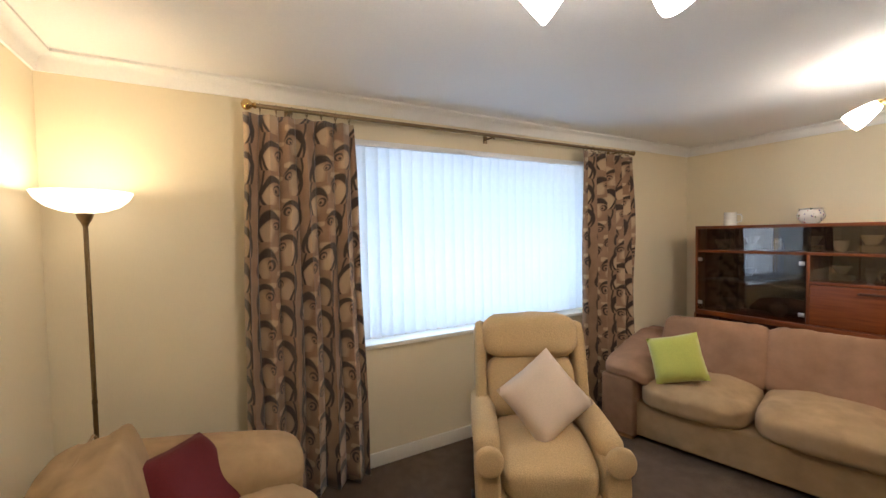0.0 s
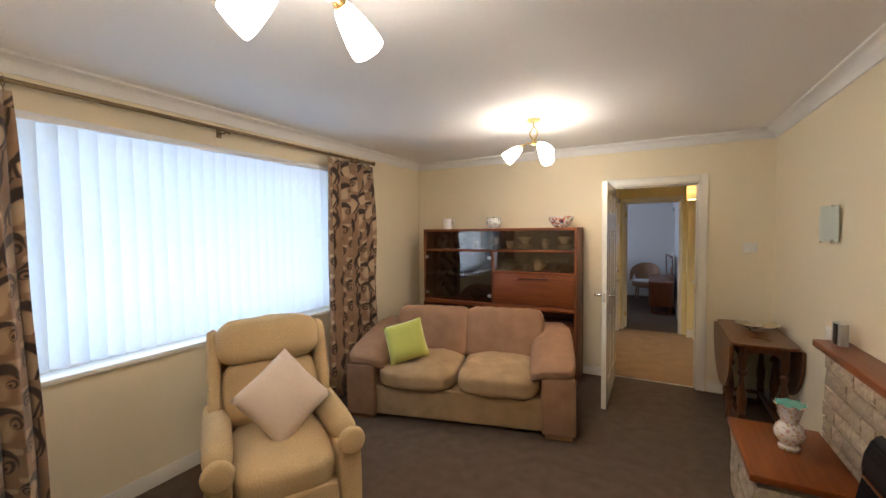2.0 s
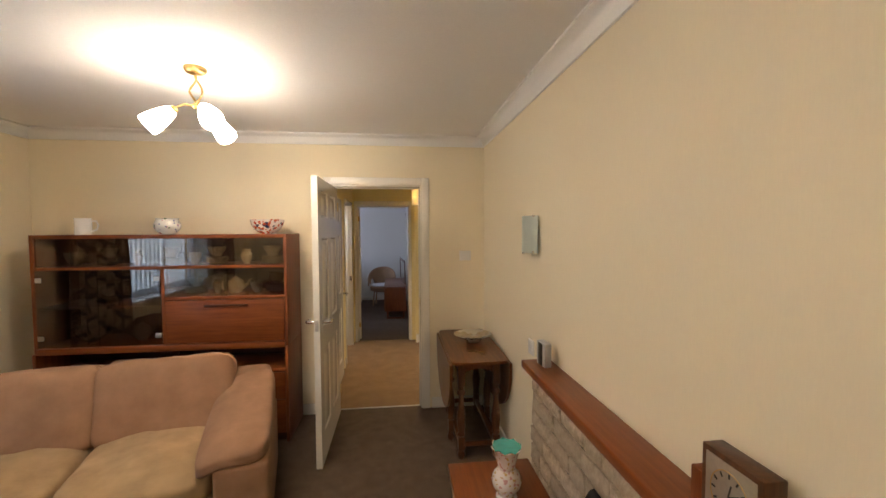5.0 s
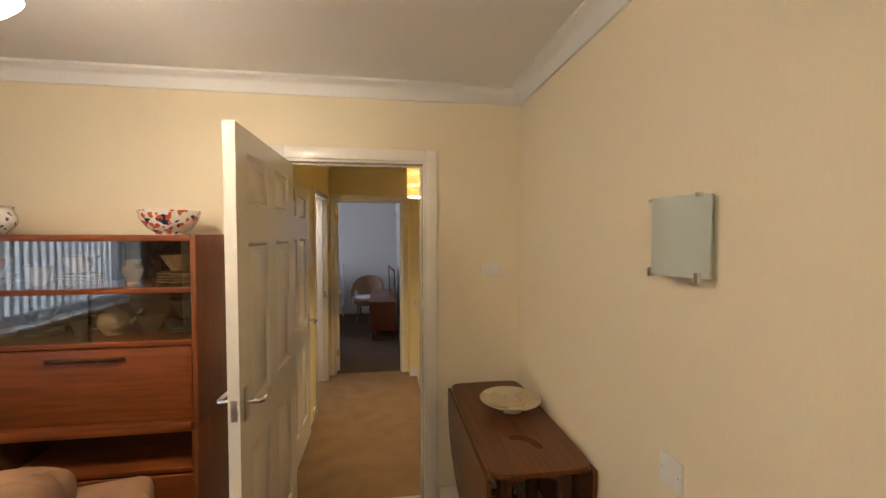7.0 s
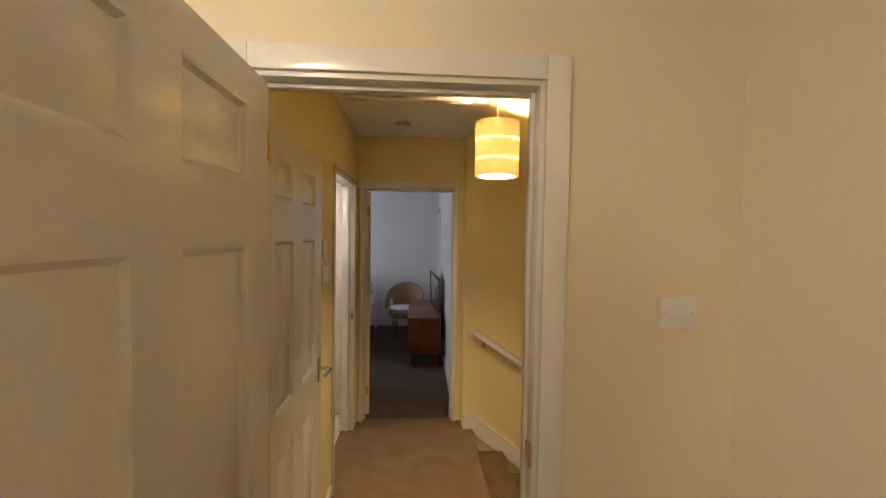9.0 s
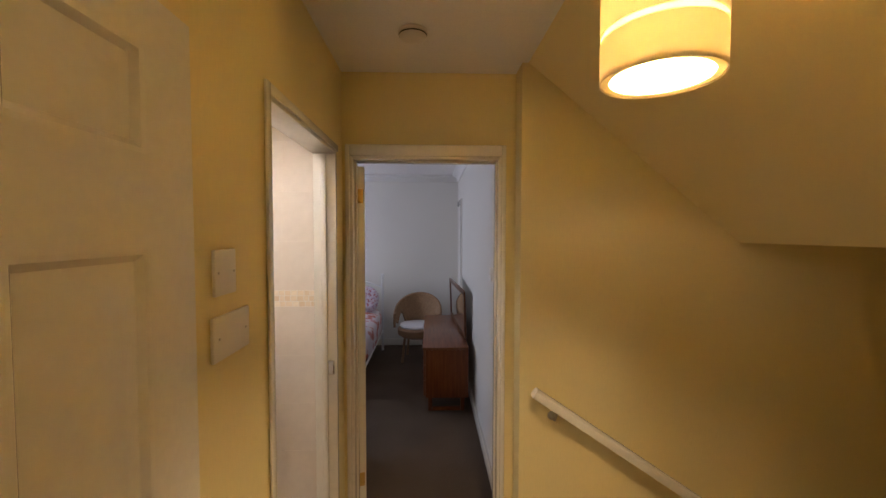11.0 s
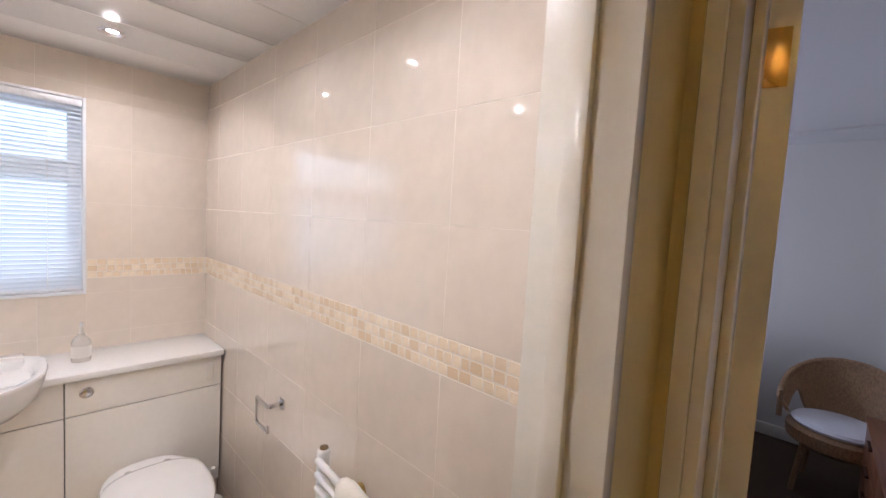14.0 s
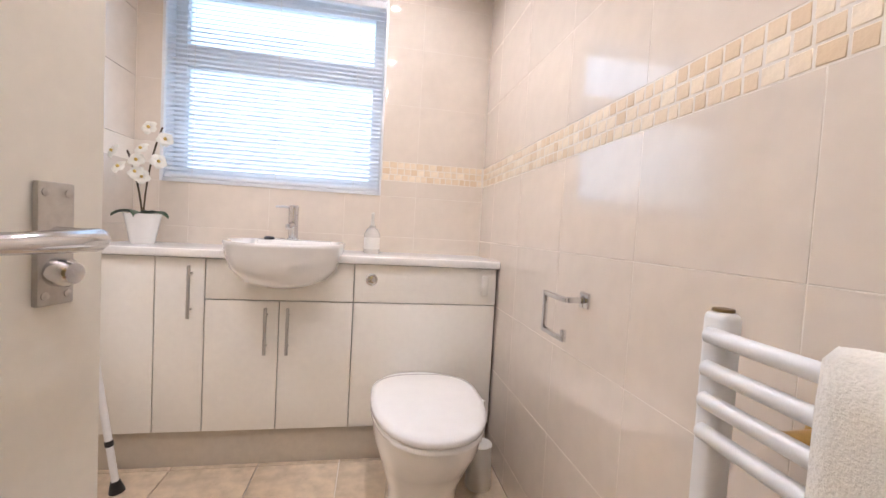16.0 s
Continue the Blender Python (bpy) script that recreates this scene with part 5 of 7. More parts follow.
# on the fireplace
va = thing("vase", "cream patterned vase with a frilled turquoise rim", "vase", pose(2.245, 3.94, 0.4225) @ Matrix.Diagonal((1.06, 1.06, 1.06, 1)))
part("body", lathe([(0.0, 0.0), (0.042, 0.0), (0.045, 0.012), (0.034, 0.02), (0.036, 0.03), (0.060, 0.06), (0.064, 0.085), (0.052, 0.115), (0.034, 0.130), (0.036, 0.138)], 28), VASECHINA, va)
bm = lathe([(0.034, 0.136), (0.042, 0.165), (0.052, 0.205), (0.064, 0.222), (0.060, 0.223), (0.048, 0.205), (0.036, 0.165), (0.0, 0.14)], 32)
for v in bm.verts:
    r = math.hypot(v.co.x, v.co.y)
    q = math.atan2(v.co.y, v.co.x)
    k = 1 + 0.07 * math.cos(8 * q) * max(0, (v.co.z - 0.15) / 0.07)
    v.co.x, v.co.y, v.co.z = v.co.x * k, v.co.y * k, v.co.z + 0.006 * math.cos(8 * q) * max(0, (v.co.z - 0.19) / 0.03)
part("neck", bm, VASECHINA, va)
bm = lathe([(0.0605, 0.2225), (0.047, 0.205), (0.034, 0.17), (0.0, 0.15)], 32)
for v in bm.verts:
    q = math.atan2(v.co.y, v.co.x)
    v.co.z += 0.0025 + 0.006 * math.cos(8 * q) * max(0, (v.co.z - 0.19) / 0.03)
part("glaze_inside", bm, TURQ, va, "turquoise glazed inside")

ck = thing("mantel_clock", "stepped wooden mantel clock with a square silvered dial", "clock", pose(2.500, 3.01, 0.9485, 0, 0, -90) @ Matrix.Diagonal((0.80, 0.66, 0.86, 1)))
part("case", box(-0.10, 0.10, -0.035, 0.045, 0.012, 0.205, 0.004), OAK_V, ck, "square wooden case")
for s in (-1, 1):
    part("side_block", box(min(s * 0.101, s * 0.148), max(s * 0.101, s * 0.148), -0.03, 0.04, 0.012, 0.115, 0.004), TEAK_V, ck, "lower side block")
    part("foot", box(s * 0.125 - 0.016, s * 0.125 + 0.016, -0.04, 0.04, 0.0, 0.0118, 0.002), CERAMIC, ck, "pale foot")
part("base_board", box(-0.10, 0.10, -0.03, 0.04, 0.0, 0.0118, 0.002), OAK, ck)
dial = part("dial", box(-0.082, 0.082, -0.038, -0.034, 0.028, 0.19, 0.001), FACE, ck, "silvered dial")
part("dial_ring", tube([(0.062 * math.cos(q), -0.039, 0.109 + 0.062 * math.sin(q)) for q in [2 * math.pi * k / 36 for k in range(37)]], 0.0015, 6), BRASS, dial)
for k in range(12):
    q = 2 * math.pi * k / 12
    part("hour_mark", box(-0.0025, 0.0025, -0.0395, -0.038, 0.046, 0.058, m=Matrix.Translation((0, 0, 0.109)) @ pose(0, 0, 0, 0, math.degrees(q))), BLACKP, dial)
part("hour_pointer", box(-0.002, 0.002, -0.0415, -0.040, 0.0, 0.034, m=Matrix.Translation((0, 0, 0.109)) @ pose(0, 0, 0, 0, 15)), BLACKP, dial)
part("minute_pointer", box(-0.0015, 0.0015, -0.043, -0.0418, 0.0, 0.05, m=Matrix.Translation((0, 0, 0.109)) @ pose(0, 0, 0, 0, 60)), BLACKP, dial)

rad = thing("doorbell_unit", "small black and silver upright unit on the mantel shelf", "device", pose(2.487, 4.135, 0.9485, 0, 0, -84))
part("body", box(-0.045, 0.045, -0.016, 0.02, 0.0, 0.118, 0.004), GREYP, rad)
part("front_panel", box(-0.020, 0.020, -0.020, -0.0162, 0.004, 0.114, 0.002), BLACKP, rad, "black front strip")


# ---- fittings on the living room walls ----
sc = thing("wall_light", "curved frosted glass wall light, switched off", "wall light", pose(XR, 4.485, 1.595, 0, 0, -90))
bm = bmesh.new()
rr = []
for d in (0.0, 0.006):
    rr.append([[bm.verts.new((0.108 * (k - 6) / 6, -0.016 - 0.046 * (1 - ((k - 6) / 6) ** 2) - d, z)) for k in range(13)] for z in (-0.105, 0.0, 0.105)])
for g in rr:
    for a, b in zip(g, g[1:]):
        for k in range(12):
            bm.faces.new((a[k], a[k + 1], b[k + 1], b[k]))
for a, b in ((0, 0), (2, 2)):
    for k in range(12):
        bm.faces.new((rr[0][a][k], rr[0][a][k + 1], rr[1][b][k + 1], rr[1][b][k]))
for k in (0, 12):
    for a in (0, 1):
        bm.faces.new((rr[0][a][k], rr[0][a + 1][k], rr[1][a + 1][k], rr[1][a][k]))
part("glass_shade", bm, translucent("frosted_pale_green_glass", (0.70, 0.74, 0.66), 0.4), sc, "frosted pale green glass")
part("back_plate", box(-0.06, 0.06, -0.018, -0.001, -0.07, 0.07, 0.004), SATIN, sc)
for x in (-0.088, 0.088):
    for z in (-0.098, 0.098):
        part("clip", box(x - 0.006, x + 0.006, -0.045, -0.030, z - 0.009 + (0.009 if z > 0 else -0.009), z + 0.009 + (0.002 if z > 0 else -0.002), 0.001), CHROME, sc, "chrome clip")


def plate(name, label, m, w=0.086, h=0.086, rockers=1, cat="light switch"):
    """Local x along the wall, the front towards -y."""
    ob = thing(name, label, cat, m)
    part("plate", box(-w / 2, w / 2, -0.009, 0.0, -h / 2, h / 2, 0.003), PLASTIC, ob)
    for i in range(rockers):
        x = (i - (rockers - 1) / 2) * 0.026
        part("rocker", box(x - 0.006, x + 0.006, -0.0125, -0.009, -0.012, 0.012, 0.001, m=Matrix.Translation((0, 0, 0))), PLASTIC, ob)
    for s in (-1, 1):
        part("screw", lathe([(0.003, 0), (0.003, 0.001), (0, 0.0015)], 8, m=Matrix.Translation((s * w * 0.37, -0.009, 0)) @ pose(0, 0, 0, 90)), SATIN, ob)
    return ob


plate("light_switch", "white plastic double switch by the door", pose(2.384, YF, 1.391), 0.105, 0.088, 2)
plate("wall_socket", "white plastic blanking plate above the mantel", pose(XR, 4.515, 0.925, 0, 0, -90), 0.088, 0.088, 0, "wall plate")


# ---- landing ----
for i in range(9):
    x = 2.10 + 0.245 * i
    solo("stair_step", box(x, x + 0.27, 6.0, 7.98, -0.19 * (i + 1) - 0.19, -0.19 * (i + 1), 0.012, 3), HALL_CARPET, "carpeted stair step going down", "stair step", "stair steps", kind="structure")
structure("landing_nosing", box(2.055, 2.112, 6.0, 7.98, -0.10, 0.003, 0.014, 3), HALL_CARPET, "carpeted landing edge", "floor")
bm = bmesh.new()
pts = [(2.035, 0.0), (2.035, 0.12), (2.12, 0.12), (4.3, -1.57), (4.3, -1.72), (2.10, -0.02)]
vs = [[bm.verts.new((x, y, z)) for x, z in pts] for y in (7.962, 7.979)]
bm.faces.new(vs[0]), bm.faces.new(vs[1])
for i in range(len(pts)):
    bm.faces.new((vs[0][i], vs[0][(i + 1) % len(pts)], vs[1][(i + 1) % len(pts)], vs[1][i]))
structure("stair_string", bm, GLOSS, "white painted stair string board", "skirting")
rail = thing("handrail", "cream painted stair handrail on metal brackets", "handrail")
bm = bmesh.new()
d = Vector((0.47, 0, -0.318)).normalized()
side, up = Vector((0, 1, 0)), Vector((0.318, 0, 0.47)).normalized()
sect = [(-0.022, -0.02), (0.022, -0.02), (0.026, 0.0), (0.024, 0.016), (0.012, 0.026), (-0.012, 0.026), (-0.024, 0.016), (-0.026, 0.0)]
rows_r = [[bm.verts.new(Vector((2.085, 7.915, 0.835)) + d * s + side * a + up * b) for a, b in sect] for s in (0.0, 0.012, 2.2)]
bm.faces.new(rows_r[0]), bm.faces.new(rows_r[-1])
for a, b in zip(rows_r, rows_r[1:]):
    for i in range(8):
        bm.faces.new((a[i], a[(i + 1) % 8], b[(i + 1) % 8], b[i]))
part("rail", bm, GLOSS, rail)
for s in (0.13, 1.2, 2.05):
    p = Vector((2.085, 7.915, 0.812)) + d * s
    br = lathe([(0.0, 0.0), (0.022, 0.0), (0.022, 0.006), (0.012, 0.012), (0.008, 0.05), (0.0, 0.05)], 14, m=Matrix.Translation((p.x, 7.98, p.z - 0.045)) @ pose(0, 0, 0, 90))
    tube([(p.x, 7.935, p.z - 0.045), (p.x, 7.918, p.z - 0.02), (p.x, 7.915, p.z)], 0.008, 8, br)
    part("bracket", br, SATIN, rail, "metal rail bracket")

pend = thing("pendant_lamp", "lit yellow banded drum pendant lamp", "pendant lamp", pose(2.060, 6.87, 1.910))
R0 = 0.116
for z0, z1 in ((0.0, 0.084), (0.097, 0.184), (0.197, 0.285)):
    part("fabric_band", lathe([(R0, z0), (R0, z1), (R0 - 0.003, z1), (R0 - 0.003, z0), (R0, z0)], 48, closed=True), DRUM, pend, "yellow fabric band")
for z0, z1 in ((0.084, 0.097), (0.184, 0.197)):
    part("clear_band", lathe([(R0 - 0.001, z0), (R0 - 0.001, z1), (R0 - 0.003, z1), (R0 - 0.003, z0), (R0 - 0.001, z0)], 48, closed=True), DRUM_LINE, pend, "pale see-through band")
part("bulb", lathe([(0.0, 0.09), (0.03, 0.095), (0.047, 0.12), (0.05, 0.145), (0.04, 0.175), (0.02, 0.2), (0.015, 0.22), (0.0, 0.22)], 20), DRUM_LIT, pend, "glowing bulb")
sp = tube([(-R0, 0, 0.276), (R0, 0, 0.276)], 0.0025, 6)
tube([(0, -R0, 0.276), (0, R0, 0.276)], 0.0025, 6, sp)
part("spider", sp, SATIN, pend)
part("lower_rim", lathe([(R0 * 0.84, 0.004), (R0 - 0.0035, 0.004), (R0 - 0.0035, 0.010), (R0 * 0.84, 0.010), (R0 * 0.84, 0.004)], 40, closed=True), DRUM, pend, "yellow inner rim")
part("holder", lathe([(0.0, 0.215), (0.018, 0.215), (0.02, 0.26), (0.016, 0.30), (0.006, 0.315), (0.0, 0.315)], 16), PLASTIC, pend, "white lampholder")
part("cord", tube([(0, 0, 0.31), (0, 0, 0.495)], 0.004, 8), PLASTIC, pend, "white flex")
part("rose", lathe([(0.0, 0.475), (0.03, 0.478), (0.038, 0.49), (0.038, 0.503), (0.0, 0.503)], 20), PLASTIC, pend, "white ceiling rose")

hatch = thing("loft_hatch", "white painted loft hatch in the ceiling", "loft hatch", kind="structure")
part("frame", boxes([(1.22, 1.95, 6.30, 6.35, HH - 0.03, HH - 0.001), (1.22, 1.95, 7.05, 7.11, HH - 0.045, HH - 0.001), (1.22, 1.27, 6.35, 7.05, HH - 0.03, HH - 0.001), (1.90, 1.95, 6.35, 7.05, HH - 0.03, HH - 0.001)], 0.004), GLOSS, hatch)
part("panel", box(1.28, 1.89, 6.36, 7.04, HH - 0.012, HH - 0.001, 0.002), GLOSS, hatch)
smoke = thing("smoke_alarm", "round white smoke alarm on the landing ceiling", "smoke alarm", pose(1.52, 7.70, HH))
part("body", lathe([(0.0, -0.0005), (0.058, -0.0005), (0.060, -0.012), (0.056, -0.016), (0.056, -0.022), (0.050, -0.032), (0.030, -0.040), (0.0, -0.042)], 28), PLASTIC, smoke)
part("vent_ring", lathe([(0.0575, -0.017), (0.0565, -0.0215), (0.053, -0.0215), (0.053, -0.017), (0.0575, -0.017)], 28, closed=True), BLACKP, smoke, "dark vent slot")
plate("thermostat", "small white blank cover plate", pose(HX0, 6.93, 1.512, 0, 0, 90), 0.088, 0.098, 0, "wall control")
plate("wall_control", "wide white blank cover plate", pose(HX0, 6.955, 1.373, 0, 0, 90), 0.160, 0.095, 0, "wall control")
part("striker", box(-0.001, 0.004, -0.02, 0.02, -0.03, 0.03, 0.001, m=Matrix.Translation((DX1 - 0.028, YF + 0.022, 0.98))), BRASS, bpy.data.objects["door_frame_living"], "brass latch plate")
part("striker", box(-0.02, 0.02, -0.004, 0.001, -0.032, 0.032, 0.001, m=Matrix.Translation((BX1 + 0.07, BDY1 - 0.022, 0.95))), CHROME, bpy.data.objects["door_frame_bathroom"], "metal latch plate")
structure("threshold_strip", box(DX0 + 0.02, DX1 - 0.02, 5.872, 5.893, 0.0, 0.005, 0.002), SATIN, "metal carpet strip in the doorway", "threshold")


# ---- bedroom ----
dr = thing("dressing_table", "low teak dressing chest on a bar base", "chest of drawers")
dx0, dx1, dy0, dy1 = 1.53, 1.925, 9.485, 10.86
part("top", box(dx0 - 0.006, dx1, dy0 - 0.006, dy1 + 0.006, 0.578, 0.600, 0.003), TEAK_Y, dr)
part("carcass", box(dx0 + 0.02, dx1 - 0.002, dy0, dy1, 0.155, 0.577, 0.003), TEAK_V, dr)
for k in range(2):
    for j in range(3):
        a = dy0 + 0.02 + k * (dy1 - dy0 - 0.04) / 2
        f = part("drawer", box(dx0, dx0 + 0.0195, a + 0.004, a + (dy1 - dy0 - 0.04) / 2 - 0.004, 0.165 + j * 0.137, 0.296 + j * 0.137, 0.002), TEAK_Y, dr)
        part("handle", box(dx0 - 0.015, dx0 - 0.0005, a + 0.27, a + 0.40, 0.275 + j * 0.137, 0.289 + j * 0.137, 0.003), INSIDE, f)
for x in (dx0 + 0.06, dx1 - 0.045):
    for a in (dy0 + 0.09, dy1 - 0.126):
        part("leg", box(x - 0.018, x + 0.018, a, a + 0.036, 0.0, 0.154, 0.003), TEAK_V, dr)
for y in (dy0 + 0.108, dy1 - 0.108):
    part("base_bar", box(dx0 + 0.079, dx1 - 0.064, y - 0.015, y + 0.015, 0.0, 0.032, 0.003), TEAK, dr)
mr = thing("dressing_mirror", "long wood-framed mirror leaning on the dressing chest", "mirror", pose(1.893, 10.30, 0.6005, 0, -2, 4))
part("frame", boxes([(-0.018, 0.0, -0.56, 0.56, 0.0, 0.045), (-0.018, 0.0, -0.56, 0.56, 0.41, 0.455), (-0.018, 0.0, -0.56, -0.515, 0.045, 0.41), (-0.018, 0.0, 0.515, 0.56, 0.045, 0.41)], 0.003), OAK, mr)
part("glass", box(-0.010, -0.006, -0.514, 0.514, 0.046, 0.409), MIRROR, mr, "mirror glass")


def bar(points, r, parent, label="", mat=WHITEMETAL, name="bar"):
    return part(name, tube(points, r, 10), mat, parent, label)


bed = thing("bed", "white metal double bed with floral bedding", "bed")
bx0, bx1, by0, by1 = -0.44, 0.945, 9.85, 11.46
for y, h in ((by0, 0.72), (by1, 0.98)):
    for x in (bx0, bx1):
        p = lathe([(0.0, 0.0), (0.016, 0.0), (0.016, h), (0.022, h + 0.004), (0.014, h + 0.012), (0.024, h + 0.028), (0.026, h + 0.042), (0.018, h + 0.058), (0.0, h + 0.064)], 14, m=Matrix.Translation((x, y, 0)))
        part("post", p, WHITEMETAL, bed, "white post with a ball top")
    for z in (0.16, 0.28):
        bar([(bx0, y, z), (bx1, y, z)], 0.010, bed)
    n = 16
    bar([(bx0 + (bx1 - bx0) * k / n, y, h - 0.12 + 0.15 * math.sin(math.pi * k / n)) for k in range(n + 1)], 0.010, bed, "arched rail", name="arched_rail")
    for k in range(1, 8):
        x = bx0 + (bx1 - bx0) * k / 8
        bar([(x, y, 0.28), (x, y, h - 0.12 + 0.15 * math.sin(math.pi * k / 8))], 0.006, bed, name="spindle")
    for s in (-1, 1):
        cx = (bx0 + bx1) / 2 + s * 0.56
        bar([(cx + 0.055 * (1 - k / 22) * math.cos(k * 0.55), y - 0.004, h - 0.22 + 0.055 * (1 - k / 22) * math.sin(k * 0.55)) for k in range(18)], 0.005, bed, "curled scroll", name="scroll")
for x in (bx0, bx1):
    bar([(x, by0, 0.27), (x, by1, 0.27)], 0.012, bed, name="side_rail")
part("mattress", puff(bx1 - bx0 - 0.03, by1 - by0 - 0.06, 0.22, 9.0, 0.003, 8, Matrix.Translation(((bx0 + bx1) / 2, (by0 + by1) / 2, 0.40))), PINKISH, bed, "pale mattress", 180)
duvet = puff(bx1 - bx0 + 0.06, by1 - by0 - 0.12, 0.34, 7.0, 0.012, 12, Matrix.Translation(((bx0 + bx1) / 2, (by0 + by1) / 2 + 0.02, 0.435)), seed=3, crown=0.03)
solo("duvet", duvet, BEDDING, "white duvet with coral flower print", "bedding", smooth=180)
for x in (-0.12, 0.60):
    solo("bed_pillow", puff(0.66, 0.40, 0.17, 3.0, 0.02, 9, seed=x), PILLOWCLOTH, "floral pillow with red edges on the bed", "pillow", "bed pillows", m=pose(x, 11.15, 0.74, 48, 0, 0), smooth=180)

ch = thing("wicker_chair", "tan wicker tub chair with a white seat pad", "chair", pose(1.43, 11.05, 0, 0, 0, -8))
bm = bmesh.new()
nA, nB = 28, 8
gr = []
for i in range(nA + 1):
    q = math.radians(-25 + 230 * i / nA)
    back = max(0.0, math.sin(q))
    top = 0.58 + 0.22 * back ** 0.8
    ring = []
    for j in range(nB + 1):
        f = j / nB
        r = 0.235 + 0.035 * f + 0.02 * math.sin(math.pi * f)
        low = 0.40 if back > 0.72 else 0.40 + (top - 0.11 - 0.40) * min(1, (0.72 - back) / 0.25)
        ring.append(((1.12 * r * math.cos(q), r * math.sin(q), low + (top - low) * f), ((1.12 * r - 0.022) * math.cos(q), (r - 0.022) * math.sin(q), low + (top - low) * f)))
    gr.append(ring)
out_v = [[bm.verts.new(p[0]) for p in ring] for ring in gr]
in_v = [[bm.verts.new(p[1]) for p in ring] for ring in gr]
for i in range(nA):
    for j in range(nB):
        bm.faces.new((out_v[i][j], out_v[i + 1][j], out_v[i + 1][j + 1], out_v[i][j + 1]))
        bm.faces.new((in_v[i][j], in_v[i + 1][j], in_v[i + 1][j + 1], in_v[i][j + 1]))
    for j in (0, nB):
        bm.faces.new((out_v[i][j], out_v[i + 1][j], in_v[i + 1][j], in_v[i][j]))
for i in (0, nA):
    for j in range(nB):
        bm.faces.new((out_v[i][j], out_v[i][j + 1], in_v[i][j + 1], in_v[i][j]))
part("back_shell", bm, WICKER, ch, "curved woven back and arms")
part("rim", tube([tuple((Vector(r[-1][0]) + Vector(r[-1][1])) / 2) for r in gr] , 0.016, 8), WICKER, ch)
for i in (1, nA - 1):
    p = (Vector(gr[i][-1][0]) + Vector(gr[i][-1][1])) / 2
    part("arm_post", tube([tuple(p), (p.x * 0.97, p.y - 0.03, 0.42)], 0.016, 8), WICKER, ch)
part("seat", lathe([(0.0, 0.30), (0.20, 0.30), (0.245, 0.33), (0.25, 0.40), (0.23, 0.415), (0.0, 0.42)], 28), WICKER, ch)
part("seat_pad", lathe([(0.0, 0.4205), (0.21, 0.4205), (0.225, 0.44), (0.21, 0.455), (0.0, 0.462)], 28), surface("white_seat_pad", (0.78, 0.78, 0.80), 0.9, vary=0.05), ch, "white seat pad")
for q in (45, 135, 225, 315):
    c, s = math.cos(math.radians(q)), math.sin(math.radians(q))
    part("leg", tube([(0.19 * c, 0.19 * s, 0.31), (0.23 * c, 0.23 * s, 0.0)], 0.015, 8), WICKER, ch)
plate("light_switch", "white plastic switch on the bedroom wall", pose(SX1, 8.62, 1.33, 0, 0, -90), 0.086, 0.086, 1)
structure("trim_bedroom", boxes([(SX1 - 0.018, SX1 - 0.001, 10.98, 11.05, 0.096, 2.02), (SX1 - 0.018, SX1 - 0.001, 11.051, 11.60, 1.96, 2.02)], 0.003), GLOSS, "white architrave of a bedroom cupboard", "door frame")
structure("window_2", boxes([(SX0 - 0.14, SX0 - 0.08, 9.4, 11.0, 0.9, 0.96), (SX0 - 0.14, SX0 - 0.08, 9.4, 11.0, 2.04, 2.1), (SX0 - 0.14, SX0 - 0.08, 9.4, 9.46, 0.96, 2.04), (SX0 - 0.14, SX0 - 0.08, 10.94, 11.0, 0.96, 2.04)], 0.004), UPVC, "white bedroom window frame", "window")


# ---- bathroom ----
VY0, VY1, VZ0, VZ1 = 6.80, 7.755, 1.115, 2.03     # the window
structure("floor_bathroom", box(BX0, BX1 + 0.001, BY0, BY1, -0.12, -0.006), GROUT, "grouted bathroom floor", "floor")
bw_right = structure("wall_bathroom_right", box(BX0 - 0.2, 1.038, BY1 - 0.0012, BY1 + 0.04, 0, BH + 0.1), GROUT, "glossy beige tiled wall with a mosaic band", "wall")
bw_win = structure("wall_bathroom_window", boxes([(BX0 - 0.25, BX0 + 0.0010, BY0 - 0.1, VY0, 0, BH + 0.1), (BX0 - 0.25, BX0 + 0.0010, VY1, BY1 + 0.001, 0, BH + 0.1), (BX0 - 0.25, BX0 + 0.0010, VY0, VY1, 0, VZ0), (BX0 - 0.25, BX0 + 0.0010, VY0, VY1, VZ1, BH + 0.1)]), GROUT, "beige tiled wall round the bathroom window", "wall")
bw_left = structure("wall_bathroom_left", box(BX0, BX1, BY0 - 0.1, BY0 - 0.001, 0, BH + 0.1), GROUT, "glossy beige tiled wall", "wall")
structure("wall_bathroom_door", boxes([(BX1 - 0.009, BX1 - 0.0035, BY0, BDY0 - 0.001, 0, BH), (BX1 - 0.009, BX1 - 0.0035, BDY1 + 0.001, BY1, 0, BH), (BX1 - 0.009, BX1 - 0.0035, BDY0 - 0.001, BDY1 + 0.001, 1.992, BH)]), TILE, "beige tiled wall beside the bathroom door", "wall")
cl = boxes([(BX0, BX1, BY0, BY1, BH + 0.05, BH + 0.1)])
n = 8
w = (BX1 - BX0) / n
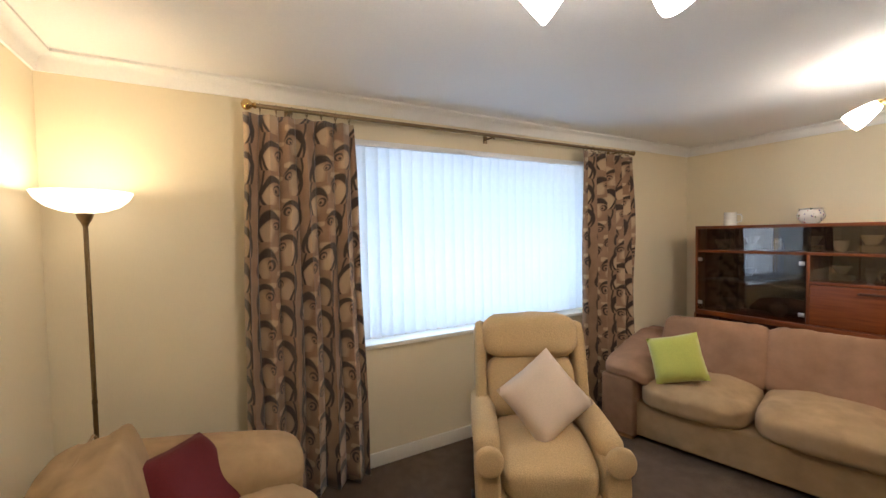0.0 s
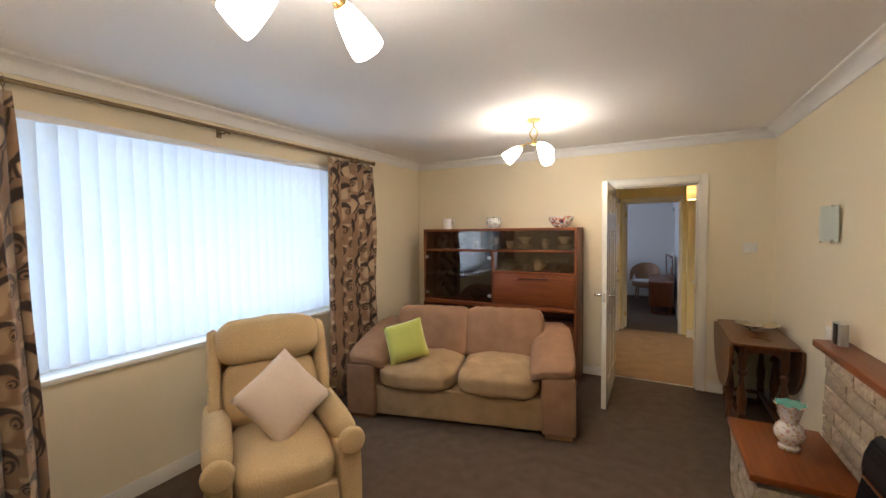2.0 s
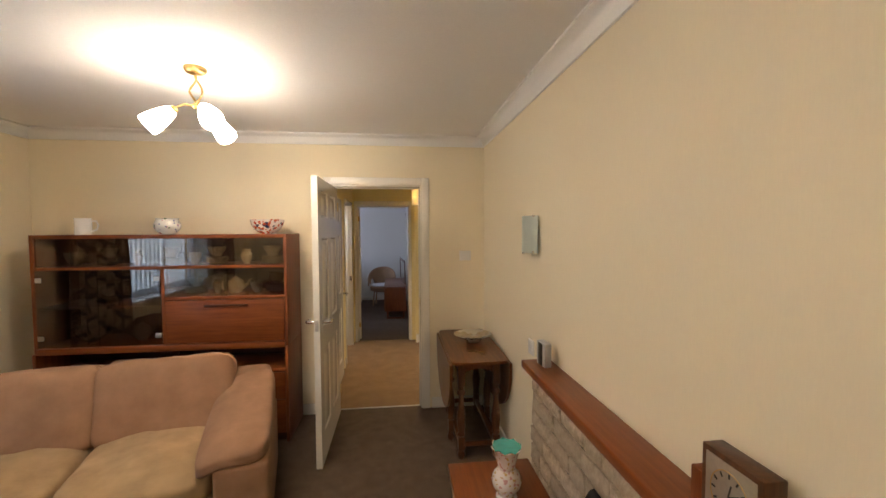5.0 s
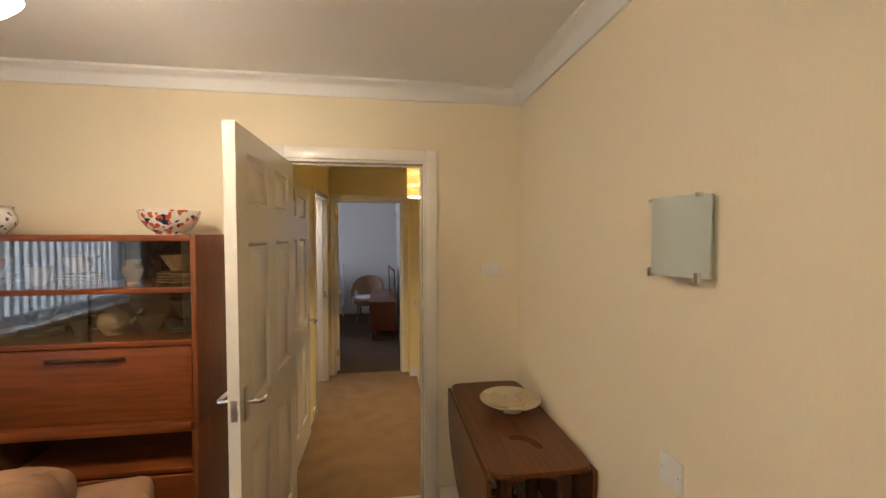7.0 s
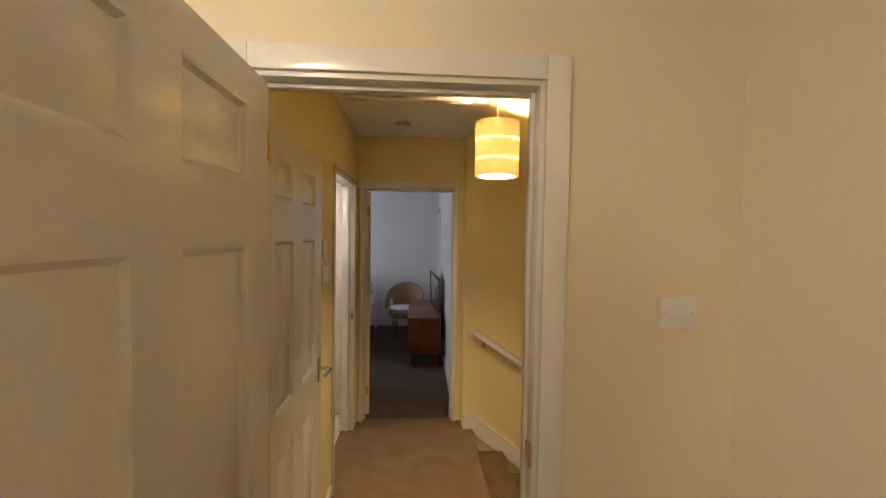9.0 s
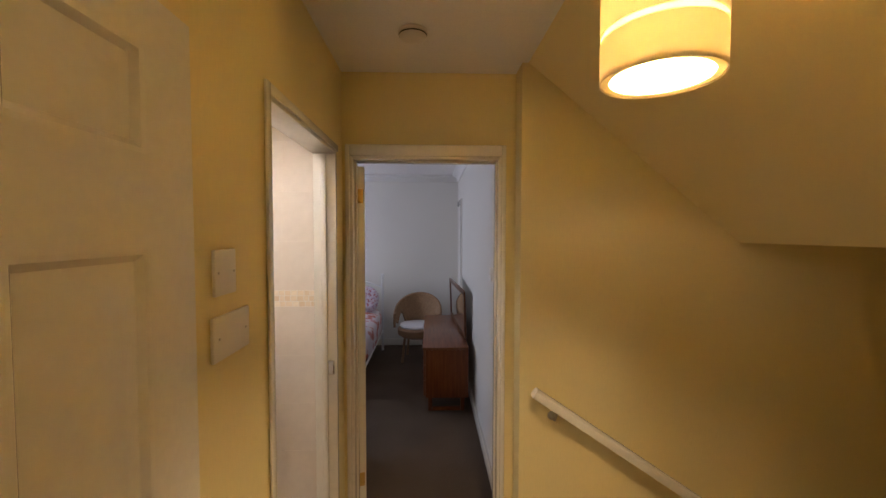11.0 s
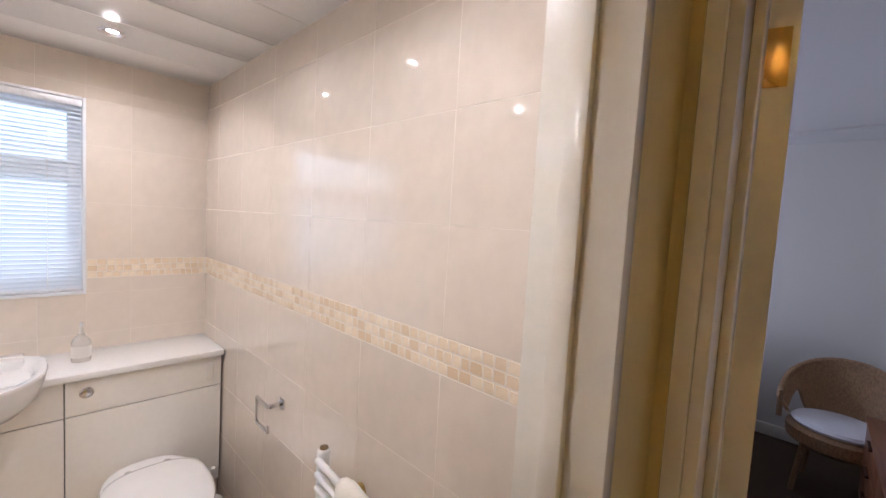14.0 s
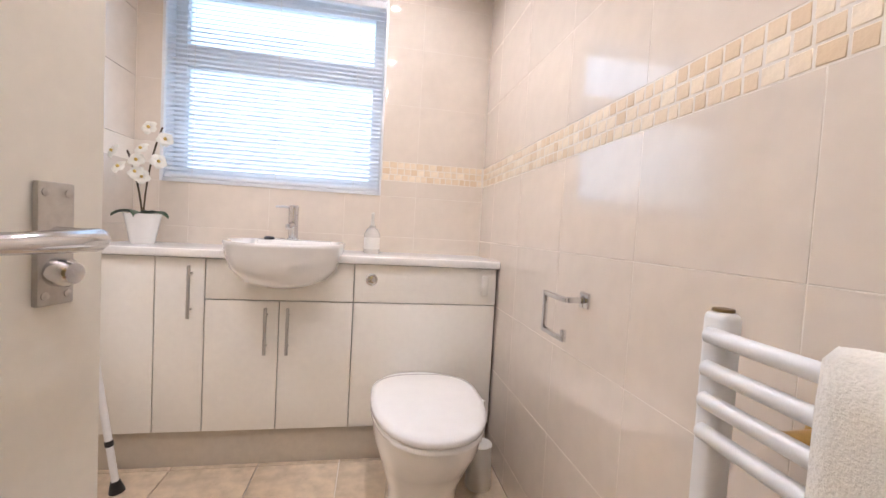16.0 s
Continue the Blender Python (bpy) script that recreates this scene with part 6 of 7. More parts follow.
for i in range(n):
    xa, xb = BX0 + i * w + 0.002, BX0 + (i + 1) * w - 0.002
    hole = [x for x in (-0.80, -0.05, 0.66) if xa < x < xb]
    if not hole:
        box(xa, xb, BY0, BY1, BH, BH + 0.011, 0.002, 2, cl)
        continue
    h0, h1 = hole[0] - 0.030, hole[0] + 0.030
    box(xa, h0, BY0, BY1, BH, BH + 0.011, 0, 2, cl), box(h1, xb, BY0, BY1, BH, BH + 0.011, 0, 2, cl)
    for ya, yb in ((BY0, 6.97), (7.03, 7.77), (7.83, BY1)):
        box(h0, h1, ya, yb, BH, BH + 0.011, 0, 2, cl)
structure("ceiling_bathroom", cl, PANEL, "white panelled bathroom ceiling", "ceiling")
structure("window_reveal", boxes([(BX0 - 0.16, BX0 + 0.002, VY0 - 0.001, VY0 + 0.012, VZ0, VZ1), (BX0 - 0.16, BX0 + 0.002, VY1 - 0.012, VY1 + 0.001, VZ0, VZ1), (BX0 - 0.16, BX0 + 0.006, VY0 + 0.012, VY1 - 0.012, VZ0 - 0.001, VZ0 + 0.014), (BX0 - 0.16, BX0 + 0.002, VY0 + 0.012, VY1 - 0.012, VZ1 - 0.012, VZ1 + 0.001)], 0.002), UPVC, "white plastic window reveal", "window trim")

tile_cache = {}


def tile_mesh(w, h, mat, name="tile", depth=0.007, bev=0.0007):
    key = (round(w, 3), round(h, 3), mat.name)
    if key not in tile_cache:
        tile_cache[key] = finish(name, box(-w / 2, w / 2, -depth, 0, -h / 2, h / 2, bev, 1), mat)
    return tile_cache[key]


def lay(parent, place, a0, a1, z0, z1, mat=TILE, gap=0.0013):
    """One tile between a0 and a1 along the wall, and z0 and z1."""
    if a1 - a0 < 0.012 or z1 - z0 < 0.012:
        return
    ob = new("tile", tile_mesh(a1 - a0 - gap, z1 - z0 - gap, mat))
    ob.parent, ob.matrix_basis = parent, place((a0 + a1) / 2, (z0 + z1) / 2)


ROWS_Z = [0.0, 0.113, 0.382, 0.651, 0.920, 1.189]
UP_Z = [1.281, 1.550, 1.819, 2.088, BH]
BANDS = list(zip(ROWS_Z, ROWS_Z[1:])) + list(zip(UP_Z, UP_Z[1:]))
right_place = lambda s, z: Matrix.Translation((s, BY1 + 0.0052, z))
win_place = lambda s, z: Matrix.Translation((BX0 - 0.0055, s, z)) @ pose(0, 0, 0, 0, 0, 90)
left_place = lambda s, z: Matrix.Translation((s, BY0 - 0.0055, z)) @ pose(0, 0, 0, 0, 0, 180)
cols = [BX0 + 0.002] + [0.97 - 0.335 * k for k in range(6, -1, -1)] + [1.036]
for z0, z1 in BANDS:
    for a, b in zip(cols, cols[1:]):
        lay(bw_right, right_place, a, b, z0, z1)
    for a, b in zip([BX0 + 0.002, -0.8, -0.465, -0.13], [-0.8, -0.465, -0.13, 0.205]):
        lay(bw_left, left_place, a, b, z0, z1)
ycols = sorted([6.702, 6.92, 7.255, 7.59, 7.925, 8.258, VY0, VY1])
zrows = sorted(set([z for p in BANDS for z in p] + [VZ0, VZ1]))
for z0, z1 in zip(zrows, zrows[1:]):
    for a, b in zip(ycols, ycols[1:]):
        inside_win = a >= VY0 - 1e-4 and b <= VY1 + 1e-4 and z0 >= VZ0 - 1e-4 and z1 <= VZ1 + 1e-4
        band = z0 >= 1.188 and z1 <= 1.282
        if not inside_win and not band:
            lay(bw_win, win_place, a, b, z0, z1)


def mosaic(parent, place, a0, a1):
    """Three rows of small stone pieces, of uneven width and set a little uneven."""
    rm = random.Random(int(a1 * 100))
    for r in range(3):
        at = a0
        while at < a1 - 0.012:
            w = min(rm.choice((0.027, 0.031, 0.034, 0.038)), a1 - at)
            ob = new("mosaic_tile", tile_mesh(w - 0.0026, 0.0282, MOSAIC, "mosaic_tile", 0.0072, 0.0018))
            ob.parent = parent
            ob.matrix_basis = place(at + w / 2, 1.189 + 0.0153 + r * 0.0307 + rm.uniform(-0.0005, 0.0005)) @ Matrix.Translation((0, rm.uniform(-0.0004, 0.0003), 0)) @ pose(0, 0, 0, 0, rm.uniform(-0.9, 0.9), 0)
            at += w


mosaic(bw_right, right_place, BX0 + 0.008, 1.034)
mosaic(bw_win, win_place, VY1 + 0.003, 8.252)
fl = bpy.data.objects["floor_bathroom"]
fcols = [BX0 + 0.001 + 0.3255 * k for k in range(8)]
frows = [BY0 + 0.001 + 0.3115 * k for k in range(6)]
for a, b in zip(fcols, fcols[1:]):
    for c, e in zip(frows, frows[1:]):
        ob = new("tile", tile_mesh(b - a - 0.004, e - c - 0.004, FLOOR_TILE))
        ob.parent, ob.matrix_basis = fl, Matrix.Translation(((a + b) / 2, (c + e) / 2, -0.0065)) @ pose(0, 0, 0, -90)

# window, glass and venetian blind
bwin = thing("window_3", "white plastic bathroom window behind a venetian blind", "window", kind="structure")
part("window_frame", boxes([(-1.39, -1.33, VY0, VY1, VZ0, VZ0 + 0.06), (-1.39, -1.33, VY0, VY1, VZ1 - 0.06, VZ1), (-1.39, -1.33, VY0, VY0 + 0.06, VZ0 + 0.06, VZ1 - 0.06), (-1.39, -1.33, VY1 - 0.06, VY1, VZ0 + 0.06, VZ1 - 0.06), (-1.39, -1.33, VY0 + 0.06, VY1 - 0.06, 1.645, 1.745)], 0.005), UPVC, bwin)
for a, b in ((VZ0 + 0.06, 1.645), (1.745, VZ1 - 0.06)):
    g = part("pane", box(-1.365, -1.358, VY0 + 0.06, VY1 - 0.06, a, b), FROST, bwin)
    g.visible_shadow = False
part("window_latch", boxes([(-1.33, -1.315, 7.60, 7.62, 1.67, 1.73)], 0.003), UPVC, bwin)
vb = thing("venetian_blind", "white venetian blind, slats half open", "blind")
part("head_rail", box(-1.268, -1.236, VY0 + 0.014, VY1 - 0.014, VZ1 - 0.045, VZ1 - 0.014, 0.003), UPVC, vb)
part("bottom_rail", box(-1.265, -1.241, VY0 + 0.016, VY1 - 0.016, VZ0 + 0.018, VZ0 + 0.030, 0.003), UPVC, vb)
bm = bmesh.new()
rr = [[bm.verts.new((0.0125 * (k - 2) / 2, y, 0.0022 * (1 - ((k - 2) / 2) ** 2))) for k in range(5)] for y in (VY0 + 0.016, VY1 - 0.016)]
for k in range(4):
    bm.faces.new((rr[0][k], rr[0][k + 1], rr[1][k + 1], rr[1][k]))
slat_b = finish("slat", bm, SLAT, 60)
nsl = 42
for i in range(nsl):
    ob = new("slat", slat_b)
    ob.parent = vb
    ob.matrix_basis = Matrix.Translation((-1.252, 0, VZ0 + 0.038 + (VZ1 - VZ0 - 0.095) * i / (nsl - 1))) @ pose(0, 0, 0, 0, 38 if i < 33 else 30)
for y in (VY0 + 0.13, (VY0 + VY1) / 2, VY1 - 0.13):
    part("ladder_cord", tube([(-1.238, y, VZ0 + 0.03), (-1.238, y, VZ1 - 0.04)], 0.0012, 5), PLASTIC, vb)

# downlights
for x, y in ((-0.80, 7.80), (-0.05, 7.0), (-0.05, 7.82), (0.66, 7.0), (0.66, 7.80)):
    dl = thing("downlight", "round chrome recessed ceiling light, lit", "ceiling light", pose(x, y, BH), "bathroom downlights")
    part("bezel", lathe([(0.0205, 0.006), (0.0298, 0.0), (0.034, -0.001), (0.043, -0.0005), (0.0445, -0.003), (0.040, -0.006), (0.031, -0.005), (0.0195, 0.0062), (0.0205, 0.006)], 28, closed=True), CHROME, dl)
    part("lamp", lathe([(0.0, 0.0065), (0.0200, 0.0065), (0.0195, 0.0048), (0.0, 0.0030)], 24), SPOT, dl, "glowing lamp face")

# vanity furniture
UX = -0.905
CAB = "fitted bathroom furniture"


def handle_bar(parent, y, z0, z1):
    bm = tube([(UX + 0.030, y, z0), (UX + 0.030, y, z1)], 0.006, 10)
    for z in (z0 + 0.03, z1 - 0.03):
        tube([(UX + 0.001, y, z), (UX + 0.030, y, z)], 0.004, 8, bm)
    part("handle", bm, SATIN, parent, "brushed steel bar handle")


def unit(label, y0, y1, fronts):
    ob = thing("bathroom_cabinet", label, "cabinet", group=CAB)
    part("carcass", box(-1.225, UX - 0.019, y0 + 0.001, y1 - 0.001, 0.15, 0.813), VANITY, ob)
    for name, a, b, z0, z1, hy in fronts:
        f = part(name, box(UX - 0.018, UX, a + 0.0018, b - 0.0018, z0 + 0.0018, z1 - 0.0018, 0.0015), VANITY, ob, "cream panel front")
        if hy:
            handle_bar(f, hy, *(0.455, 0.635) if z1 < 0.7 else (0.59, 0.785))
    return ob


unit("cream end cabinet with one plain panel", 6.705, 6.95, [("panel", 6.705, 6.95, 0.15, 0.813, None)])
unit("narrow cream cabinet with a bar handle", 6.95, 7.12, [("door", 6.95, 7.12, 0.15, 0.813, 7.075)])
unit("cream basin cabinet with two doors", 7.12, 7.663, [("door", 7.12, 7.385, 0.15, 0.658, 7.342), ("door", 7.385, 7.663, 0.15, 0.658, 7.422), ("panel", 7.12, 7.663, 0.658, 0.813, None)])
wc = unit("cream cistern cabinet behind the toilet", 7.663, 8.251, [("panel", 7.663, 8.251, 0.15, 0.658, None), ("panel", 7.663, 8.251, 0.658, 0.813, None)])
part("flush_button", lathe([(0.0, 0.0), (0.022, 0.0), (0.024, 0.004), (0.018, 0.007), (0.015, 0.004), (0.0, 0.006)], 24, m=Matrix.Translation((UX, 7.731, 0.752)) @ pose(0, 0, 0, 0, 90)), CHROME, wc, "chrome flush button")
solo("plinth_board", box(-1.2, UX - 0.03, 6.705, 8.251, 0.0, 0.148, 0.002), surface("pale_plinth", (0.60, 0.53, 0.43), 0.4, grain=40, vary=0.05), "plain beige plinth under the cabinets", "plinth")
solo("worktop", box(-1.236, -0.878, 6.703, 8.256, 0.8145, 0.846, 0.006, 3), TOP, "white worktop over the bathroom cabinets", "worktop")

ba = thing("basin", "white semi-recessed ceramic basin", "basin", pose(-0.945, 7.400, -0.012))
bm = bmesh.new()
ring_h = [(1.0, 0.885), (1.015, 0.893), (1.0, 0.9), (0.90, 0.898), (0.82, 0.875), (0.70, 0.82), (0.45, 0.785), (0.05, 0.778)]
out_h = [(1.0, 0.885), (0.985, 0.855), (0.90, 0.80), (0.72, 0.755), (0.40, 0.728), (0.05, 0.722)]


def basin_ring(k, z):
    pts = []
    for i in range(40):
        q = 2 * math.pi * i / 40
        c, s = math.cos(q), math.sin(q)
        pts.append(bm.verts.new((0.275 * k * (c if c > 0 else 0.70 * math.copysign(abs(c) ** 0.5, c)), 0.215 * k * math.copysign(abs(s) ** 0.82, s), z)))
    return pts


for seq in (ring_h, out_h):
    prev = None
    for k, z in seq:
        cur = basin_ring(k, z)
        if prev:
            for i in range(40):
                bm.faces.new((prev[i], prev[(i + 1) % 40], cur[(i + 1) % 40], cur[i]))
        prev = cur
    bm.faces.new(prev)
bmesh.ops.remove_doubles(bm, verts=bm.verts, dist=1e-5)
part("bowl", bm, CERAMIC, ba, smooth=60)
part("tap_ledge", box(-0.235, -0.12, -0.15, 0.15, 0.85, 0.8985, 0.008, 3), CERAMIC, ba)
part("overflow", lathe([(0.0, 0.0), (0.010, 0.0), (0.011, 0.003), (0.0, 0.003)], 14, m=Matrix.Translation((-0.15, 0.0, 0.868)) @ pose(0, 0, 0, 0, 90)), CHROME, ba, "chrome overflow ring")
tap = thing("mixer_tap", "chrome single-lever basin mixer tap", "tap", pose(-1.125, 7.385, 0.8867))
bm = lathe([(0.0, 0.0), (0.024, 0.0), (0.025, 0.006), (0.021, 0.010), (0.021, 0.105), (0.0215, 0.108), (0.022, 0.112), (0.022, 0.145), (0.019, 0.15), (0.0, 0.151)], 22)
part("body", bm, CHROME, tap)
part("spout", tube([(0.012, 0, 0.068), (0.06, 0, 0.064), (0.105, 0, 0.058), (0.108, 0, 0.050)], [0.013, 0.012, 0.0115, 0.011], 12), CHROME, tap)
part("lever", tube([(0.0, -0.01, 0.138), (0.0, -0.04, 0.142), (0.0, -0.075, 0.14)], [0.006, 0.005, 0.0045], 8), CHROME, tap, "slim lever")
plug = thing("basin_plug", "black basin plug on a chain lying on the rim", "plug", pose(-1.075, 7.30, 0.8870))
part("stopper", lathe([(0.0, 0.0), (0.02, 0.0), (0.022, 0.006), (0.016, 0.012), (0.0, 0.013)], 18), BLACKP, plug)
part("chain", tube([(0.0, 0.0, 0.012), (-0.02, 0.03, 0.004), (-0.05, 0.05, 0.003)], 0.002, 6), CHROME, plug)

so = thing("soap_dispenser", "clear plastic soap pump bottle on the worktop", "soap bottle", pose(-1.06, 7.725, 0.8465))
part("bottle", lathe([(0.0, 0.0), (0.032, 0.0), (0.034, 0.006), (0.034, 0.085), (0.024, 0.105), (0.013, 0.112), (0.013, 0.122), (0.0, 0.122)], 22), surface("clear_soap_plastic", (0.70, 0.66, 0.60), 0.12, vary=0.03, coat=0.5), so)
part("label", lathe([(0.0345, 0.02), (0.0345, 0.07), (0.034, 0.07), (0.034, 0.02), (0.0345, 0.02)], 22, closed=True), PLASTIC, so, "white paper label")
part("pump", tube([(0, 0, 0.12), (0, 0, 0.165), (0.012, 0, 0.172), (0.05, 0, 0.168)], [0.009, 0.006, 0.007, 0.005], 10), PLASTIC, so, "white pump head")

orc = thing("orchid", "white artificial orchid in a white pot", "plant", pose(-1.05, 6.835, 0.8465))
part("pot", lathe([(0.0, 0.0), (0.038, 0.0), (0.042, 0.01), (0.060, 0.105), (0.064, 0.118), (0.060, 0.118), (0.055, 0.10), (0.0, 0.098)], 26), CERAMIC, orc, "white flared pot")
rng = random.Random(3)


def leaf_bm(length, width, m):
    bm = bmesh.new()
    rows_l = []
    for i in range(9):
        f = i / 8
        wd = width * math.sin(math.pi * min(1, f * 0.92 + 0.06)) ** 0.7
        rows_l.append([bm.verts.new(m @ Vector((f * length, s * wd, 0.035 * math.sin(2.0 * f) - 0.03 * f * f + 0.010 * abs(s)))) for s in (-1, 0, 1)])
    for a, b in zip(rows_l, rows_l[1:]):
        for k in range(2):
            bm.faces.new((a[k], a[k + 1], b[k + 1], b[k]))
    return bm


for q in (10, 80, 150, 215, 290):
    part("leaf", leaf_bm(0.10, 0.024, Matrix.Translation((0, 0, 0.10)) @ pose(0, 0, 0, 0, 0, q)), LEAF, orc, "dark strap leaf", 180)


def flower(m):
    bm = bmesh.new()
    for k in range(5):
        pm = m @ pose(0, 0, 0, 0, 0, 72 * k)
        rows_f = []
        for i in range(6):
            f = i / 5
            wd = 0.015 * math.sin(math.pi * min(1, 0.1 + 0.85 * f)) ** 0.6
            rows_f.append([bm.verts.new(pm @ Vector((0.003 + f * 0.027, s * wd, 0.006 * math.sin(3 * f) - 0.004 * abs(s)))) for s in (-1, 0, 1)])
        for a, b in zip(rows_f, rows_f[1:]):
            for c in range(2):
                bm.faces.new((a[c], a[c + 1], b[c + 1], b[c]))
    return bm


for sx, sy, top in ((0.0, 0.012, 0.40), (0.0, -0.03, 0.30)):
    path = [(sx * f, sy * f + 0.05 * f * f * (1 if sy > 0 else -0.6), 0.09 + top * f - 0.03 * f ** 3) for f in [k / 8 for k in range(9)]]
    part("stem", tube(path, 0.0035, 6), STEM, orc, "brown flower stem")
    for k in range(5 if sy > 0 else 4):
        p = Vector(path[8 - k])
        s = 1 if k % 2 else -1
        fm = Matrix.Translation(p + Vector((0.025, s * 0.035, -0.01))) @ pose(0, 0, 0, rng.uniform(-20, 20), 70 + rng.uniform(-15, 15), s * 18)
        part("flower", flower(fm), PETAL, orc, "white petals", 180)
        part("flower_throat", lathe([(0.0, 0.0), (0.006, 0.002), (0.005, 0.009), (0.0, 0.012)], 10, m=fm), surface("yellow_throat", (0.6, 0.42, 0.1), 0.6) if "yellow_throat" not in bpy.data.materials else bpy.data.materials["yellow_throat"], orc, "yellow throat")

# toilet
to = thing("toilet", "white ceramic back-to-wall toilet, lid down", "toilet", pose(-0.90, 7.925, 0.0) @ Matrix.Diagonal((1, 1, 0.955, 1)))


def oval(k, z, back=0.0, length=0.60, width=0.175, bm=None):
    pts = []
    for i in range(36):
        q = 2 * math.pi * i / 36
        c, s = math.cos(q), math.sin(q)
        cx = 0.34
        x = cx + (length - cx) * k * c if c > 0 else cx + (cx - back) * k * math.copysign(abs(c) ** 0.55, c)
        pts.append(bm.verts.new((x, width * k * math.copysign(abs(s) ** 0.85, s), z)))
    return pts


def stack(rows_o, **kw):
    bm = bmesh.new()
    prev = None
    for k, z in rows_o:
        cur = oval(k, z, bm=bm, **kw)
        if prev:
            for i in range(36):
                bm.faces.new((prev[i], prev[(i + 1) % 36], cur[(i + 1) % 36], cur[i]))
        else:
            bm.faces.new(cur)
        prev = cur
    bm.faces.new(prev)
    return bm


pan = bmesh.new()
prev = None
for length, width, z in ((0.44, 0.115, 0.0), (0.435, 0.11, 0.06), (0.45, 0.115, 0.15), (0.52, 0.145, 0.25), (0.585, 0.168, 0.33), (0.60, 0.175, 0.385), (0.60, 0.175, 0.395)):
    cur = oval(1.0, z, back=0.0, length=length, width=width, bm=pan)
    if prev:
        for i in range(36):
            pan.faces.new((prev[i], prev[(i + 1) % 36], cur[(i + 1) % 36], cur[i]))
    else:
        pan.faces.new(cur)
    prev = cur
pan.faces.new(prev)
part("pan", pan, CERAMIC, to, smooth=60)
part("seat", stack([(0.97, 0.3965), (1.0, 0.400), (1.0, 0.410), (0.98, 0.414)], back=0.14, length=0.625, width=0.180), CERAMIC, to, "white seat ring", 60)
part("lid", stack([(0.98, 0.4165), (1.0, 0.420), (1.0, 0.432), (0.985, 0.438), (0.90, 0.441), (0.5, 0.443)], back=0.13, length=0.628, width=0.182), CERAMIC, to, "white closed lid", 60)
for s in (-1, 1):
    part("hinge", lathe([(0.0, 0.0), (0.014, 0.0), (0.014, 0.03), (0.0, 0.032)], 14, m=Matrix.Translation((0.12, s * 0.07, 0.396))), CHROME, to, "chrome hinge")
brush = thing("toilet_brush", "white toilet brush in a round holder", "toilet brush", pose(-0.72, 8.165, 0.0))
part("holder", lathe([(0.0, 0.0), (0.048, 0.0), (0.050, 0.01), (0.044, 0.15), (0.046, 0.165), (0.030, 0.17), (0.0, 0.17)], 22), PLASTIC, brush)
part("shaft", lathe([(0.007, 0.165), (0.007, 0.30), (0.012, 0.31), (0.012, 0.33), (0.0, 0.335)], 12), PLASTIC, brush)
solo("air_freshener", box(UX + 0.001, UX + 0.02, 8.185, 8.212, 0.70, 0.785, 0.006, 3), PLASTIC, "slim white air freshener on the cistern cabinet", "air freshener")

# chrome roll holder on the tiles
rh = thing("towel_ring", "square chrome open ring on the tiled wall", "towel ring", pose(-0.205, BY1 - 0.0015, 0.808))
part("mount", box(-0.02, 0.02, -0.008, -0.0005, -0.02, 0.02, 0.002), CHROME, rh)
bm = box(-0.007, 0.007, -0.055, -0.008, -0.007, 0.007, 0.001)
for r in ((-0.118, 0.007, -0.062, -0.050, -0.006, 0.006), (-0.118, -0.107, -0.062, -0.050, -0.105, -0.006), (-0.107, 0.005, -0.062, -0.050, -0.105, -0.094), (-0.006, 0.005, -0.062, -0.050, -0.094, -0.075)):
    box(*r, bev=0.0015, bm=bm)
part("ring", bm, CHROME, rh, "square chrome ring")

# towel radiator
tr = thing("towel_radiator", "white ladder towel radiator on the tiled wall", "towel radiator")
RY = BY1 - 0.095
for x in (0.280, 0.748):
    part("upright", box(x - 0.018, x + 0.018, RY - 0.02, RY + 0.012, 0.14, 0.880, 0.010, 3), WHITEMETAL, tr)
    part("end_cap", lathe([(0.0, 0.0), (0.013, 0.0), (0.012, 0.004), (0.0, 0.005)], 14, m=Matrix.Translation((x, RY - 0.004, 0.880))), OLDBRASS, tr, "brass end cap")
for z in (0.850, 0.808, 0.768, 0.728, 0.60, 0.56, 0.52, 0.48, 0.44, 0.31, 0.27, 0.23, 0.19):
    part("rung", tube([(0.280 + 0.468 * k / 8, RY - 0.022 - 0.012 * math.sin(math.pi * k / 8), z) for k in range(9)], 0.0105, 10), WHITEMETAL, tr, "round rung")
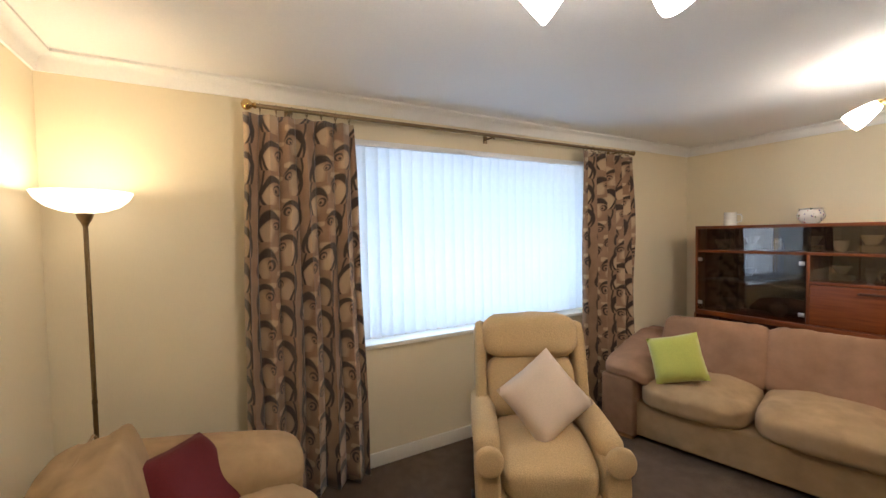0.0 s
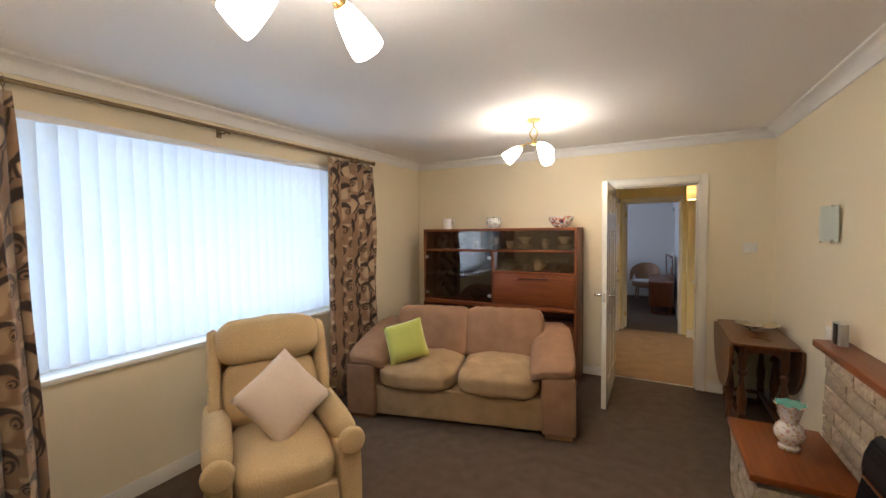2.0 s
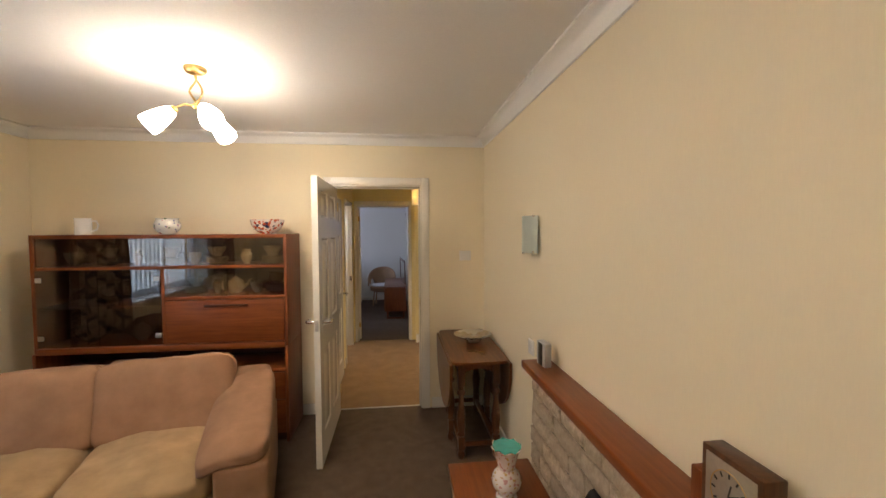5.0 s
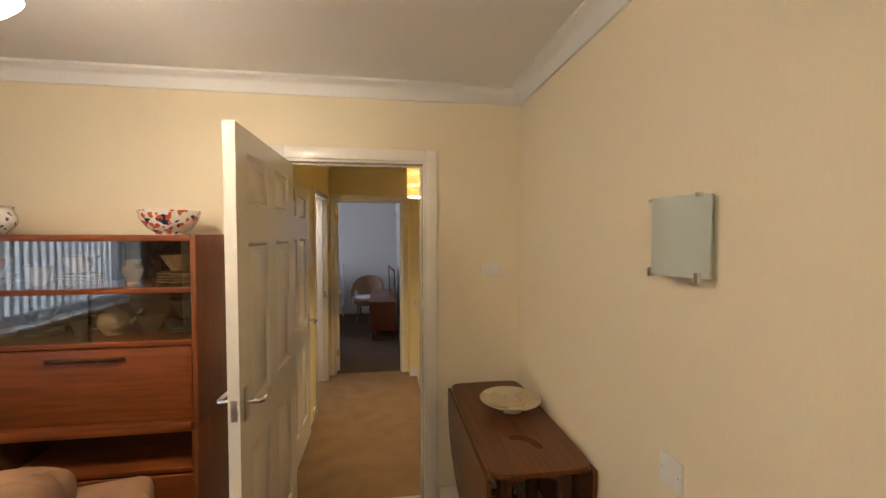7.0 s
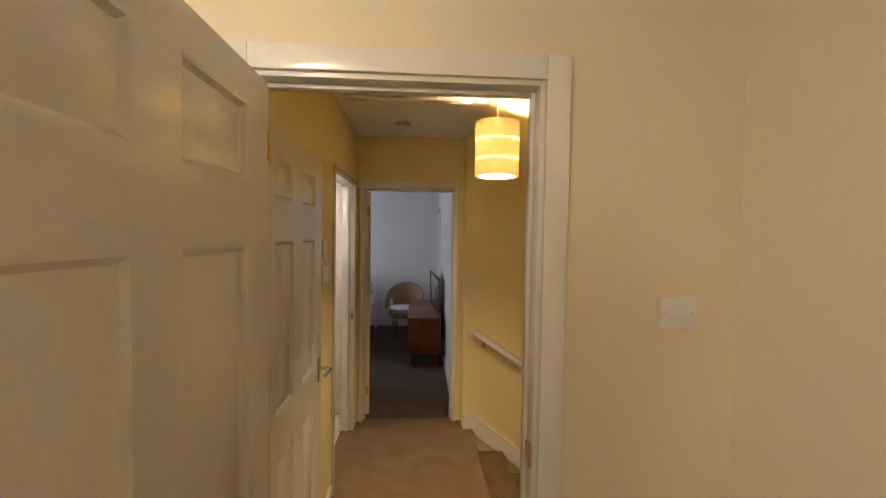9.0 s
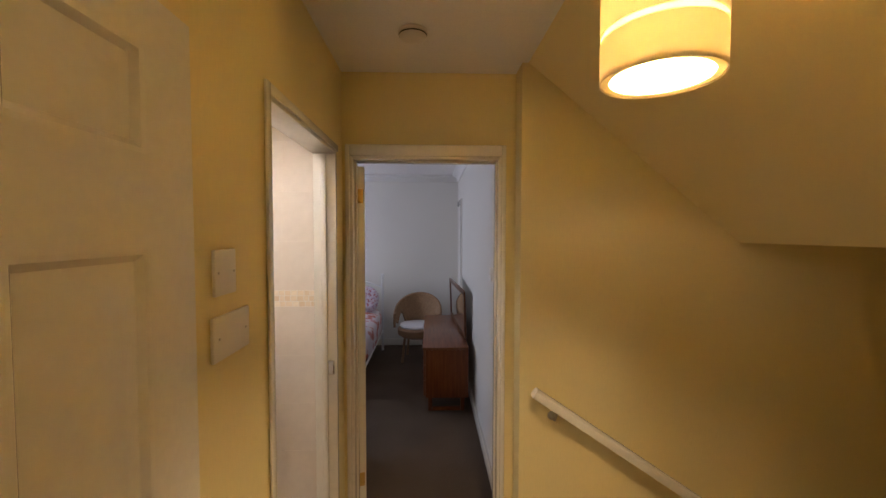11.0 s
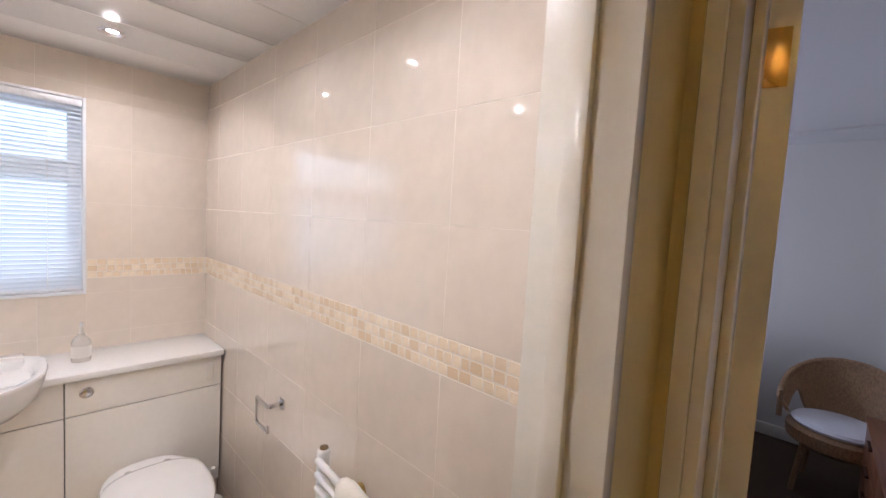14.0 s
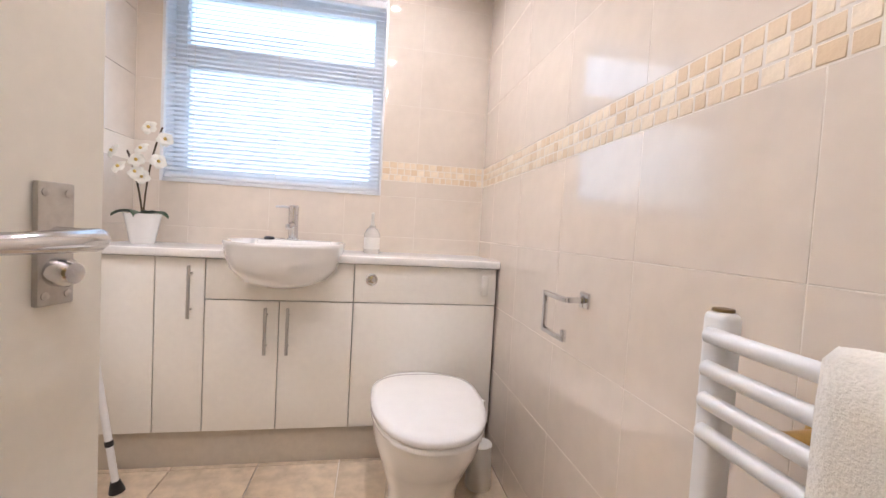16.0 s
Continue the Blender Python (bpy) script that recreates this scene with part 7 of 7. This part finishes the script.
for z in (0.742, 0.29):
    part("fixing", lathe([(0.0, 0.0), (0.02, 0.0), (0.022, 0.008), (0.013, 0.014), (0.012, 0.07), (0.0, 0.07)], 16, m=Matrix.Translation((0.340, BY1 - 0.0015, z)) @ pose(0, 0, 0, 90)), BRASS, tr, "brass wall fixing")
    part("fixing", lathe([(0.0, 0.0), (0.02, 0.0), (0.022, 0.008), (0.013, 0.014), (0.012, 0.07), (0.0, 0.07)], 16, m=Matrix.Translation((0.597, BY1 - 0.0015, z)) @ pose(0, 0, 0, 90)), BRASS, tr, "brass wall fixing")
bm = bmesh.new()
tw = [(RY + 0.000, 0.55), (RY - 0.004, 0.70), (RY - 0.008, 0.82), (RY - 0.02, 0.848), (RY - 0.038, 0.853), (RY - 0.054, 0.842), (RY - 0.058, 0.80), (RY - 0.060, 0.62), (RY - 0.058, 0.44)]
g2 = []
for i in range(13):
    f = i / 12
    g2.append([bm.verts.new((0.430 + 0.205 * f, y + 0.004 * noise.noise(Vector((f * 6, z * 5, 2))), z + 0.027 + 0.004 * math.sin(f * 9))) for y, z in tw])
for a, b in zip(g2, g2[1:]):
    for k in range(len(tw) - 1):
        bm.faces.new((a[k], a[k + 1], b[k + 1], b[k]))
tw_ob = solo("towel", bm, TOWEL, "folded cream towel over the radiator", "towel", smooth=180)
tw_ob.modifiers.new("thickness", "SOLIDIFY").thickness = 0.010

stick = thing("walking_stick", "white metal stick with a black rubber foot beside the cabinets", "walking stick", pose(-0.80, 6.90, 0.0, 9, 0, 0))
part("shaft", lathe([(0.0, 0.03), (0.011, 0.03), (0.011, 0.62), (0.0, 0.62)], 14), WHITEMETAL, stick)
part("collar", lathe([(0.012, 0.165), (0.013, 0.17), (0.013, 0.18), (0.012, 0.185), (0.011, 0.185), (0.011, 0.165)], 14, closed=True), BLACKP, stick)
part("rubber_foot", lathe([(0.0, 0.0), (0.024, 0.0), (0.022, 0.012), (0.014, 0.04), (0.0, 0.042)], 16), BLACKP, stick, "black rubber foot")
